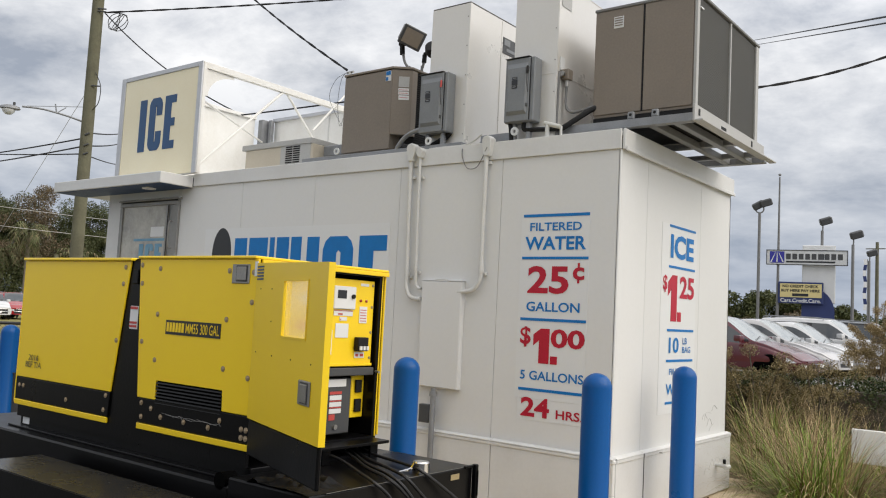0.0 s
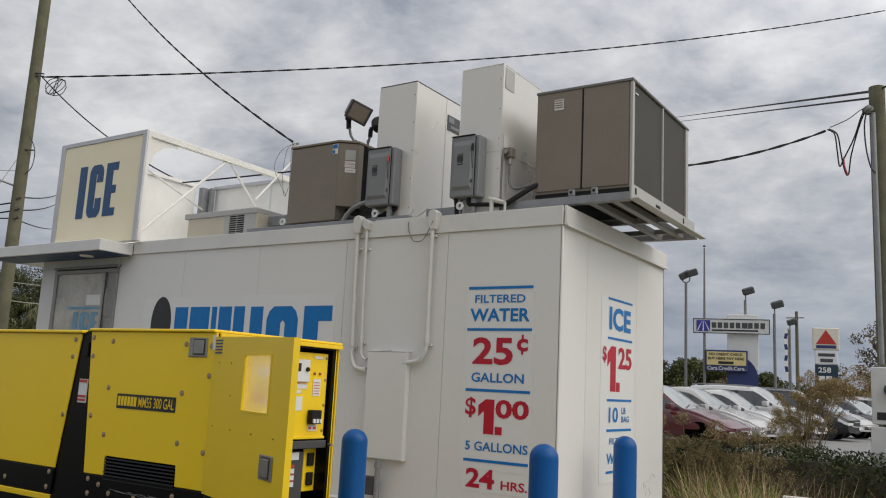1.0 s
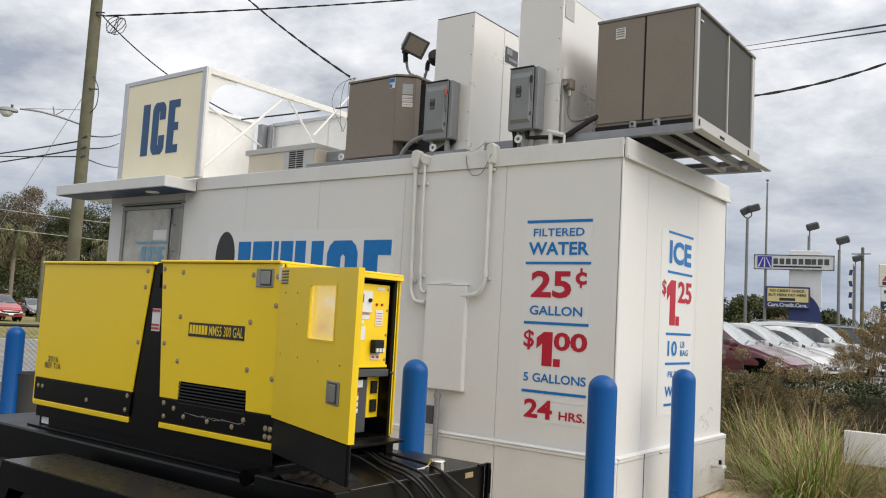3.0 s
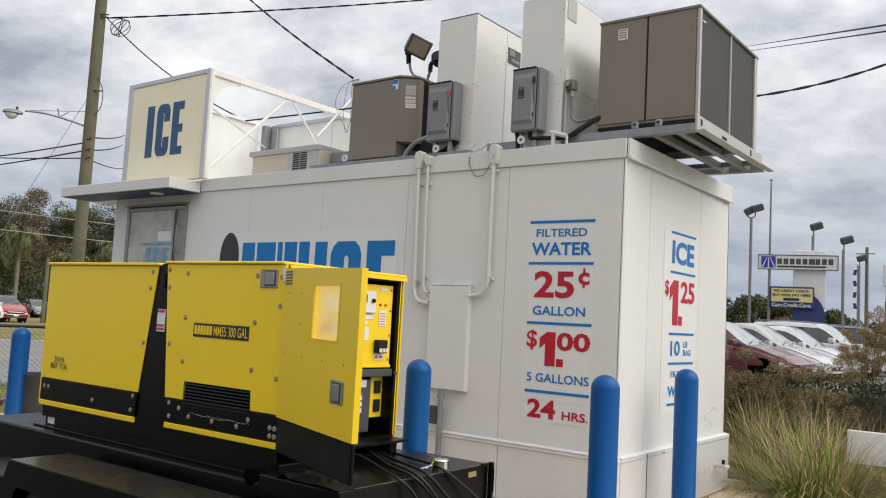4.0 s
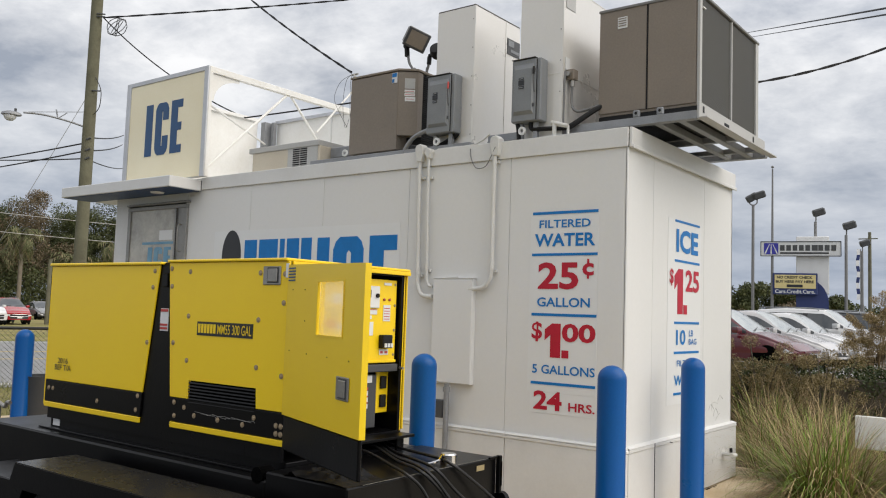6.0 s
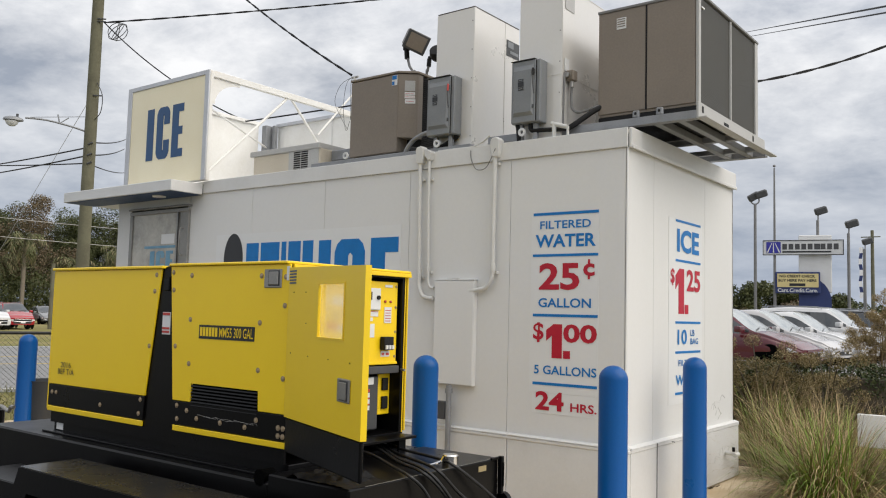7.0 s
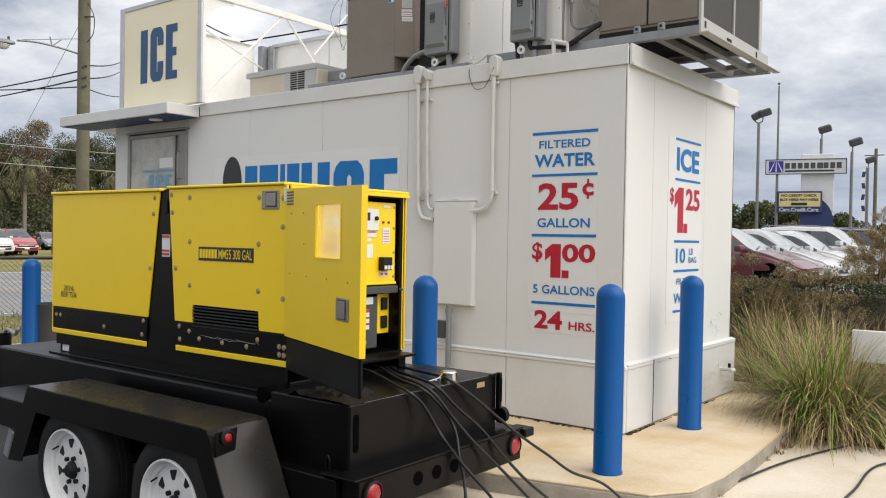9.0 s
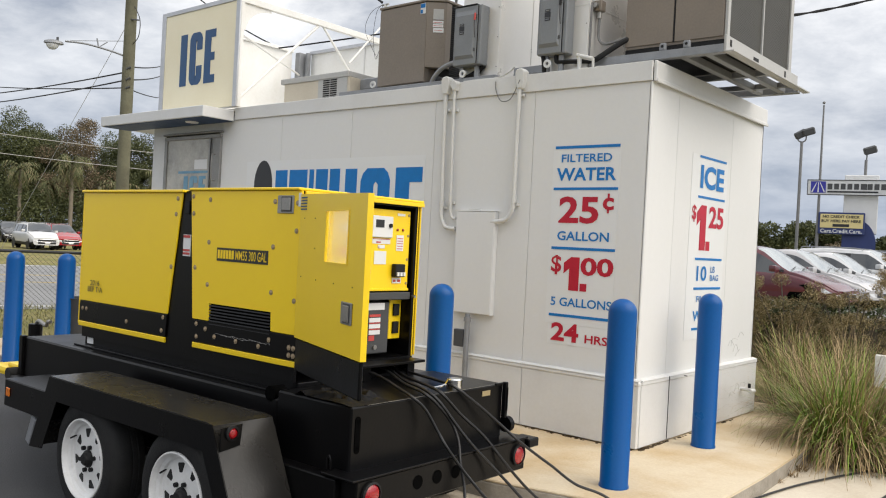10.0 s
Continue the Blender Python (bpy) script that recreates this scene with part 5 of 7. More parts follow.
part("hose", Mesh().tube([(-2.28, -0.05, 0.70), (-2.38, -0.06, 0.66), (-2.45, 0.0, 0.56), (-2.4, 0.05, 0.48), (-2.28, 0.05, 0.46)], 0.02, 8, 5), BLACK_MATT, trailer, smooth=True)
RUBBER_SHEET = mat("black_rubber_sheet", (0.002, 0.002, 0.0024), 0.5, spec=0.15, scale=8, bump=0.1)
# crumpled rubber sheet over the tank end under the cables
drape, rows_ = Mesh(), []
for a in range(29):
    row = []
    for b in range(29):
        u, v = 0.68 + 0.405 * a / 28, -0.10 + (0.40 - 0.14 * a / 28) * b / 28
        edge = min(1.0, 4.0 * min(a, 28 - a, b + 3, 28 - b) / 28)
        q = noise.noise(Vector((u * 9, v * 9, 3.1))) + 0.5 * noise.noise(Vector((u * 21, v * 21, 7.7)))
        row.append(drape.bm.verts.new((u + 0.012 * noise.noise(Vector((u * 14, v * 14, 1.0))), v, 0.853 + edge * (0.012 + 0.06 * abs(q)))))
    rows_.append(row)
for a in range(28):
    for b in range(28):
        drape.bm.faces.new((rows_[a][b], rows_[a + 1][b], rows_[a + 1][b + 1], rows_[a][b + 1]))
part("boot", drape, RUBBER_SHEET, trailer, "crumpled black rubber cable sleeve", smooth=True)
part("roller", Mesh().rod((0.50, -0.1, 0.825), (0.50, -0.02, 0.825), 0.04, n=20), HOLE, trailer)

for u in (-0.58, 0.33):
    for v, flip in ((-0.492, 0), (1.487, 180)):
        w = part("wheel", Mesh().lathe([(0.205, 0.03), (0.215, 0.005), (0.235, 0.0), (0.29, 0.004), (0.325, 0.02), (0.343, 0.045), (0.348, 0.07), (0.344, 0.072), (0.344, 0.082), (0.349, 0.084), (0.349, 0.102), (0.344, 0.104), (0.344, 0.114), (0.349, 0.116), (0.348, 0.14), (0.343, 0.17), (0.325, 0.195), (0.305, 0.204), (0.302, 0.207), (0.29, 0.211), (0.25, 0.216), (0.232, 0.214), (0.218, 0.205), (0.205, 0.19)], 48),
                 RUBBER, trailer, "black tyre on a white steel wheel", at=pose(u, v, 0.337, 90, 0, flip) @ pose(0, 0, -0.2), smooth=True)
        # the outer side is at local z = 0.216
        part("rim", Mesh().lathe([(0.224, 0.208), (0.223, 0.217), (0.216, 0.219), (0.209, 0.213), (0.204, 0.19), (0.194, 0.182), (0.19, 0.18), (0.187, 0.166), (0.18, 0.162), (0.168, 0.163), (0.11, 0.17), (0.095, 0.173), (0.055, 0.173), (0.0, 0.173)], 48), RIM, w, smooth=True)
        part("hub", Mesh().lathe([(0.05, 0.174), (0.046, 0.186), (0.036, 0.192), (0.034, 0.2), (0.028, 0.206), (0.0, 0.207)], 20), BLACK_MATT, w, smooth=True)
        for k in range(6):
            a = math.pi / 3 * k + 0.2
            part("lug_nut", Mesh().rod((0.068 * math.cos(a), 0.068 * math.sin(a), 0.173), (0.068 * math.cos(a), 0.068 * math.sin(a), 0.19), 0.0125, n=6), BLACK_MATT, w)
        for k in range(8):
            a = math.pi / 4 * k
            tri = Mesh().prism([(-0.010, 0.0), (0.010, 0.0), (0.027, 0.04), (0.022, 0.047), (-0.022, 0.047), (-0.027, 0.04)], 0.005, Matrix.Rotation(a + 0.2, 4, "Z") @ pose(0.0, 0.116, 0.1665, -6.9))
            part("vent_hole", tri, BLACK_MATT, w)
        part("valve", Mesh().rod((-0.16, 0.10, 0.164), (-0.15, 0.09, 0.205), 0.005, n=6), BLACK_MATT, w)
part("axle", Mesh().rod((-0.58, -0.3, 0.337), (-0.58, 1.3, 0.337), 0.04).rod((0.33, -0.3, 0.337), (0.33, 1.3, 0.337), 0.04), BLACK, trailer)

# power cables out of the compartment, over the tank, to the ground
def cable(pts, label="heavy black power cable trailing over the tank"):
    c = thing("power_cable", label, "cable", group="power cables")
    part("cable", Mesh().tube(pts, 0.0082, 8, 8), CABLE, c, smooth=True)


cable([Vector(p) for p in ((-0.62, -2.55, 0.98), (-0.5, -2.28, 0.93), (-0.31, -2.32, 0.89), (0.02, -2.4, 0.885), (0.2, -2.48, 0.885), (0.25, -2.33, 0.78), (0.29, -2.14, 0.64), (0.34, -2.07, 0.57), (0.36, -1.92, 0.475), (0.41, -1.82, 0.4), (0.48, -1.66, 0.28))] + [Vector((0.60, -1.5, 0.2)), Vector((0.80, -1.4, 0.05)), Vector((0.93, -1.1, 0.02)), Vector((0.95, -0.68, 0.02)), Vector((1.03, 0.06, 0.02)), Vector((1.15, 0.67, 0.02)), Vector((1.41, 1.49, 0.02)), Vector((1.7, 2.0, 0.02))], "heavy black power cable trailing along the edge of the pad")
cable([Vector(p) for p in ((-0.58, -2.6, 0.98), (-0.45, -2.36, 0.92), (-0.2, -2.44, 0.885), (0.13, -2.59, 0.885), (0.235, -2.61, 0.86), (0.26, -2.49, 0.75), (0.3, -2.33, 0.62), (0.35, -2.2, 0.47), (0.4, -2.03, 0.3), (0.5, -1.88, 0.15), (0.62, -1.8, 0.03), (0.8, -1.85, 0.018), (1.6, -1.8, 0.018))])
cable([Vector(p) for p in ((-0.55, -2.66, 0.98), (-0.4, -2.43, 0.92), (-0.1, -2.55, 0.885), (0.15, -2.67, 0.885), (0.245, -2.66, 0.84), (0.29, -2.57, 0.72), (0.33, -2.48, 0.61), (0.36, -2.31, 0.46), (0.41, -2.22, 0.36), (0.5, -2.1, 0.2), (0.62, -2.02, 0.03), (0.85, -2.1, 0.018), (1.7, -2.3, 0.018))])
cable([Vector(p) for p in ((-0.5, -2.72, 0.98), (-0.32, -2.52, 0.92), (-0.01, -2.64, 0.885), (0.2, -2.73, 0.88), (0.25, -2.67, 0.82), (0.275, -2.58, 0.72), (0.31, -2.56, 0.63), (0.345, -2.58, 0.53), (0.37, -2.57, 0.42), (0.41, -2.6, 0.3), (0.46, -2.62, 0.1), (0.58, -2.68, 0.018), (1.3, -2.9, 0.018))])
cable([Vector(p) for p in ((-0.45, -2.8, 0.98), (-0.22, -2.66, 0.91), (0.07, -2.77, 0.885), (0.22, -2.84, 0.875), (0.255, -2.77, 0.81), (0.29, -2.7, 0.69), (0.335, -2.68, 0.62), (0.36, -2.58, 0.5), (0.41, -2.52, 0.41), (0.46, -2.42, 0.28), (0.55, -2.35, 0.08), (0.7, -2.4, 0.018), (1.5, -2.6, 0.018))])
cable([Vector((1.55, -1.5, 0.02)), Vector((1.62, -0.7, 0.02)), Vector((1.64, 0.0, 0.02)), Vector((1.67, 0.89, 0.02)), Vector((2.2, 1.4, 0.02))], "black power cable lying on the concrete drive")
cable([Vector((1.9, -1.3, 0.02)), Vector((1.86, -0.3, 0.02)), Vector((1.98, 0.4, 0.02)), Vector((2.6, 0.9, 0.02))], "black power cable lying on the concrete drive")

# ---- writing on the walls ----
price = thing("price_sign", "printed water price list on the side wall", "sign")
part("sheet", slab(-0.865, -0.003, 1.03, -0.242, -0.0005, 2.497, 0.0), SHEET, price)
part("sheet", slab(-0.835, -0.003, 0.862, -0.25, -0.0005, 1.027, 0.0), SHEET, price)
F = front(0, -0.0035, 0)
bars("stripe", F, [(-0.847, 2.479, -0.246, 2.502), (-0.847, 2.137, -0.246, 2.158), (-0.838, 1.645, -0.246, 1.667), (-0.83, 1.09, -0.245, 1.112)], BLUE_PRINT, price)
for body, x0, x1, z0, z1, m_, bold in (("FILTERED", -0.782, -0.313, 2.367, 2.432, BLUE_PRINT, 0.016), ("WATER", -0.824, -0.268, 2.213, 2.32, BLUE_PRINT, 0.026), ("25", -0.785, -0.41, 1.863, 2.084, RED_PRINT, 0.028),
        ("c", -0.377, -0.276, 1.975, 2.075, RED_PRINT, 0.03), ("GALLON", -0.787, -0.305, 1.721, 1.797, BLUE_PRINT, 0.018), ("$", -0.832, -0.732, 1.435, 1.597, RED_PRINT, 0.02), ("00", -0.55, -0.25, 1.441, 1.589, RED_PRINT, 0.03),
        ("5 GALLONS", -0.818, -0.25, 1.178, 1.25, BLUE_PRINT, 0.016), ("24", -0.80, -0.537, 0.889, 1.04, RED_PRINT, 0.03), ("HRS.", -0.477, -0.245, 0.895, 0.964, RED_PRINT, 0.02)):
    letters("letters", body, F, x0, x1, z0, z1, m_, price, bold)


def figure_one(m, x0, x1, z0, z1, parent):
    """A heavy figure one with its point."""
    w, stem = x1 - x0, (x1 - x0) * 0.42
    right = x0 + w * 0.66
    part("letters", Mesh().prism([(right - stem, z0), (right, z0), (right, z1), (right - stem * 0.85, z1), (x0, z1 - w * 0.22), (x0, z1 - w * 0.62), (right - stem, z1 - w * 0.42)], 0.003, m), RED_PRINT, parent)
    part("letters", Mesh().prism([(right + w * 0.06, z0), (x1, z0), (x1, z0 + w * 0.28), (right + w * 0.06, z0 + w * 0.28)], 0.003, m), RED_PRINT, parent)


bars("letters", F, [(-0.336, 2.07, -0.318, 2.108), (-0.336, 1.95, -0.318, 1.98)], RED_PRINT, price)
figure_one(F, -0.708, -0.487, 1.312, 1.586, price)

price2 = thing("price_sign", "printed ice price list on the end wall", "sign")
part("sheet", slab(0.0005, 0.80, 0.93, 0.003, 1.575, 2.52, 0.0), SHEET, price2)
S = side(0.0035, 0, 0)
bars("stripe", S, [(0.948, z, 1.53, z + 0.02) for z in (2.497, 2.151, 1.615, 1.358, 1.008)], BLUE_PRINT, price2)
for body, x0, x1, z0, z1, m_, bold in (("$", 0.835, 0.925, 1.94, 2.085, RED_PRINT, 0.02), ("25", 1.195, 1.523, 1.90, 2.094, RED_PRINT, 0.028),
        ("10", 0.993, 1.205, 1.434, 1.565, BLUE_PRINT, 0.022), ("LB", 1.29, 1.385, 1.508, 1.563, BLUE_PRINT, 0.01), ("BAG", 1.286, 1.471, 1.434, 1.487, BLUE_PRINT, 0.01), ("FILTERED", 1.015, 1.48, 1.25, 1.302, BLUE_PRINT, 0.012), ("WATER", 0.955, 1.53, 1.085, 1.175, BLUE_PRINT, 0.02)):
    letters("letters", body, S, x0, x1, z0, z1, m_, price2, bold)
letters("letters", "ICE", S, 0.975, 1.49, 2.235, 2.44, BLUE_PRINT, price2, 0.035)
figure_one(S, 0.945, 1.235, 1.70, 2.092, price2)

logo = thing("logo_sign", "printed logo sheet with large blue letters on the side wall", "sign")
part("sheet", slab(-5.08, -0.003, 1.05, -2.3, -0.0005, 2.478, 0.0), SHEET, logo)
block_ice(F, -3.397, -2.328, 1.40, 2.363, BLUE_PRINT, logo, i1=0.161, c0=0.214, c1=0.601, e0=0.672)
for a, b in ((-4.54, -4.336), (-4.298, -4.0), (-3.964, -3.891), (-3.856, -3.67), (-3.636, -3.482)):
    bars("brand_bar", F, [(a, 1.75, b, 2.368)], BLUE_PRINT, logo)
oval = [(-4.765 + 0.165 * math.cos(2 * math.pi * k / 28), 2.195 + 0.29 * math.sin(2 * math.pi * k / 28)) for k in range(28)]
part("emblem", Mesh().prism(oval, 0.003, F), BLACK_PRINT, logo, "plain black oval emblem")
bars("underline", F, [(-3.45, 1.14, -2.335, 1.315)], RED_PRINT, logo)


# ---- foliage ----
def leaf_mat(name, c1, c2, c3, rough=0.6):
    """Leaves that differ one by one between three colours."""
    m = bpy.data.materials.new(name)
    m.use_nodes = True
    t = m.node_tree
    b = t.nodes["Principled BSDF"]
    geo = node(t, "ShaderNodeNewGeometry")
    ramp = node(t, "ShaderNodeValToRGB")
    e = ramp.color_ramp.elements
    e[0].position, e[0].color = 0.0, (*c1, 1)
    e[1].position, e[1].color = 1.0, (*c3, 1)
    mid = e.new(0.55)
    mid.color = (*c2, 1)
    t.links.new(geo.outputs["Random Per Island"], ramp.inputs["Fac"])
    co = node(t, "ShaderNodeTexCoord")
    nz = node(t, "ShaderNodeTexNoise", Scale=0.5, Detail=3.0)
    t.links.new(co.outputs["Object"], nz.inputs["Vector"])
    hsv = node(t, "ShaderNodeHueSaturation")
    rng = node(t, "ShaderNodeMapRange")
    rng.inputs["To Min"].default_value, rng.inputs["To Max"].default_value = 0.6, 1.35
    t.links.new(nz.outputs["Fac"], rng.inputs["Value"])
    t.links.new(rng.outputs["Result"], hsv.inputs["Value"])
    t.links.new(ramp.outputs["Color"], hsv.inputs["Color"])
    t.links.new(hsv.outputs["Color"], b.inputs["Base Color"])
    b.inputs["Roughness"].default_value = rough
    b.inputs["Specular IOR Level"].default_value = 0.25
    return m


OAK = leaf_mat("oak_leaves", (0.045, 0.055, 0.02), (0.075, 0.088, 0.033), (0.125, 0.13, 0.055))
BROWN_OAK = leaf_mat("dry_oak_leaves", (0.085, 0.07, 0.04), (0.145, 0.11, 0.065), (0.21, 0.155, 0.095))
PALM = leaf_mat("palm_fronds", (0.07, 0.08, 0.03), (0.12, 0.13, 0.055), (0.22, 0.18, 0.1))
HEDGE = leaf_mat("hedge_leaves", (0.024, 0.036, 0.011), (0.045, 0.062, 0.02), (0.09, 0.1, 0.04))
GREEN_BLADE = leaf_mat("green_grass_blades", (0.06, 0.11, 0.012), (0.16, 0.26, 0.03), (0.36, 0.44, 0.11))
DRY_BLADE = leaf_mat("dry_grass_blades", (0.09, 0.057, 0.027), (0.3, 0.21, 0.105), (0.6, 0.46, 0.26))
BRUSH = leaf_mat("dead_brush", (0.14, 0.095, 0.05), (0.28, 0.2, 0.11), (0.42, 0.32, 0.19))
VERGE = leaf_mat("verge_grass", (0.12, 0.135, 0.04), (0.2, 0.2, 0.07), (0.32, 0.27, 0.12))
BARK = mat("grey_bark", (0.11, 0.095, 0.075), 0.9, color2=(0.06, 0.05, 0.04), scale=2, amount=0.8, fine=14, bump=0.8, spec=0.2)
rng_ = np.random.default_rng(7)


def leaves(name, centres, radii, count, size, material, parent=None, flat=0.75, at=None):
    """Small pointed leaves scattered over round clumps, thicker towards their outsides."""
    centres, radii = np.array(centres, float), np.array(radii, float)
    weight = radii ** 2 / np.sum(radii ** 2)
    pick = rng_.choice(len(centres), count, p=weight)
    way = rng_.normal(size=(count, 3))
    way /= np.linalg.norm(way, axis=1)[:, None]
    dist = radii[pick] * rng_.uniform(0.35, 1.08, count) ** 0.6
    pos = centres[pick] + way * dist[:, None] * np.array((1, 1, flat))
    a = rng_.normal(size=(count, 3))
    a /= np.linalg.norm(a, axis=1)[:, None]
    b = np.cross(a, way + 0.6 * rng_.normal(size=(count, 3)))
    b /= np.linalg.norm(b, axis=1)[:, None] + 1e-9
    s = size * rng_.uniform(0.55, 1.3, count)[:, None]
    quad = np.stack([pos - a * s, pos + b * s * 0.45, pos + a * s, pos - b * s * 0.45], axis=1).reshape(-1, 3)
    data = bpy.data.meshes.new(name)
    data.from_pydata(quad.tolist(), [], (np.arange(count * 4).reshape(-1, 4)).tolist())
    data.materials.append(material)
    ob = new(name, data)
    ob.parent = parent
    if at is not None:
        ob.matrix_basis = at
    return ob


def blades(name, count, base_r, low, high, bend, width, material, parent=None, rise=1.0, box=None):
    """Arching grass blades out of one tuft (or over a box of ground x0, y0, x1, y1)."""
    verts, faces = [], []
    for k in range(count):
        a = rng_.uniform(0, 2 * math.pi)
        r = base_r * math.sqrt(rng_.uniform())
        x, y = (r * math.cos(a), r * math.sin(a)) if box is None else (rng_.uniform(box[0], box[2]), rng_.uniform(box[1], box[3]))
        length = rng_.uniform(low, high)
        out = a + rng_.normal() * 1.1
        lean0, curl = abs(rng_.normal()) * 0.5, abs(rng_.normal()) * bend + 0.1
        px, pz, ang = 0.0, 0.0, lean0
        w = width * rng_.uniform(0.6, 1.4)
        z0 = 0.0 if box is None else lie(x, y)
        first = len(verts)
        for s in range(7):
            t = s / 6
            hw = w * (1 - t) ** 0.7 * 0.5 + 0.0004
            cx, cy = x + px * math.cos(out), y + px * math.sin(out)
            verts.append((cx - hw * math.sin(out), cy + hw * math.cos(out), z0 + pz * rise))
            verts.append((cx + hw * math.sin(out), cy - hw * math.cos(out), z0 + pz * rise))
            ang += curl * (0.35 + t) / 3.0
            px += math.sin(ang) * length / 6
            pz = max(0.004, pz + math.cos(ang) * length / 6)
        for s in range(6):
            i = first + 2 * s
            faces.append((i, i + 1, i + 3, i + 2))
    data = bpy.data.meshes.new(name)
    data.from_pydata(verts, [], faces)
    data.materials.append(material)
    ob = new(name, data)
    ob.parent = parent
    return ob


def grass_clump(label, green, dry, tall, at, droop=1.4, w=0.0085, broad=1.15):
    c = thing("grass_clump", label, "grass", at, "ornamental grass clumps")
    tagged(blades("dry_tuft", dry, 0.24, 0.7 * tall, 1.25 * tall, droop, w, DRY_BLADE, c), kind="stuff")
    tagged(blades("green_tuft", green, 0.2, 0.55 * tall, 1.05 * tall, droop * 0.55, w * broad, GREEN_BLADE, c), kind="stuff")
    return c


clump_a = grass_clump("large fountain grass clump, green in the middle with drooping straw blades", 800, 1500, 1.0, pose(1.06, 1.66, 0.0), 2.3, 0.0068, 2.1)
clump_b = grass_clump("dry brown ornamental grass clump behind the ice house", 230, 480, 0.95, pose(0.72, 3.0, 0.0), 1.0, 0.007)
clump_c = grass_clump("mixed green and straw grass clump beside the drive", 300, 260, 0.85, pose(2.05, 2.7, 0.0), 1.0, 0.008)
for src, x, y, turn, s in ((clump_b, 1.35, 3.0, 70, 0.95), (clump_c, 0.35, 2.75, 130, 0.9), (clump_c, 0.95, 3.5, 40, 0.9), (clump_b, 0.3, 3.7, 200, 1.0), (clump_c, 1.75, 3.4, 250, 0.8), (clump_b, -0.35, 4.7, 20, 1.0), (clump_b, 0.35, 4.5, 90, 0.85),
                           (clump_b, 2.9, 2.5, 15, 0.7), (clump_a, 1.75, 2.0, 140, 0.75), (clump_c, 1.0, 2.35, 95, 0.8), (clump_b, 1.55, 2.4, 310, 0.75), (clump_c, 1.2, 4.6, 160, 0.6)):
    copy_thing(src, pose(x, y, lie(x, y), 0, 0, turn) @ Matrix.Scale(s, 4))

bed = Mesh().prism([(1.02, 1.42), (1.5, 1.4), (2.6, 1.5), (4.2, 1.5), (4.6, 5.4), (-3.0, 5.4), (-3.0, 3.15), (0.8, 3.12), (0.95, 1.6)], 0.03)
tagged(part("ground_bed", bed, DIRT, at=pose(0, 0, -0.012)), "dark leaf-strewn soil under the grass clumps", "ground", kind="structure")
dead = thing("grass_litter", "dead straw scattered over the soil under the clumps", "grass", kind="stuff")
blades("litter", 1800, 0.1, 0.15, 0.5, 2.6, 0.007, DRY_BLADE, dead, 0.5, (0.95, 1.55, 3.2, 5.0))

hedge = thing("hedge", "clipped dark green hedge in front of the car lot", "hedge")
hc = [(x * 0.42 - 2.6 + rng_.normal() * 0.08, 6.5 + rng_.normal() * 0.15 + 0.25 * (k % 2), lie(0, 6.5) + 0.28 + 0.42 * (k // 2) + rng_.normal() * 0.04) for x in range(17) for k in range(4)]
tagged(leaves("leaves", hc, [0.36] * len(hc), 42000, 0.03, HEDGE, hedge), kind="stuff")
part("stem_core", Mesh().box(-2.7, 6.45, lie(0, 6.5) - 0.02, 4.4, 6.85, lie(0, 6.5) + 0.75), BARK, hedge)

WEED = leaf_mat("weed_leaves", (0.1, 0.078, 0.03), (0.2, 0.155, 0.065), (0.34, 0.265, 0.14))


def dead_bush(x, y, h, w, label, n):
    b = thing("dead_bush", label, "bush", pose(x, y, lie(x, y)))
    tips, st = [], Mesh()
    for k in range(16):
        a, r = rng_.uniform(0, 6.28), rng_.uniform(0.2, 1.0) * w
        tip = Vector((r * math.cos(a) * 1.3, r * math.sin(a) * 0.6, h * rng_.uniform(0.45, 1.0)))
        st.tube([(0, 0, 0), tip * 0.5 + Vector((0, 0, 0.1 * h)), tip], 0.008, 5, 4)
        tips.append(tuple(tip))
        tips.append(tuple(tip * 0.75))
    part("twig_frame", st, BARK, b)
    tagged(leaves("dry_leaves", tips, [0.13] * len(tips), n * 3, 0.011, WEED, b), kind="stuff")



def plume_bush(x, y, label):
    """Long dry stems leaning over to one side, feathered with straw-coloured leaves along their upper half."""
    b = thing("dead_bush", label, "bush", pose(x, y, lie(x, y)))
    st, tips, radii = Mesh(), [], []
    for k in range(52):
        f = k / 51
        lean = -0.45 + 1.35 * f + rng_.normal() * 0.14
        top = 1.1 + 0.75 * math.sin(math.pi * (0.05 + 0.62 * f)) + rng_.normal() * 0.12
        y0 = rng_.normal() * 0.2
        pts = [Vector((0.1 * lean, y0 * 0.3, 0.0)), Vector((0.35 * lean, y0 * 0.7, top * 0.55)), Vector((0.75 * lean, y0, top * 0.95)), Vector((lean, y0, top * 0.97)), Vector((lean + 0.12 + 0.1 * f, y0, top * 0.88))]
        st.tube(pts, 0.004, 5, 4)
        for a, c in zip(pts[1:], pts[2:]):
            for q in (0.25, 0.6, 0.95):
                tips.append(tuple(a.lerp(c, q)))
                radii.append(0.065)
    part("twig_frame", st, BRUSH, b)
    tagged(leaves("dry_leaves", tips, radii, 34000, 0.011, STRAW, b), kind="stuff")


STRAW = leaf_mat("straw_leaves", (0.2, 0.14, 0.06), (0.36, 0.27, 0.13), (0.5, 0.4, 0.22))
plume_bush(0.4, 7.4, "straw-coloured dried bush leaning over behind the hedge")
dead_bush(-0.7, 5.75, 1.3, 0.95, "low brown weeds in front of the hedge", 6000)
dead_bush(-1.6, 5.8, 1.27, 0.8, "low brown weeds beside the hedge", 5000)
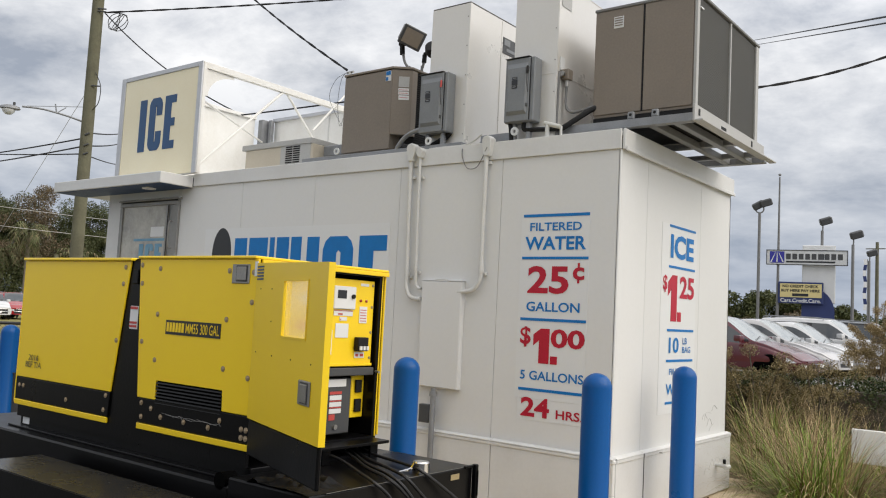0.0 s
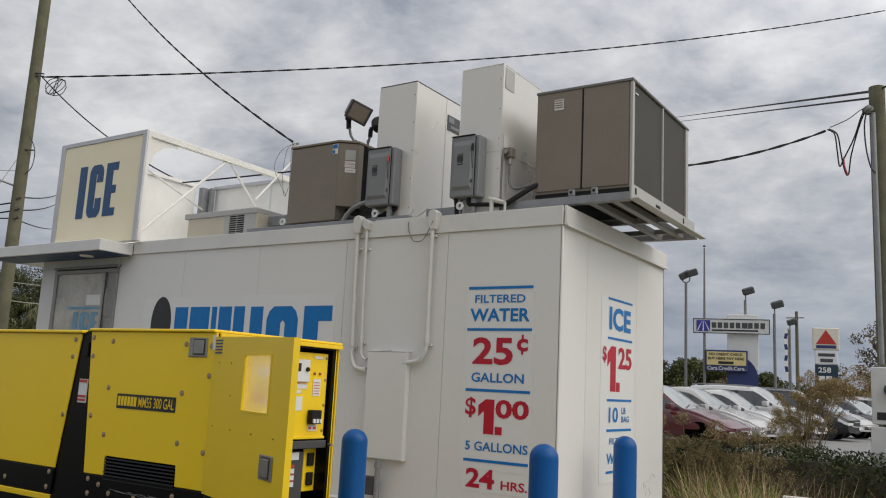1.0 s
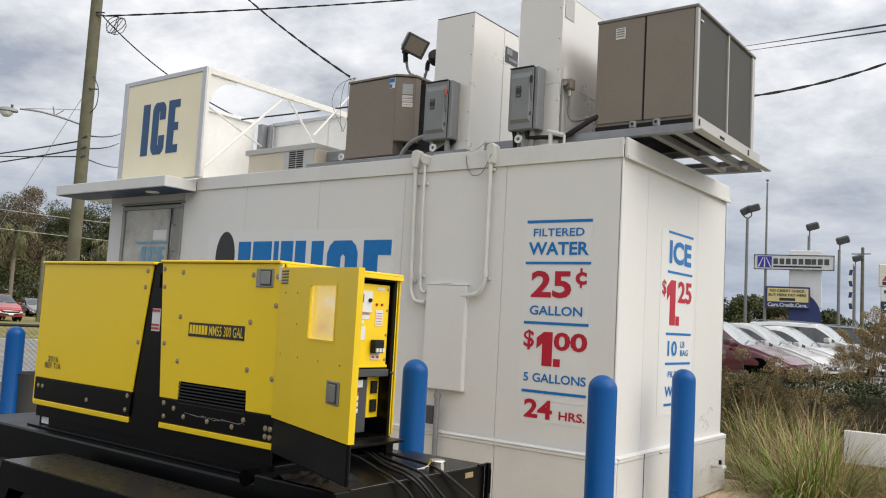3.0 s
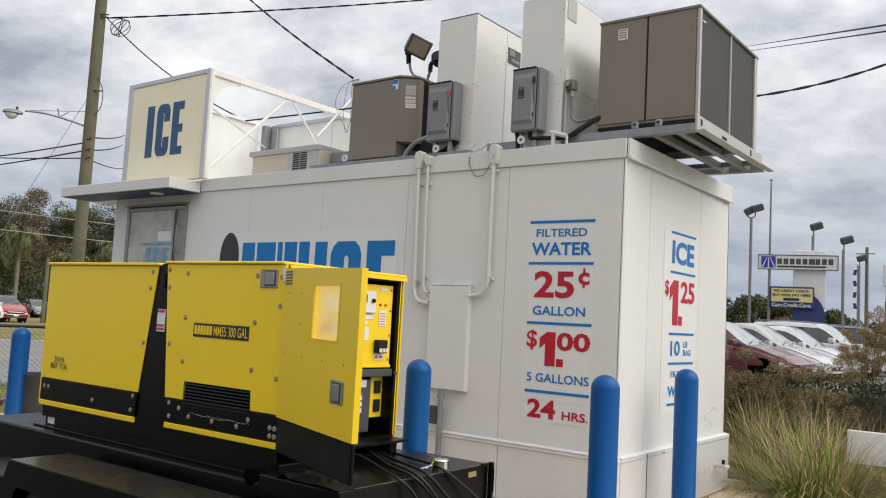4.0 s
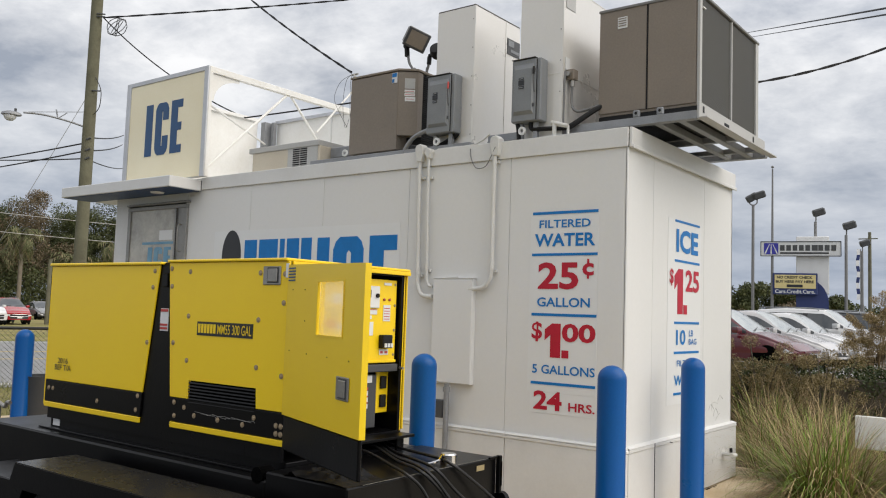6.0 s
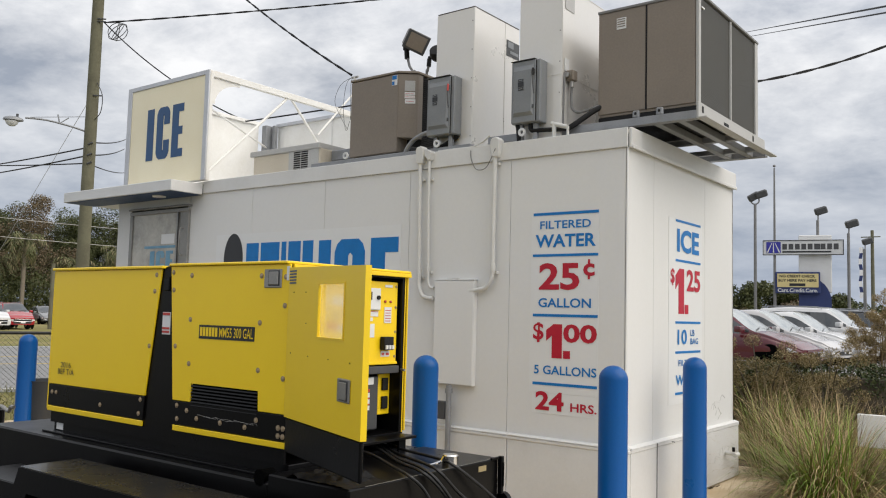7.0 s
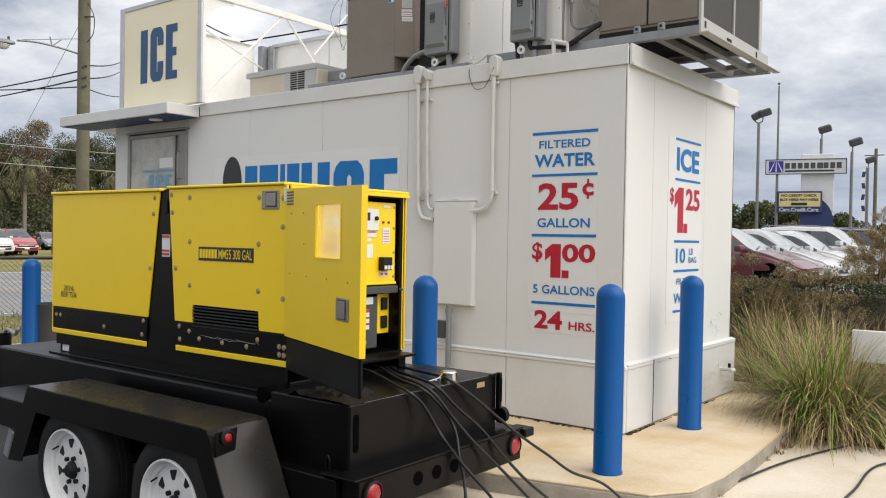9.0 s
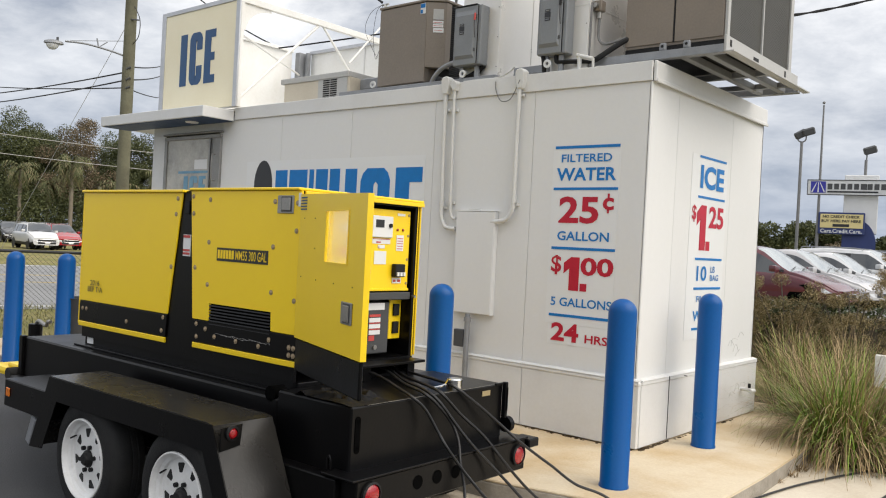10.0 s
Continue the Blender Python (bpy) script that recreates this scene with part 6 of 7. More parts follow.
dead_bush(0.1, 5.7, 1.15, 0.7, "low brown weeds tangled in the hedge", 5000)

# white board on posts in the grass
board = thing("low_sign", "small blank white board on short posts in the grass", "sign", pose(1.89, 2.25, 0.0, 0, 0, 4))
part("panel", slab(-0.72, -0.02, 0.58, 0.75, 0.02, 0.865, 0.006), WHITE_DIRTY, board)
for x in (0.25, 0.62):
    part("post", slab(x - 0.035, 0.021, 0.0, x + 0.035, 0.09, 0.84, 0.004), WHITE_DIRTY, board)


# ---- vehicles ----
TYRE = RUBBER
ALLOY = mat("alloy_wheel", (0.45, 0.45, 0.46), 0.35, 0.8, scale=8)
CAR_GLASS = mat("tinted_car_glass", (0.025, 0.03, 0.032), 0.06, spec=0.9, bump=0.0, coat=1.0)
# The sky's reflection is put into the pale base colour.
SCREEN_GLASS = mat("sky_toned_windscreen", (0.24, 0.27, 0.26), 0.12, color2=(0.15, 0.17, 0.17), scale=2, spec=1.0, bump=0.0, coat=1.0)
HEADLAMP = mat("headlamp_lens", (0.75, 0.76, 0.78), 0.12, coat=0.8, bump=0.05, scale=30)
PLASTIC = mat("black_car_plastic", (0.02, 0.02, 0.021), 0.5, bump=0.05)


def ramp_of(x, *stops):
    """A smooth height through (x, z) stops."""
    if x <= stops[0][0]:
        return stops[0][1]
    for (xa, za), (xb, zb) in zip(stops, stops[1:]):
        if x <= xb:
            f = (x - xa) / (xb - xa)
            return za + (zb - za) * (0.45 * f + 0.55 * smooth01(f))
    return stops[-1][1]


def car(at, paint, label, suv=True, length=4.6, group="cars on the lot", screen=SCREEN_GLASS):
    """A parked car, nose towards +x, its middle over the origin: one skin of stations along x, whose faces are shared out between body, glass, lamps and trim."""
    c = thing("car", label, "car", at, group)
    L, hw = length / 2, 0.91
    h, belt, nose, tail_h = (1.69, 1.06, 0.86, 1.02) if suv else (1.5, 0.88, 0.68, 0.9)
    cowl, head = L - 1.25, L - (2.05 if suv else 2.15)
    back_top, back_low = (-L + 0.42, -L + 0.1) if suv else (-L + 1.35, -L + 0.55)
    xs_ = sorted({round(-L + length * k / 62, 4) for k in range(63)} | {cowl, head, back_top, back_low})
    cols = len(xs_)
    grid_, rows_n = [], 0
    for x in xs_:
        sh = ramp_of(x, (-L, tail_h - 0.16), (-L + 0.14, tail_h - 0.02), (-L + 0.9, belt), (cowl, belt - 0.03), (L - 0.35, nose - 0.04), (L, nose - 0.17))
        crown = ramp_of(x, (-L, tail_h - 0.12), (back_low, tail_h + 0.05), (back_top, h - 0.05), (back_top + 0.9, h), (head, h - 0.03), (cowl, belt + 0.055), (L - 0.4, nose + 0.035), (L, nose - 0.13))
        w = hw * ramp_of(x, (-L, 0.86), (-L + 0.5, 0.985), (0.0, 1.0), (L - 0.9, 0.995), (L, 0.87))
        up_ = max(0.0, crown - sh - 0.05)
        tilt = min(1.0, up_ / 0.5)
        sill = ramp_of(x, (-L, 0.42), (-L + 0.35, 0.27), (L - 0.45, 0.24), (L, 0.3))
        we = w * (0.93 - 0.2 * tilt)
        sect = [(w * 0.88, sill), (w * 0.97, sill + 0.06), (w, sill + 0.2), (w * 1.005, (sill + sh) / 2), (w, sh - 0.14), (w * 0.985, sh - 0.05), (w * 0.945, sh)]
        sect += [(w * 0.935 * (1 - f) + we * f, sh + (crown - 0.085 * tilt - 0.012 - sh) * f) for f in (0.06, 0.36, 0.68, 0.94)]
        sect += [(we - 0.035 * tilt - 0.02, crown - 0.03 * tilt - 0.006), (we * 0.8, crown - 0.008), (we * 0.4, crown + 0.012), (0.0, crown + 0.018)]
        full = sect + [(-y, z) for y, z in sect[-2::-1]]
        rows_n = len(full)
        line = []
        for y, z in full:
            bend_f = smooth01((x - (L - 0.95)) / 0.95) * 0.30 - smooth01((-L + 0.7 - x) / 0.7) * 0.14
            line.append((x - bend_f * (abs(y) / hw) ** 2.2, y, z))
        grid_.append(line)
    sorts = {}

    def put(kind_, *corners):
        sorts.setdefault(kind_, []).append(corners)

    half = (rows_n - 1) // 2
    for i in range(cols - 1):
        x = (xs_[i] + xs_[i + 1]) / 2
        for j in range(rows_n - 1):
            v = min(j, rows_n - 2 - j)
            quad_ = (grid_[i][j], grid_[i + 1][j], grid_[i + 1][j + 1], grid_[i][j + 1])
            z = sum(p[2] for p in quad_) / 4
            y = sum(p[1] for p in quad_) / 4
            kind_ = "body"
            if v in (7, 8, 9) and back_low + 0.3 < x < cowl - 0.16 and z > belt + 0.02:
                k1, k2 = x - (head - 0.55), x - (head - 1.45)
                kind_ = "pillar_trim front" if abs(k1) <= 0.05 else "pillar_trim rear" if abs(k2) <= 0.05 else "side_window front" if k1 > 0 else "side_window middle" if k2 > 0 else "side_window rear"
            elif v >= 11 and head + 0.03 < x < cowl - 0.02:
                kind_ = "windscreen"
            elif v >= 11 and back_low + 0.04 < x < back_top - 0.02:
                kind_ = "rear_window"
            elif v <= 1:
                kind_ = "lower_trim"
            elif x > L - 0.4 and v == 4:
                kind_ = "headlight"
            put(kind_, *quad_)
    ends = (0.0, 0.35, 0.7, 1.0)
    for end, line in ((1, grid_[-1]), (-1, grid_[0])):
        rows_e = [[(line[j][0] if f == 1.0 else L * end - end * (0.30 if end > 0 else 0.14) * (f * abs(line[j][1]) / hw) ** 2.2, line[j][1] * f, line[j][2]) for f in ends] for j in range(half + 1)]
        for j, (a, b) in enumerate(zip(rows_e, rows_e[1:])):
            z = (a[0][2] + b[0][2]) / 2
            for q in range(3):
                for s in (1, -1):
                    kind_ = "body"
                    if end > 0 and q < 2 and j in (3, 4):
                        kind_ = "grille"
                    elif end > 0 and j == 1 and q < 2:
                        kind_ = "lower_grille"
                    elif end > 0 and q == 2 and j == 4:
                        kind_ = "headlight"
                    elif end < 0 and q == 2 and z > 0.6:
                        kind_ = "tail_light"
                    put(kind_, *[(p[0], p[1] * s, p[2]) for p in (a[q], a[q + 1], b[q + 1], b[q])])
    look_of = {"body": paint, "side_window": CAR_GLASS, "pillar_trim": PLASTIC, "windscreen": screen, "rear_window": CAR_GLASS, "lower_trim": PLASTIC if suv else paint, "headlight": HEADLAMP, "grille": PLASTIC, "lower_grille": PLASTIC, "tail_light": RED_LENS}
    for kind_, quads in sorts.items():
        kind_ = kind_.split(" ")[0]
        for s in ((1, -1) if kind_ in ("side_window", "headlight", "tail_light", "pillar_trim", "lower_trim") else (0,)):
            mesh_, seen = Mesh(), {}
            for corners in quads:
                if s and sum(p[1] for p in corners) * s < 0:
                    continue
                vs = []
                for p in corners:
                    key = (round(p[0], 4), round(p[1], 4), round(p[2], 4))
                    if key not in seen:
                        seen[key] = mesh_.bm.verts.new(p)
                    if seen[key] not in vs:
                        vs.append(seen[key])
                if len(vs) > 2 and mesh_.bm.faces.get(vs) is None:
                    mesh_.bm.faces.new(vs)
            part(kind_, mesh_, look_of[kind_], c, smooth=True)
    part("chrome_bar", Mesh().tube([(L - 0.06, -0.46, nose - 0.2), (L + 0.012, 0.0, nose - 0.2), (L - 0.06, 0.46, nose - 0.2)], 0.014, 6), CHROME, c)
    part("bumper_bar", Mesh().tube([(L - 0.13, -0.62, 0.52), (L + 0.012, 0.0, 0.5), (L - 0.13, 0.62, 0.52)], 0.02, 6), CHROME if suv else paint, c)
    part("number_plate", Mesh().box(-0.012, -0.15, -0.045, 0.0, 0.15, 0.045, 0.003, pose(L + 0.02, 0, 0.44)), WHITE_PRINT, c)
    for s in (-1, 1):
        part("mirror", Mesh().box(-0.09, -0.1, -0.075, 0.09, 0.1, 0.075, 0.035, pose(cowl - 0.32, s * 1.0, belt + 0.1, 0, 0, s * 12), seg=2), paint, c, smooth=True)
        part("wiper", Mesh().rod((cowl - 0.05, s * 0.35 - 0.3, belt + 0.09), (cowl - 0.16, s * 0.35 + 0.28, belt + 0.17), 0.009, n=5), PLASTIC, c)
        if suv:
            part("roof_rail", Mesh().tube([(back_top + 0.1, s * 0.62, h - 0.06), (back_top + 0.25, s * 0.62, h + 0.02), (head - 0.35, s * 0.62, h + 0.02), (head - 0.15, s * 0.61, h - 0.06)], 0.016, 6), GALV, c)
        for x in (-L + 0.88, L - 0.92):
            part("wheel_arch", Mesh().lathe([(0.0, 0.0), (0.345, 0.0), (0.36, 0.008), (0.345, 0.016), (0.0, 0.016)], 28), PLASTIC if suv else HOLE, c, at=pose(x, s * 0.905, 0.345 if suv else 0.3, 90 * s, 0, 0) @ pose(0, 0, -0.002))
            w = part("wheel", Mesh().lathe([(0.2, 0.0), (0.3, 0.0), (0.335, 0.03), (0.335, 0.2), (0.3, 0.228), (0.2, 0.225)], 28), TYRE, c, at=pose(x, s * 0.72, 0.335, 90 * s, 0, 0), smooth=True)
            part("rim", Mesh().lathe([(0.22, 0.226), (0.205, 0.212), (0.07, 0.218), (0.0, 0.222)], 20), ALLOY, w, smooth=True)
    return c


def paint(name, color, rough=0.22):
    return mat(name, color, rough, color2=tuple(v * 0.85 for v in color), scale=1.5, amount=0.3, bump=0.0, coat=0.7)


P_WHITE, P_SILVER, P_MAROON = paint("white_car_paint", (0.6, 0.6, 0.6)), paint("silver_car_paint", (0.45, 0.44, 0.44)), paint("maroon_car_paint", (0.09, 0.008, 0.014))
P_RED, P_BLACK, P_GREY = paint("red_car_paint", (0.33, 0.01, 0.015)), paint("black_car_paint", (0.012, 0.012, 0.013)), paint("grey_car_paint", (0.16, 0.165, 0.17))
for x, y, p, label, suv, turn in ((-4.42, 15.22, P_MAROON, "maroon sedan parked nose-out on the used car lot", False, -3), (-4.36, 17.93, P_SILVER, "silver minivan parked beside the maroon sedan", False, -3), (-4.18, 20.63, P_WHITE, "white sedan parked in the used car row", False, -3),
                                  (-3.98, 23.43, P_WHITE, "white people carrier parked in the used car row", True, -3), (-3.42, 26.84, P_BLACK, "black pickup-sized car behind the white one", True, -3), (-3.15, 30.54, P_SILVER, "silver estate car further along the lot", False, -20),
                                  (-2.38, 34.54, P_GREY, "grey car at the far end of the lot", False, -20), (-1.92, 40.05, P_WHITE, "white van far back on the lot", True, -10), (0.87, 41.07, P_WHITE, "white estate car far back on the lot", True, -10), (2.21, 36.08, P_SILVER, "silver car far back on the lot", False, -15)):
    car(pose(x, y, 0.5, 0, 0, turn), p, label, suv)

lot = Mesh().prism([(-9, 12.5), (22, 12.5), (22, 58), (-9, 58)], 0.012)
tagged(part("pavement_lot", lot, ROAD, at=pose(0, 0, 0.489)), "pale worn asphalt of the used car lot", "pavement", kind="structure")

# ---- signs and lamps of the lot ----
FACE = 13.5
def at_lot(x, y, z=0.5):
    return pose(x, y, z, 0, 0, FACE)


NAVY_PANEL = mat("navy_sign_panel", (0.02, 0.035, 0.13), 0.5, scale=2, bump=0.03)
GREY_SIGN = mat("pale_grey_sign", (0.62, 0.63, 0.63), 0.5, scale=2, bump=0.03)
ROYAL = mat("royal_blue_panel", (0.03, 0.03, 0.3), 0.5, scale=3)
AMBER = mat("letter_board_yellow", (0.62, 0.52, 0.24), 0.5, color2=(0.5, 0.42, 0.2), scale=2)
tower = thing("dealer_sign", "white and navy roadside dealer sign tower with a letter board", "sign", at_lot(-6.5, 33.11, 0.44))
part("tower", slab(-0.72, 0.0, 2.6, 0.62, 0.5, 5.15, 0.03), WHITE_TRIM, tower)
curve = [(-0.72, 0.0), (0.6, 0.0)] + [(0.6 - 1.0 * (1 - math.cos(a)), 2.2 + 1.1 * math.sin(a)) for a in [math.pi / 2 * k / 8 for k in range(9)]] + [(-0.72, 3.3)]
part("navy_wing", Mesh().prism(curve, 0.55, front(0, 0.52, 0)), NAVY_PANEL, tower)
part("name_panel", slab(-2.2, -0.2, 4.25, 1.1, -0.04, 4.92, 0.02), GREY_SIGN, tower, "long pale name panel with a blue emblem")
FP = front(0, -0.202, 0)
bars("panel_border", FP, [(-2.2, 4.25, 1.1, 4.28), (-2.2, 4.89, 1.1, 4.92), (-2.2, 4.28, -2.17, 4.89), (1.07, 4.28, 1.1, 4.89)], BLACK_PRINT, tower, depth=0.02)
bars("emblem", FP, [(-2.05, 4.34, -1.45, 4.84)], ROYAL, tower, depth=0.012)
for a in (-0.16, 0.0, 0.16):
    part("emblem_ray", Mesh().prism([(-1.75 + a * 1.6 - 0.03, 4.36), (-1.75 + a * 1.6 + 0.03, 4.36), (-1.75 + a * 0.4 + 0.012, 4.8), (-1.75 + a * 0.4 - 0.012, 4.8)], 0.016, FP), GREY_SIGN, tower)
bars("name_bar", FP, [(-1.38 + 0.26 * k, 4.50, -1.38 + 0.26 * k + (0.19 if k != 5 else 0.24), 4.75) for k in range(9)], WARM_GREY, tower, depth=0.012)
bars("name_underline", FP, [(-1.38, 4.36, 0.6, 4.43)], BLACK_PRINT, tower, depth=0.012)
part("board", slab(-1.68, -0.25, 2.55, 0.15, -0.05, 3.5, 0.02), NAVY_PANEL, tower)
part("letter_board", slab(-1.6, -0.275, 2.82, 0.08, -0.251, 3.42, 0.004), AMBER, tower, "yellow changeable letter board")
FB = front(0, -0.277, 0)
letters("letters", "NO CREDIT CHECK", FB, -1.5, -0.05, 3.25, 3.37, BLACK_PRINT, tower, 0.03, depth=0.006)
letters("letters", "BUY HERE PAY HERE", FB, -1.55, 0.0, 3.06, 3.18, BLACK_PRINT, tower, 0.03, depth=0.006)
bars("number_bar", FB, [(-1.1, 2.87, -0.45, 2.99)], BLACK_PRINT, tower, depth=0.006)
letters("letters", "Cars.Credit.Care.", front(0, -0.252, 0), -1.58, 0.05, 2.6, 2.77, GREY_SIGN, tower, 0.02, depth=0.006)


def lamp_pole(x, y, top, heads, r=0.06, base=0.5):
    p = thing("lamp_post", "grey steel lot lamp post with box floodlights", "lamp post", pose(x, y, base, 0, 0, FACE), "lot lamp posts")
    part("pole", Mesh().rod((0, 0, 0), (0, 0, top - base - 0.45), r * 1.2, r, 12), POLE_METAL, p)
    for k in range(heads):
        s = (-1) ** k
        part("arm", Mesh().tube([(0, 0, top - base - 0.5), (0.16 * s if heads > 1 else 0.02, 0, top - base - 0.38), (0.16 * s if heads > 1 else 0.02, 0, top - base - 0.15)], 0.03, 6), POLE_METAL, p)
        part("flood_head", Mesh().box(-0.26, -0.16, -0.16, 0.26, 0.16, 0.16, 0.05, pose(0.16 * s + 0.1 if heads > 1 else 0.14, 0.05 * k, top - base - 0.02 - 0.1 * k, 10, -18 if k == 0 else -30, 8)), WARM_GREY, p)


lamp_pole(-8.92, 32.39, 7.5, 2)
lamp_pole(-6.55, 33.61, 6.75, 1)
lamp_pole(-5.27, 33.52, 6.1, 1)
lamp_pole(-6.45, 43.21, 6.2, 1)
fl = thing("flag_pole", "tall thin grey flag pole with a ball finial", "pole", pose(-8.13, 32.6, 0.5))
part("pole", Mesh().rod((0, 0, 0), (0, 0, 8.15), 0.08, 0.035, 12), POLE_METAL, fl)
part("finial", Mesh().lathe([(0.0, -0.07), (0.06, -0.03), (0.07, 0.0), (0.06, 0.03), (0.0, 0.07)], 12, pose(0, 0, 8.25)), POLE_METAL, fl, smooth=True)
up = thing("utility_pole", "distant dark wooden utility pole behind the lot", "pole", pose(-6.15, 43.62, 0.5))
part("pole", Mesh().rod((0, 0, 0), (0, 0, 6.3), 0.11, 0.08, 10), POLE_WOOD, up)
part("crossarm", Mesh().box(-0.55, -0.04, 5.92, 0.4, 0.04, 5.97), POLE_WOOD, up)
ff = thing("feather_flag", "narrow dark blue and white feather flag", "flag", at_lot(-6.59, 42.61))
for k in range(9):
    wob = [0.03 * math.sin(1.7 * j) for j in (k, k + 1)]
    part("band", Mesh().prism([(-0.08 + wob[0], 2.6 + 0.3 * k), (0.08 + wob[0], 2.6 + 0.3 * k), (0.08 + wob[1], 2.9 + 0.3 * k), (-0.08 + wob[1], 2.9 + 0.3 * k)], 0.012, front(0.05, 0, 0)), NAVY_PANEL if k % 2 else WHITE_PRINT, ff)
part("staff", Mesh().rod((0.17, 0, 0), (0.17, 0, 5.3), 0.02), POLE_METAL, ff)

gas = thing("fuel_station_sign", "tall fuel station sign with a red triangle and price panels", "sign", at_lot(-6.15, 53.42, 0.3))
part("post", slab(-0.66, 0.0, 0.0, -0.56, 0.2, 6.3, 0.01), GREY_SIGN, gas)
part("post", slab(0.58, 0.0, 0.0, 0.68, 0.2, 6.3, 0.01), GREY_SIGN, gas)
part("top_panel", slab(-0.8, -0.15, 4.98, 0.8, 0.25, 6.42, 0.05), mat("warm_white_panel", (0.7, 0.66, 0.58), 0.5), gas)
FG = front(0, -0.152, 0)
part("triangle", Mesh().prism([(-0.62, 5.35), (0.62, 5.35), (0.0, 6.28)], 0.02, FG), mat("red_triangle", (0.45, 0.03, 0.02), 0.5), gas)
bars("name_bar", FG, [(-0.6, 5.08, 0.6, 5.28)], NAVY_PANEL, gas, depth=0.02)
part("middle_panel", slab(-0.68, -0.15, 4.05, 0.68, 0.2, 4.92, 0.03), SHEET, gas)
bars("name_bar", FG, [(-0.5, 4.55, 0.5, 4.75), (-0.38, 4.18, 0.38, 4.4)], WARM_GREY, gas, depth=0.02)
part("price_panel", slab(-0.68, -0.15, 2.3, 0.68, 0.2, 4.02, 0.03), mat("dark_teal_panel", (0.008, 0.03, 0.05), 0.5), gas)
letters("letters", "258", FG, -0.5, 0.25, 3.5, 3.85, SHEET, gas, 0.02, depth=0.02)
bars("price_bar", FG, [(-0.5, 2.95, -0.12, 3.28), (-0.05, 2.95, 0.3, 3.28)], SHEET, gas, depth=0.02)
bars("price_bar", FG, [(-0.55, 2.45, 0.55, 2.6)], GREY_SIGN, gas, depth=0.02)

# ---- service pole with meters ----
sp = thing("service_pole", "short wooden service pole with looped wires and conduit", "utility pole", pose(1.59, 7.03, lie(1.74, 6.95)))
part("pole", Mesh().rod((0, 0, -0.05), (0, 0, 6.05), 0.122, 0.106, 16), POLE_WOOD, sp, smooth=True)
part("riser", Mesh().rod((-0.045, -0.15, 0.0), (-0.045, -0.15, 5.62), 0.034, n=12), GALV, sp, smooth=True)
part("weatherhead", Mesh().lathe([(0.0, 0.0), (0.055, 0.01), (0.08, 0.05), (0.065, 0.11), (0.0, 0.13)], 14, pose(-0.07, -0.16, 5.62, 0, -35, 0)), POLE_METAL, sp, smooth=True)
LOOPS = ([(-0.2, 5.5), (-0.33, 5.05), (-0.38, 4.74), (-0.43, 4.82), (-0.47, 5.08), (-0.51, 5.35), (-0.62, 5.45)],
         [(-0.18, 5.6), (-0.29, 5.27), (-0.43, 4.98), (-0.49, 4.87), (-0.515, 5.1), (-0.545, 5.36), (-0.64, 5.44)],
         [(-0.15, 5.45), (-0.14, 5.1), (-0.09, 4.82), (-0.03, 4.72)],
         [(-0.2, 5.66), (-0.34, 5.56), (-0.48, 5.5), (-0.6, 5.46)])
for k, line in enumerate(LOOPS):
    part("drip_loop", Mesh().tube([(-0.1, -0.18, 5.72)] + [(x, -0.19 - 0.012 * k, z) for x, z in line], 0.011 if k < 3 else 0.006, 6), CABLE, sp, smooth=True)
part("red_lead", Mesh().tube([(-0.43, -0.22, 5.0), (-0.42, -0.22, 4.85), (-0.38, -0.22, 4.72)], 0.009, 6), LABEL_RED, sp)
mb = thing("meter_box", "grey electrical meter boxes on a rack by the service pole", "meter box", pose(1.64, 6.53, lie(1.7, 6.45)))
part("upper_box", slab(-0.2, 0.0, 1.3, 0.3, 0.18, 2.05, 0.01), GREY_SIGN, mb)
part("lower_box", slab(-0.22, 0.0, 0.15, 0.3, 0.2, 1.27, 0.01), GREY_SIGN, mb)
part("meter", Mesh().lathe([(0.09, 0.0), (0.09, 0.06), (0.08, 0.1), (0.0, 0.11)], 18, pose(0.04, 0.0, 1.75, 90)), WARM_GREY, mb, smooth=True)
bars("plate", front(0, -0.002, 0), [(-0.14, 1.36, 0.06, 1.46)], BLACK_PRINT, mb)
part("post", slab(-0.1, 0.205, -0.05, 0.0, 0.3, 2.1, 0.004), POLE_WOOD, mb)

# ---- drive ----
dr = Mesh().prism([(-0.49, -2.29), (0.95, -2.59), (16.0, -2.99), (16.0, 1.5), (4.2, 1.51), (2.6, 1.51), (1.5, 1.41), (0.9, 1.43), (0.85, -1.2), (-0.59, -1.5)], 0.016)
tagged(part("pavement_drive", dr, DRIVE, at=pose(0, 0, -0.009)), "pale sandy concrete drive beside the pad", "pavement", kind="structure")

# small weeds in the joint at the foot of the pad
weed = thing("weed", "small dry weed in the joint beside the pad", "weed", pose(0.93, -0.2, 0.0), "weeds in the pad joint")
tagged(blades("tuft", 60, 0.05, 0.04, 0.12, 1.2, 0.006, DRY_BLADE, weed), kind="stuff")
for x, y, s in ((0.97, 0.72, 0.8), (0.95, 0.45, 0.6), (0.98, -0.65, 0.55), (0.95, 0.95, 1.1)):
    copy_thing(weed, pose(x, y, 0.0, 0, 0, 200 * s) @ Matrix.Scale(s, 4))


# ---- across the road ----
ALONG, ACROSS = Vector((0.30, 0.954, 0)), Vector((-0.954, 0.30, 0))
NEAR = Vector((-13.1, 1.5, 0))


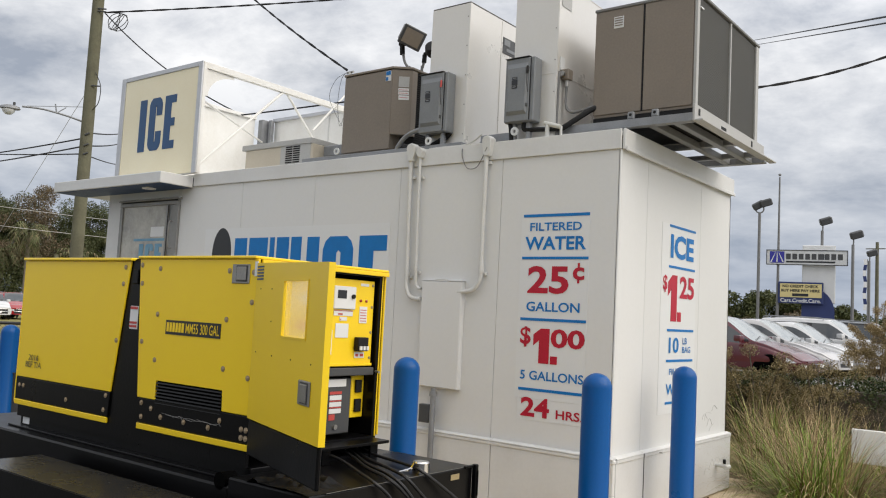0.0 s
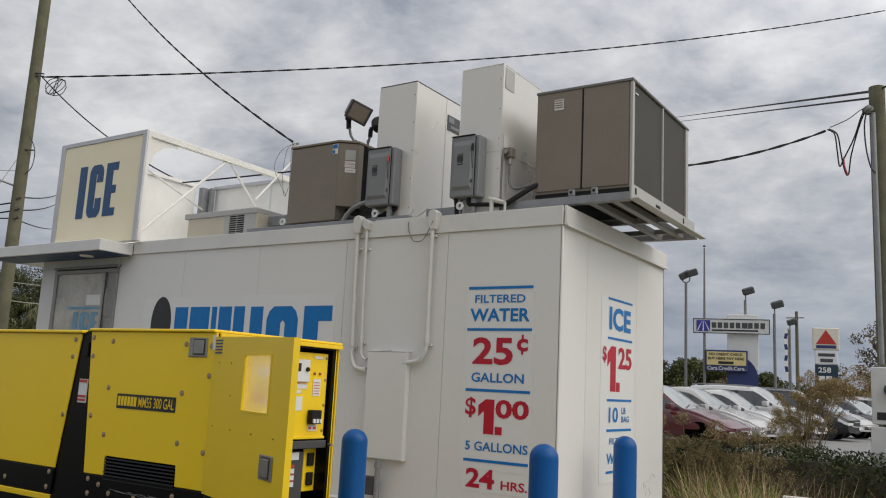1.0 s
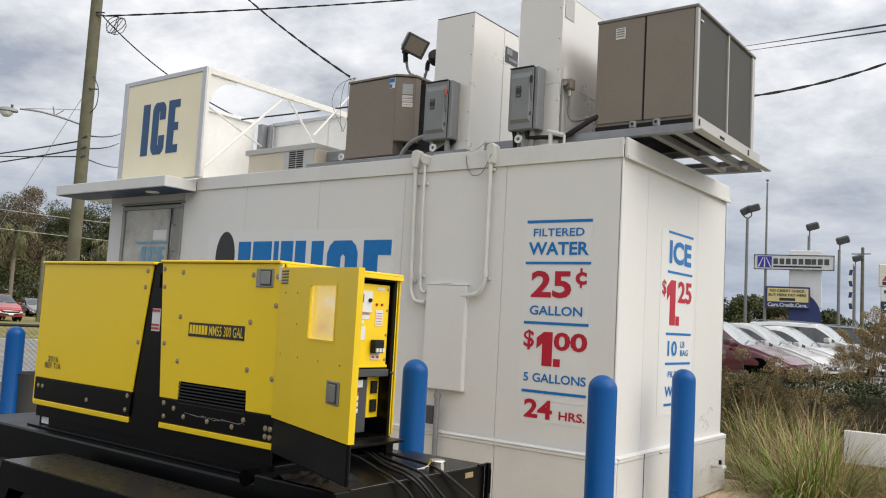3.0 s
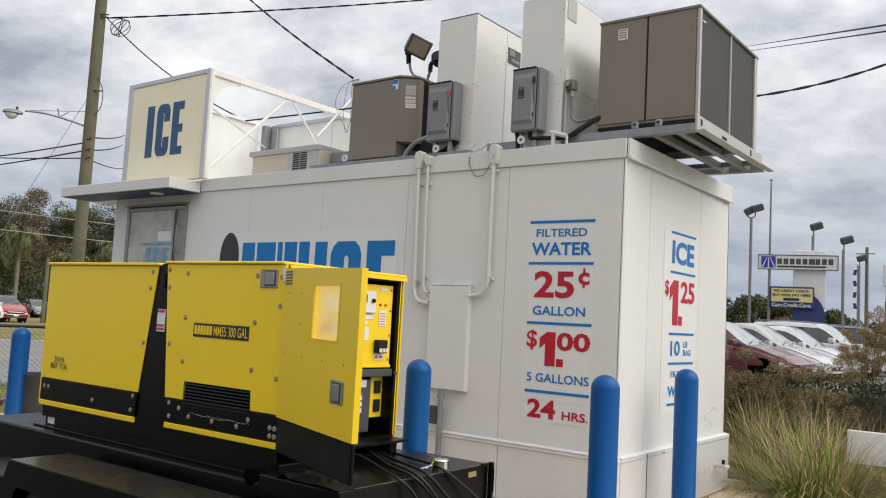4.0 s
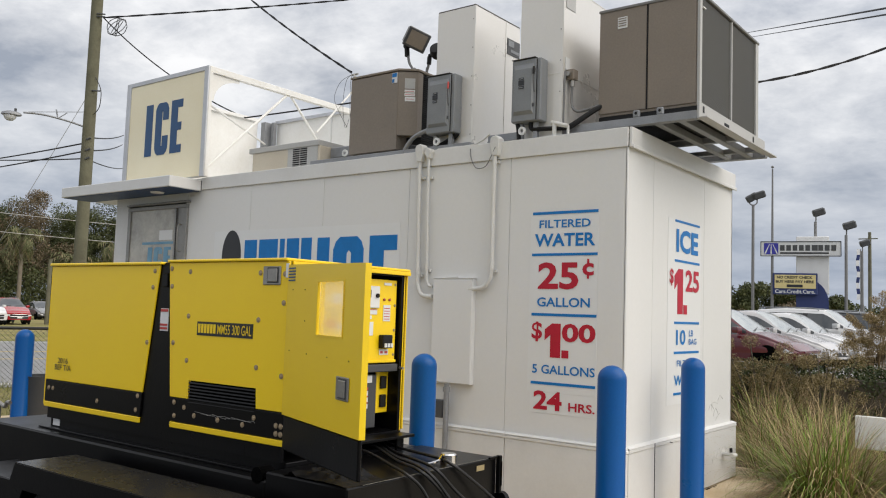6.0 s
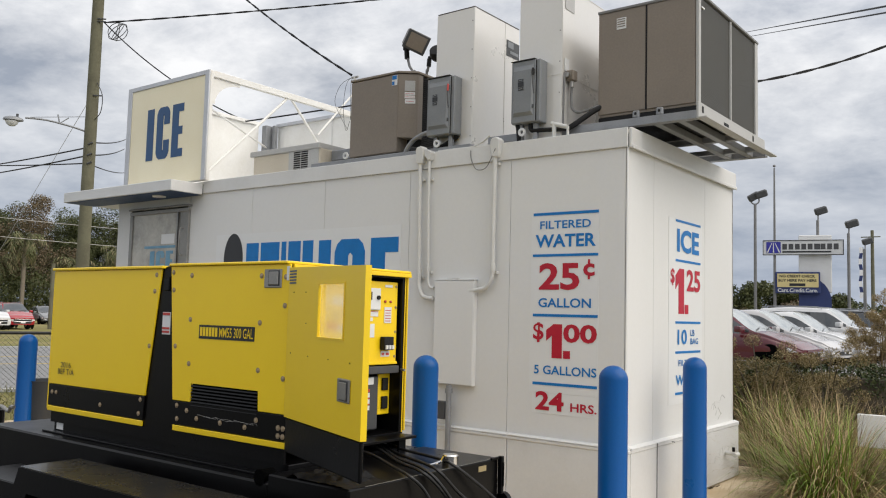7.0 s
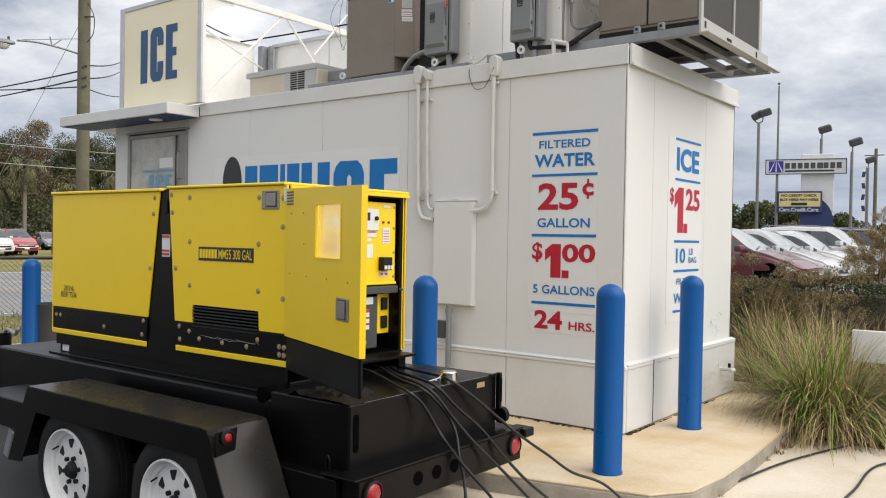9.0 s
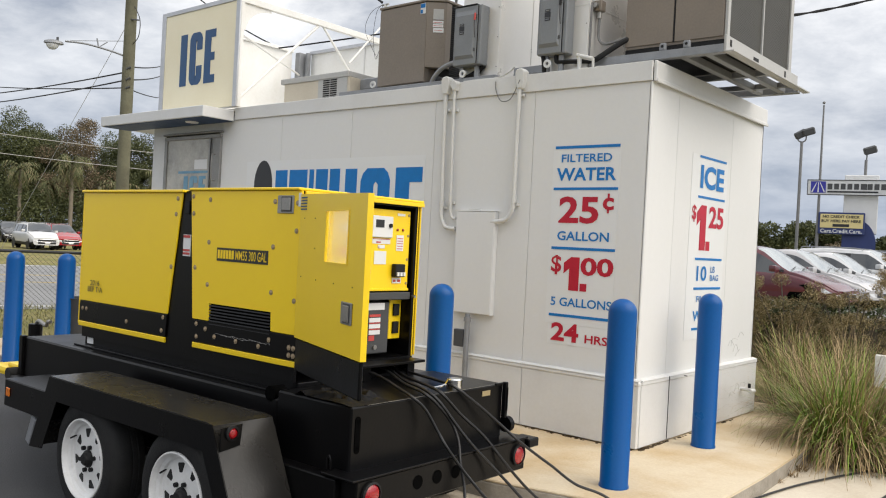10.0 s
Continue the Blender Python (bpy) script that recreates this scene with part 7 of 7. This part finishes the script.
def strip(name, a, b, z, material, label, category="road"):
    m = Mesh()
    p = [NEAR + ACROSS * a - ALONG * 70, NEAR + ACROSS * a + ALONG * 160, NEAR + ACROSS * b + ALONG * 160, NEAR + ACROSS * b - ALONG * 70]
    m.prism([(v.x, v.y) for v in p], 0.008, pose(0, 0, z - 0.006))
    return tagged(part(name, m, material), label, category, kind="structure")


strip("road", 0.0, 18.5, 0.0, ROAD, "wide grey asphalt road past the chain-link fence")
YLINE = mat("yellow_road_paint", (0.5, 0.36, 0.06), 0.7, color2=(0.3, 0.24, 0.1), scale=2)
WLINE = mat("white_road_paint", (0.6, 0.6, 0.58), 0.7, color2=(0.35, 0.35, 0.34), scale=2)
strip("road_marking_1", 7.9, 8.05, 0.004, YLINE, "yellow painted centre line")
strip("road_marking_2", 11.4, 11.55, 0.004, YLINE, "yellow painted centre line")
strip("road_marking_3", 0.5, 0.65, 0.004, WLINE, "white painted edge line")
strip("road_marking_4", 17.8, 17.95, 0.004, WLINE, "white painted edge line")
verge = thing("verge_grass", "short rough grass along the fence", "grass", kind="stuff")
blades("blades", 5200, 0.1, 0.06, 0.2, 1.2, 0.012, VERGE, verge, 1.0, (-13.6, -5.0, -8.6, 5.0))

# chain-link fence
fence = thing("chain_link_fence", "low galvanised chain-link fence with a dark top rail", "fence")
F0 = Vector((-9.85, 0.37, 0)) - ALONG * 9
FL, FH = 17.0, 1.2
turn = math.atan2(ALONG.y, ALONG.x)
FM = Matrix.Translation(F0) @ Matrix.Rotation(turn, 4, "Z")
WIRE = mat("chain_link_wire", (0.2, 0.2, 0.19), 0.5, 0.6, scale=5)
FENCE_DARK = mat("dark_fence_rail", (0.03, 0.03, 0.03), 0.5, 0.3, scale=5)
for k in range(8):
    part("post", Mesh().rod((k * FL / 7, 0, -0.05), (k * FL / 7, 0, FH + 0.05), 0.03, n=10), FENCE_DARK, fence, at=FM)
part("top_rail", Mesh().rod((0, 0, FH), (FL, 0, FH), 0.024, n=8), FENCE_DARK, fence, at=FM)
verts, faces = [], []
step, hw = 0.075, 0.0028
for s in (-1, 1):
    k = -FH
    while k < FL + FH:
        x0, z0, x1, z1 = k, (0.04 if s > 0 else FH), k + FH, (FH if s > 0 else 0.04)
        if x0 < 0:
            z0 = z0 + (z1 - z0) * (-x0) / FH
            x0 = 0
        if x1 > FL:
            z1 = z0 + (z1 - z0) * (FL - x0) / (x1 - x0) if x1 > x0 else z1
            x1 = FL
        if x1 - x0 > 0.05:
            i = len(verts)
            verts += [(x0 - hw, 0.003 * s, z0), (x0 + hw, 0.003 * s + 0.003, z0), (x0, 0.003 * s - 0.003, z0 + hw), (x1 - hw, 0.003 * s, z1), (x1 + hw, 0.003 * s + 0.003, z1), (x1, 0.003 * s - 0.003, z1 + hw)]
            faces += [(i, i + 1, i + 4, i + 3), (i + 1, i + 2, i + 5, i + 4), (i + 2, i, i + 3, i + 5)]
        k += step
data = bpy.data.meshes.new("chain_link")
data.from_pydata(verts, [], faces)
data.materials.append(WIRE)
link = new("chain_link", data)
link.parent, link.matrix_basis = fence, FM
tagged(link, kind="stuff")

bin_ = thing("trash_can", "dark grey plastic trash can between the bollards", "trash can", pose(-6.1, -1.38, 0.13))
part("body", Mesh().lathe([(0.0, 0.0), (0.17, 0.0), (0.2, 0.68), (0.215, 0.7), (0.2, 0.7), (0.17, 0.05), (0.0, 0.05)], 24), WARM_GREY, bin_, smooth=True)

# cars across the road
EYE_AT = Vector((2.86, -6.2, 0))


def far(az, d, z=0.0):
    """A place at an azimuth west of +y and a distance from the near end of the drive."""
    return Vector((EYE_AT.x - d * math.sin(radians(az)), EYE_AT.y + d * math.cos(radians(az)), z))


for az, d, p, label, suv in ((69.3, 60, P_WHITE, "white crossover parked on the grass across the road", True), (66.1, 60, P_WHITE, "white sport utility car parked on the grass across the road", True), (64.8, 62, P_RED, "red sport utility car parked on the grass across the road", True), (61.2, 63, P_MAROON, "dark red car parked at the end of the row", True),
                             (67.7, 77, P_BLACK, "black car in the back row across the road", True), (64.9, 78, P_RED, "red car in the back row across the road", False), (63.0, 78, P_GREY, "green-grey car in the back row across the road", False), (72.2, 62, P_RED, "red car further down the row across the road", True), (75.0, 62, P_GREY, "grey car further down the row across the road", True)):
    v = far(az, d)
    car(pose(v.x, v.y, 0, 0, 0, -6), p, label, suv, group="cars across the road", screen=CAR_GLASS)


# ---- trees ----
def tree(name, label, h, w, material, seed, n=2600, leaf=0.3, gaps=0.0):
    r = np.random.default_rng(seed)
    t = thing(name, label, "tree", group="trees across the road")
    tm = Mesh()
    tm.rod((0, 0, -0.3), (0.1, 0, h * 0.42), 0.28, 0.2, 10)
    centres, radii = [], []
    for k in range(15):
        a = 2.4 * k + r.normal() * 0.3
        f = (k + 0.5) / 15
        rad = w * (0.35 + 0.65 * math.sin(math.pi * min(1, 0.25 + 0.75 * f))) * r.uniform(0.5, 1.0) * (1 - 0.45 * f)
        tip = Vector((rad * math.cos(a), rad * math.sin(a), h * (0.34 + 0.6 * f)))
        start = Vector((0.05, 0, h * (0.25 + 0.3 * f)))
        tm.tube([start, (start + tip) / 2 + Vector((0, 0, 0.25)), tip], 0.07, 5, 3)
        for q in range(2 if gaps else 3):
            off = Vector(r.normal(size=3) * 0.9)
            centres.append(tuple(tip + off))
            radii.append(w * r.uniform(0.2, 0.4))
    part("trunk", tm, BARK, t, smooth=True)
    tagged(leaves("crown", centres, radii, n, leaf, material, t, 0.8), kind="stuff")
    return t


PALM_BARK = mat("pale_palm_bark", (0.2, 0.17, 0.13), 0.9, color2=(0.13, 0.11, 0.08), scale=3, amount=0.7, fine=20, bump=0.6)


def palm(label, h, seed):
    r = np.random.default_rng(seed)
    t = thing("palm_tree", label, "palm tree", group="palms across the road")
    part("trunk", Mesh().rod((0, 0, -0.3), (0.1, 0, h), 0.2, 0.17, 10), PALM_BARK, t, smooth=True)
    verts, faces = [], []
    for k in range(70):
        a, up_, ln = r.uniform(0, 6.28), r.uniform(-1.0, 1.2), r.uniform(1.6, 2.6)
        p, ang = Vector((0.1, 0, h)), up_
        for s in range(7):
            q = p + Vector((math.cos(a) * math.cos(ang), math.sin(a) * math.cos(ang), math.sin(ang))) * ln / 7
            side_ = Vector((-math.sin(a), math.cos(a), 0))
            for sg in (-1, 1):
                i = len(verts)
                spread = 0.3 * (0.4 + s / 7)
                verts += [tuple(p), tuple(p + (q - p) * 0.55), tuple(q + side_ * sg * spread + Vector((0, 0, -0.22)) * (s / 3)), ]
                faces.append((i, i + 1, i + 2))
            p, ang = q, ang - 0.28
    data = bpy.data.meshes.new("fronds")
    data.from_pydata(verts, [], faces)
    data.materials.append(PALM)
    f = new("fronds", data)
    f.parent = t
    tagged(f, kind="stuff")
    return t


oaks = [tree("oak_tree", "dark green live oak at the edge of the woods", 13.0, 5.0, OAK, 1, 26000, 0.125), tree("oak_tree", "tall dense green tree at the edge of the woods", 15.0, 4.2, OAK, 2, 26000, 0.125), tree("oak_tree", "brown-leaved tree with thin crown at the edge of the woods", 14.5, 4.2, BROWN_OAK, 3, 15000, 0.12, 1.0)]
palms = [palm("cabbage palm with a ragged crown before the woods", 7.4, 4), palm("short cabbage palm with drooping dead fronds", 5.8, 5)]
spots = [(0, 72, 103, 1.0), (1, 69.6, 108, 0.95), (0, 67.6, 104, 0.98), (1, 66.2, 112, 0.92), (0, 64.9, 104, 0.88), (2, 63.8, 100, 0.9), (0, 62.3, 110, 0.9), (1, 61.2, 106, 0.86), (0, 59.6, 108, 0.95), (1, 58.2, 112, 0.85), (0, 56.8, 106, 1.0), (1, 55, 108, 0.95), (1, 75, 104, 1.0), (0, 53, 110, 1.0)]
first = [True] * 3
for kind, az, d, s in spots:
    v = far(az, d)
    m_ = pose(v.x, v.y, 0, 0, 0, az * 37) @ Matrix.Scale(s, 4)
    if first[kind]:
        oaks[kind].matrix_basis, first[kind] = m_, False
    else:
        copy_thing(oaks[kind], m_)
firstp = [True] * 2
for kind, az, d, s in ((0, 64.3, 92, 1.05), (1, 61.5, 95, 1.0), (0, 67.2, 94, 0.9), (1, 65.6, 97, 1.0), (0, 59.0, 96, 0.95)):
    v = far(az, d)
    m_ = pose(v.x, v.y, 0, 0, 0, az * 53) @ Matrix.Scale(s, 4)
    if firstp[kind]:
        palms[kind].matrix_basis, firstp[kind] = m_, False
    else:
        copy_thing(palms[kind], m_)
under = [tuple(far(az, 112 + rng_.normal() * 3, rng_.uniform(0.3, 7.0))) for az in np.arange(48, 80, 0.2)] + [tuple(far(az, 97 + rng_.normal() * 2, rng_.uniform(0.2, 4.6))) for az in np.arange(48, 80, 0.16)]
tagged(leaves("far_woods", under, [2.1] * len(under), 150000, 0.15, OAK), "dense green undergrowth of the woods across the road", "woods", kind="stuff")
low = [(x, 100 + 0.05 * x + rng_.normal() * 3, rng_.uniform(0.4, (6.2 + 0.5 * math.sin(x * 0.45) if x < -22 else 3.6 + 0.8 * math.sin(x * 0.9)))) for x in np.arange(-56, 14, 0.2)]
tagged(leaves("far_woods", low, [1.25] * len(low), 150000, 0.2, OAK), "low dark treeline behind the used car lot", "woods", kind="stuff")
scrub = [(x, 70 + rng_.normal() * 2, rng_.uniform(0.5, 2.7 + 0.7 * math.sin(x * 0.7))) for x in np.arange(-42, 12, 0.4)]
tagged(leaves("far_scrub", scrub, [1.0] * len(scrub), 45000, 0.12, BROWN_OAK), "brown scrub along the back of the car lot", "woods", kind="stuff")
rt = tree("oak_tree", "thin green tree beside the fuel station", 7.2, 2.6, BROWN_OAK, 8, 4500, 0.12, 1.0)
rt.matrix_basis = pose(-3.5, 62.04, 0.4)

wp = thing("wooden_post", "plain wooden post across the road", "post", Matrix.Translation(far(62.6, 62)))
part("post", Mesh().rod((0, 0, -0.1), (0, 0, 4.4), 0.14, 0.12, 10), POLE_WOOD, wp)

# ---- utility pole, street lamp and wires ----
PX, PY = -11.67, 2.04
ul = thing("utility_pole", "tall weathered wooden utility pole with cable loops", "utility pole", pose(PX, PY, 0))
part("pole", Mesh().rod((0, 0, -0.1), (0, 0, 10.5), 0.12, 0.095, 18), POLE_WOOD, ul, smooth=True)
for z in (6.9, 6.95, 5.5):
    part("bracket", Mesh().rod((0.1, -0.05, z), (0.2, 0.06, z), 0.014, n=8), WARM_GREY, ul)
for z in (4.6, 4.4, 4.24):
    part("clamp", Mesh().rod((0.08, -0.08, z - 0.02), (0.13, -0.02, z + 0.02), 0.018, n=8), WARM_GREY, ul)
for k in range(4):
    part("cable_coil", Mesh().tube([(0.3 + 0.17 * math.cos(a + k) * (1 + 0.1 * k), 0.25 + 0.1 * math.cos(a), 6.75 + 0.17 * math.sin(a + k)) for a in [2 * math.pi * j / 8 for j in range(9)]], 0.007, 5, 3), CABLE, ul)
part("loop", Mesh().tube([(0.12, 0, 5.75), (0.24, 0.05, 5.5), (0.22, 0.05, 5.2), (0.12, 0, 5.05)], 0.008, 5), CABLE, ul)
sl = thing("street_lamp", "cobra-head street lamp on a curved arm on the pole", "street lamp", pose(PX, PY, 0))
arm_end = Vector((-0.50, -0.97, 4.965))
part("arm", Mesh().tube([(0, 0, 4.81), (-0.15, -0.28, 4.895), (-0.34, -0.66, 4.965), arm_end], 0.018, 8), GALV, sl, smooth=True)
HEAD = pose(-0.585, -1.135, 4.90, 0, 0, 152.7)
part("head", Mesh().lathe([(0.0, -0.02), (0.10, -0.015), (0.11, 0.0), (0.10, 0.045), (0.055, 0.08), (0.0, 0.09)], 20), GALV, sl, at=HEAD @ Matrix.Diagonal((0.85, 1.55, 0.8, 1.0)), smooth=True)
part("refractor", Mesh().lathe([(0.0, -0.13), (0.045, -0.12), (0.085, -0.075), (0.10, -0.022), (0.0, -0.022)], 18), GREY_SIGN, sl, at=HEAD @ pose(0, 0.02, 0) @ Matrix.Diagonal((0.9, 1.1, 0.9, 1.0)), smooth=True)
part("photocell", Mesh().rod((-0.56, -1.08, 4.96), (-0.56, -1.08, 5.02), 0.022, n=10), WARM_GREY, sl)
part("brace", Mesh().rod((0, 0, 5.12), (-0.46, -0.9, 4.985), 0.006, n=6), GALV, sl)
part("fitting", Mesh().rod((-0.24, -0.47, 4.93), (-0.255, -0.5, 5.09), 0.012, n=6), GALV, sl)
part("fitting", Mesh().rod((-0.24, -0.47, 4.93), (-0.17, -0.34, 5.05), 0.009, n=6), GALV, sl)


PALE_WIRE = mat("weathered_pale_wire", (0.42, 0.41, 0.38), 0.6, scale=4)


def wire(a, b, sag, r=0.012, label="black overhead cable between poles", twist=False, material=OVERHEAD):
    a, b = Vector(a), Vector(b)
    w = thing("overhead_wire", label, "cable", group="overhead wires")
    pts = [a.lerp(b, t) - Vector((0, 0, 4 * sag * t * (1 - t))) for t in [k / 10 for k in range(11)]]
    if not twist:
        part("wire", Mesh().tube(pts, r, 6, 3), material, w, smooth=True)
        return
    # two strands wound round each other
    n, turns = 0, (b - a).length / 0.8
    for side_ in (0, 1):
        line = []
        for k in range(int(turns * 6) + 1):
            t = k / (turns * 6)
            ph = k * math.pi / 3 + side_ * math.pi
            line.append(a.lerp(b, t) + Vector((0.0, 0.0, -4 * sag * t * (1 - t))) + Vector((0.4 * math.cos(ph), 0.4 * math.cos(ph), math.sin(ph))) * r * 0.62)
        part("strand", Mesh().tube(line, r * 0.68, 5, 1), OVERHEAD, w, smooth=True)


K = Vector((-11.53, 2.1, 6.9))
SIGN_TAP = Vector((-7.05, 1.91, 4.44))
HOUSE_TAP = Vector((-2.67, 2.3, 4.5))
wire(K, (0.72, 20.02, 13.18), 0.418, 0.016, twist=True)
wire(K, SIGN_TAP, 0.171, 0.011, "black service cable from the pole to the sign frame")
wire(SIGN_TAP, HOUSE_TAP, 0.019, 0.011, "black service cable along the rear roof edge")
wire(HOUSE_TAP, (0.98, 6.85, 5.65), 0.40, 0.016, "twisted black service cable to the short pole", twist=True)
wire((-10.57, 2.99, 8.62), (-3.85, 0.9, 4.36), 0.14, 0.013, "black service drop to the mast on the roof", twist=True)
wire((-19.29, 62.49, 25.73), (1.58, 7.02, 6.2), 0.0, 0.02)
wire((-19.29, 62.49, 25.31), (1.58, 7.02, 6.1), 0.0, 0.017)
wire((1.6, 7.03, 6.2), (16, -6, 9.0), 0.4, 0.014)
P2 = Vector((PX, PY, 0))
for z, z2, le, re, r in ((4.55, 4.63, (-26.2, 4.0, 5.5), (-24.25, 10.3, 7.6), 0.014), (4.4, 4.39, (-26.2, 4.0, 5.2), (-24.29, 10.3, 7.26), 0.014), (4.25, 4.21, (-26.2, 4.0, 5.95), (-24.13, 10.3, 6.39), 0.012)):
    wire(P2 + Vector((0, 0, z)), le, 0.08, r, "black overhead cable crossing the road")
    wire(P2 + Vector((0.1, 0, z2)), re, 0.06, r, "black overhead cable crossing the road")
for y in (-6.0, 16.0, 42.0, 70.0):
    q = thing("utility_pole", "distant wooden utility pole along the road", "utility pole", pose(-58 + 0.24 * (y - 10), y + 0.0, 0), "far utility poles")
    part("pole", Mesh().rod((0, 0, -0.1), (0, 0, 8.0), 0.12, 0.1, 8), POLE_WOOD, q)
for z in (7.6, 6.3):
    wire((-61.84, -6.0, z), (-56.56, 16.0, z), 0.25, 0.022, "pale distant cable along the woods", material=PALE_WIRE)
    wire((-56.56, 16.0, z), (-50.32, 42.0, z), 0.25, 0.022, "pale distant cable along the woods", material=PALE_WIRE)
    wire((-50.32, 42.0, z), (-43.6, 70.0, z), 0.25, 0.022, "pale distant cable along the woods", material=PALE_WIRE)
wire(P2 + Vector((0, 0, 5.55)), (-19.8, 2.74, 0.0), 0.0, 0.005, "thin guy wire from the pole", material=PALE_WIRE)
tail = thing("loose_cable", "thin loose wires hanging from the service mast", "cable")
for k, (dx, dz) in enumerate(((-0.06, -0.45), (0.03, -0.62), (0.1, -0.5))):
    part("wire", Mesh().tube([(-3.87, 0.9, 4.37), (-3.99 + dx, 0.88, 4.3), (-4.04 + dx * 1.6, 0.87, 4.36 + dz * 0.55), (-3.98 + dx, 0.88, 4.36 + dz), (-3.92 + 0.3 * dx, 0.9, 3.75 + 0.1 * k)], 0.0025, 5, 5), CABLE, tail, smooth=True)
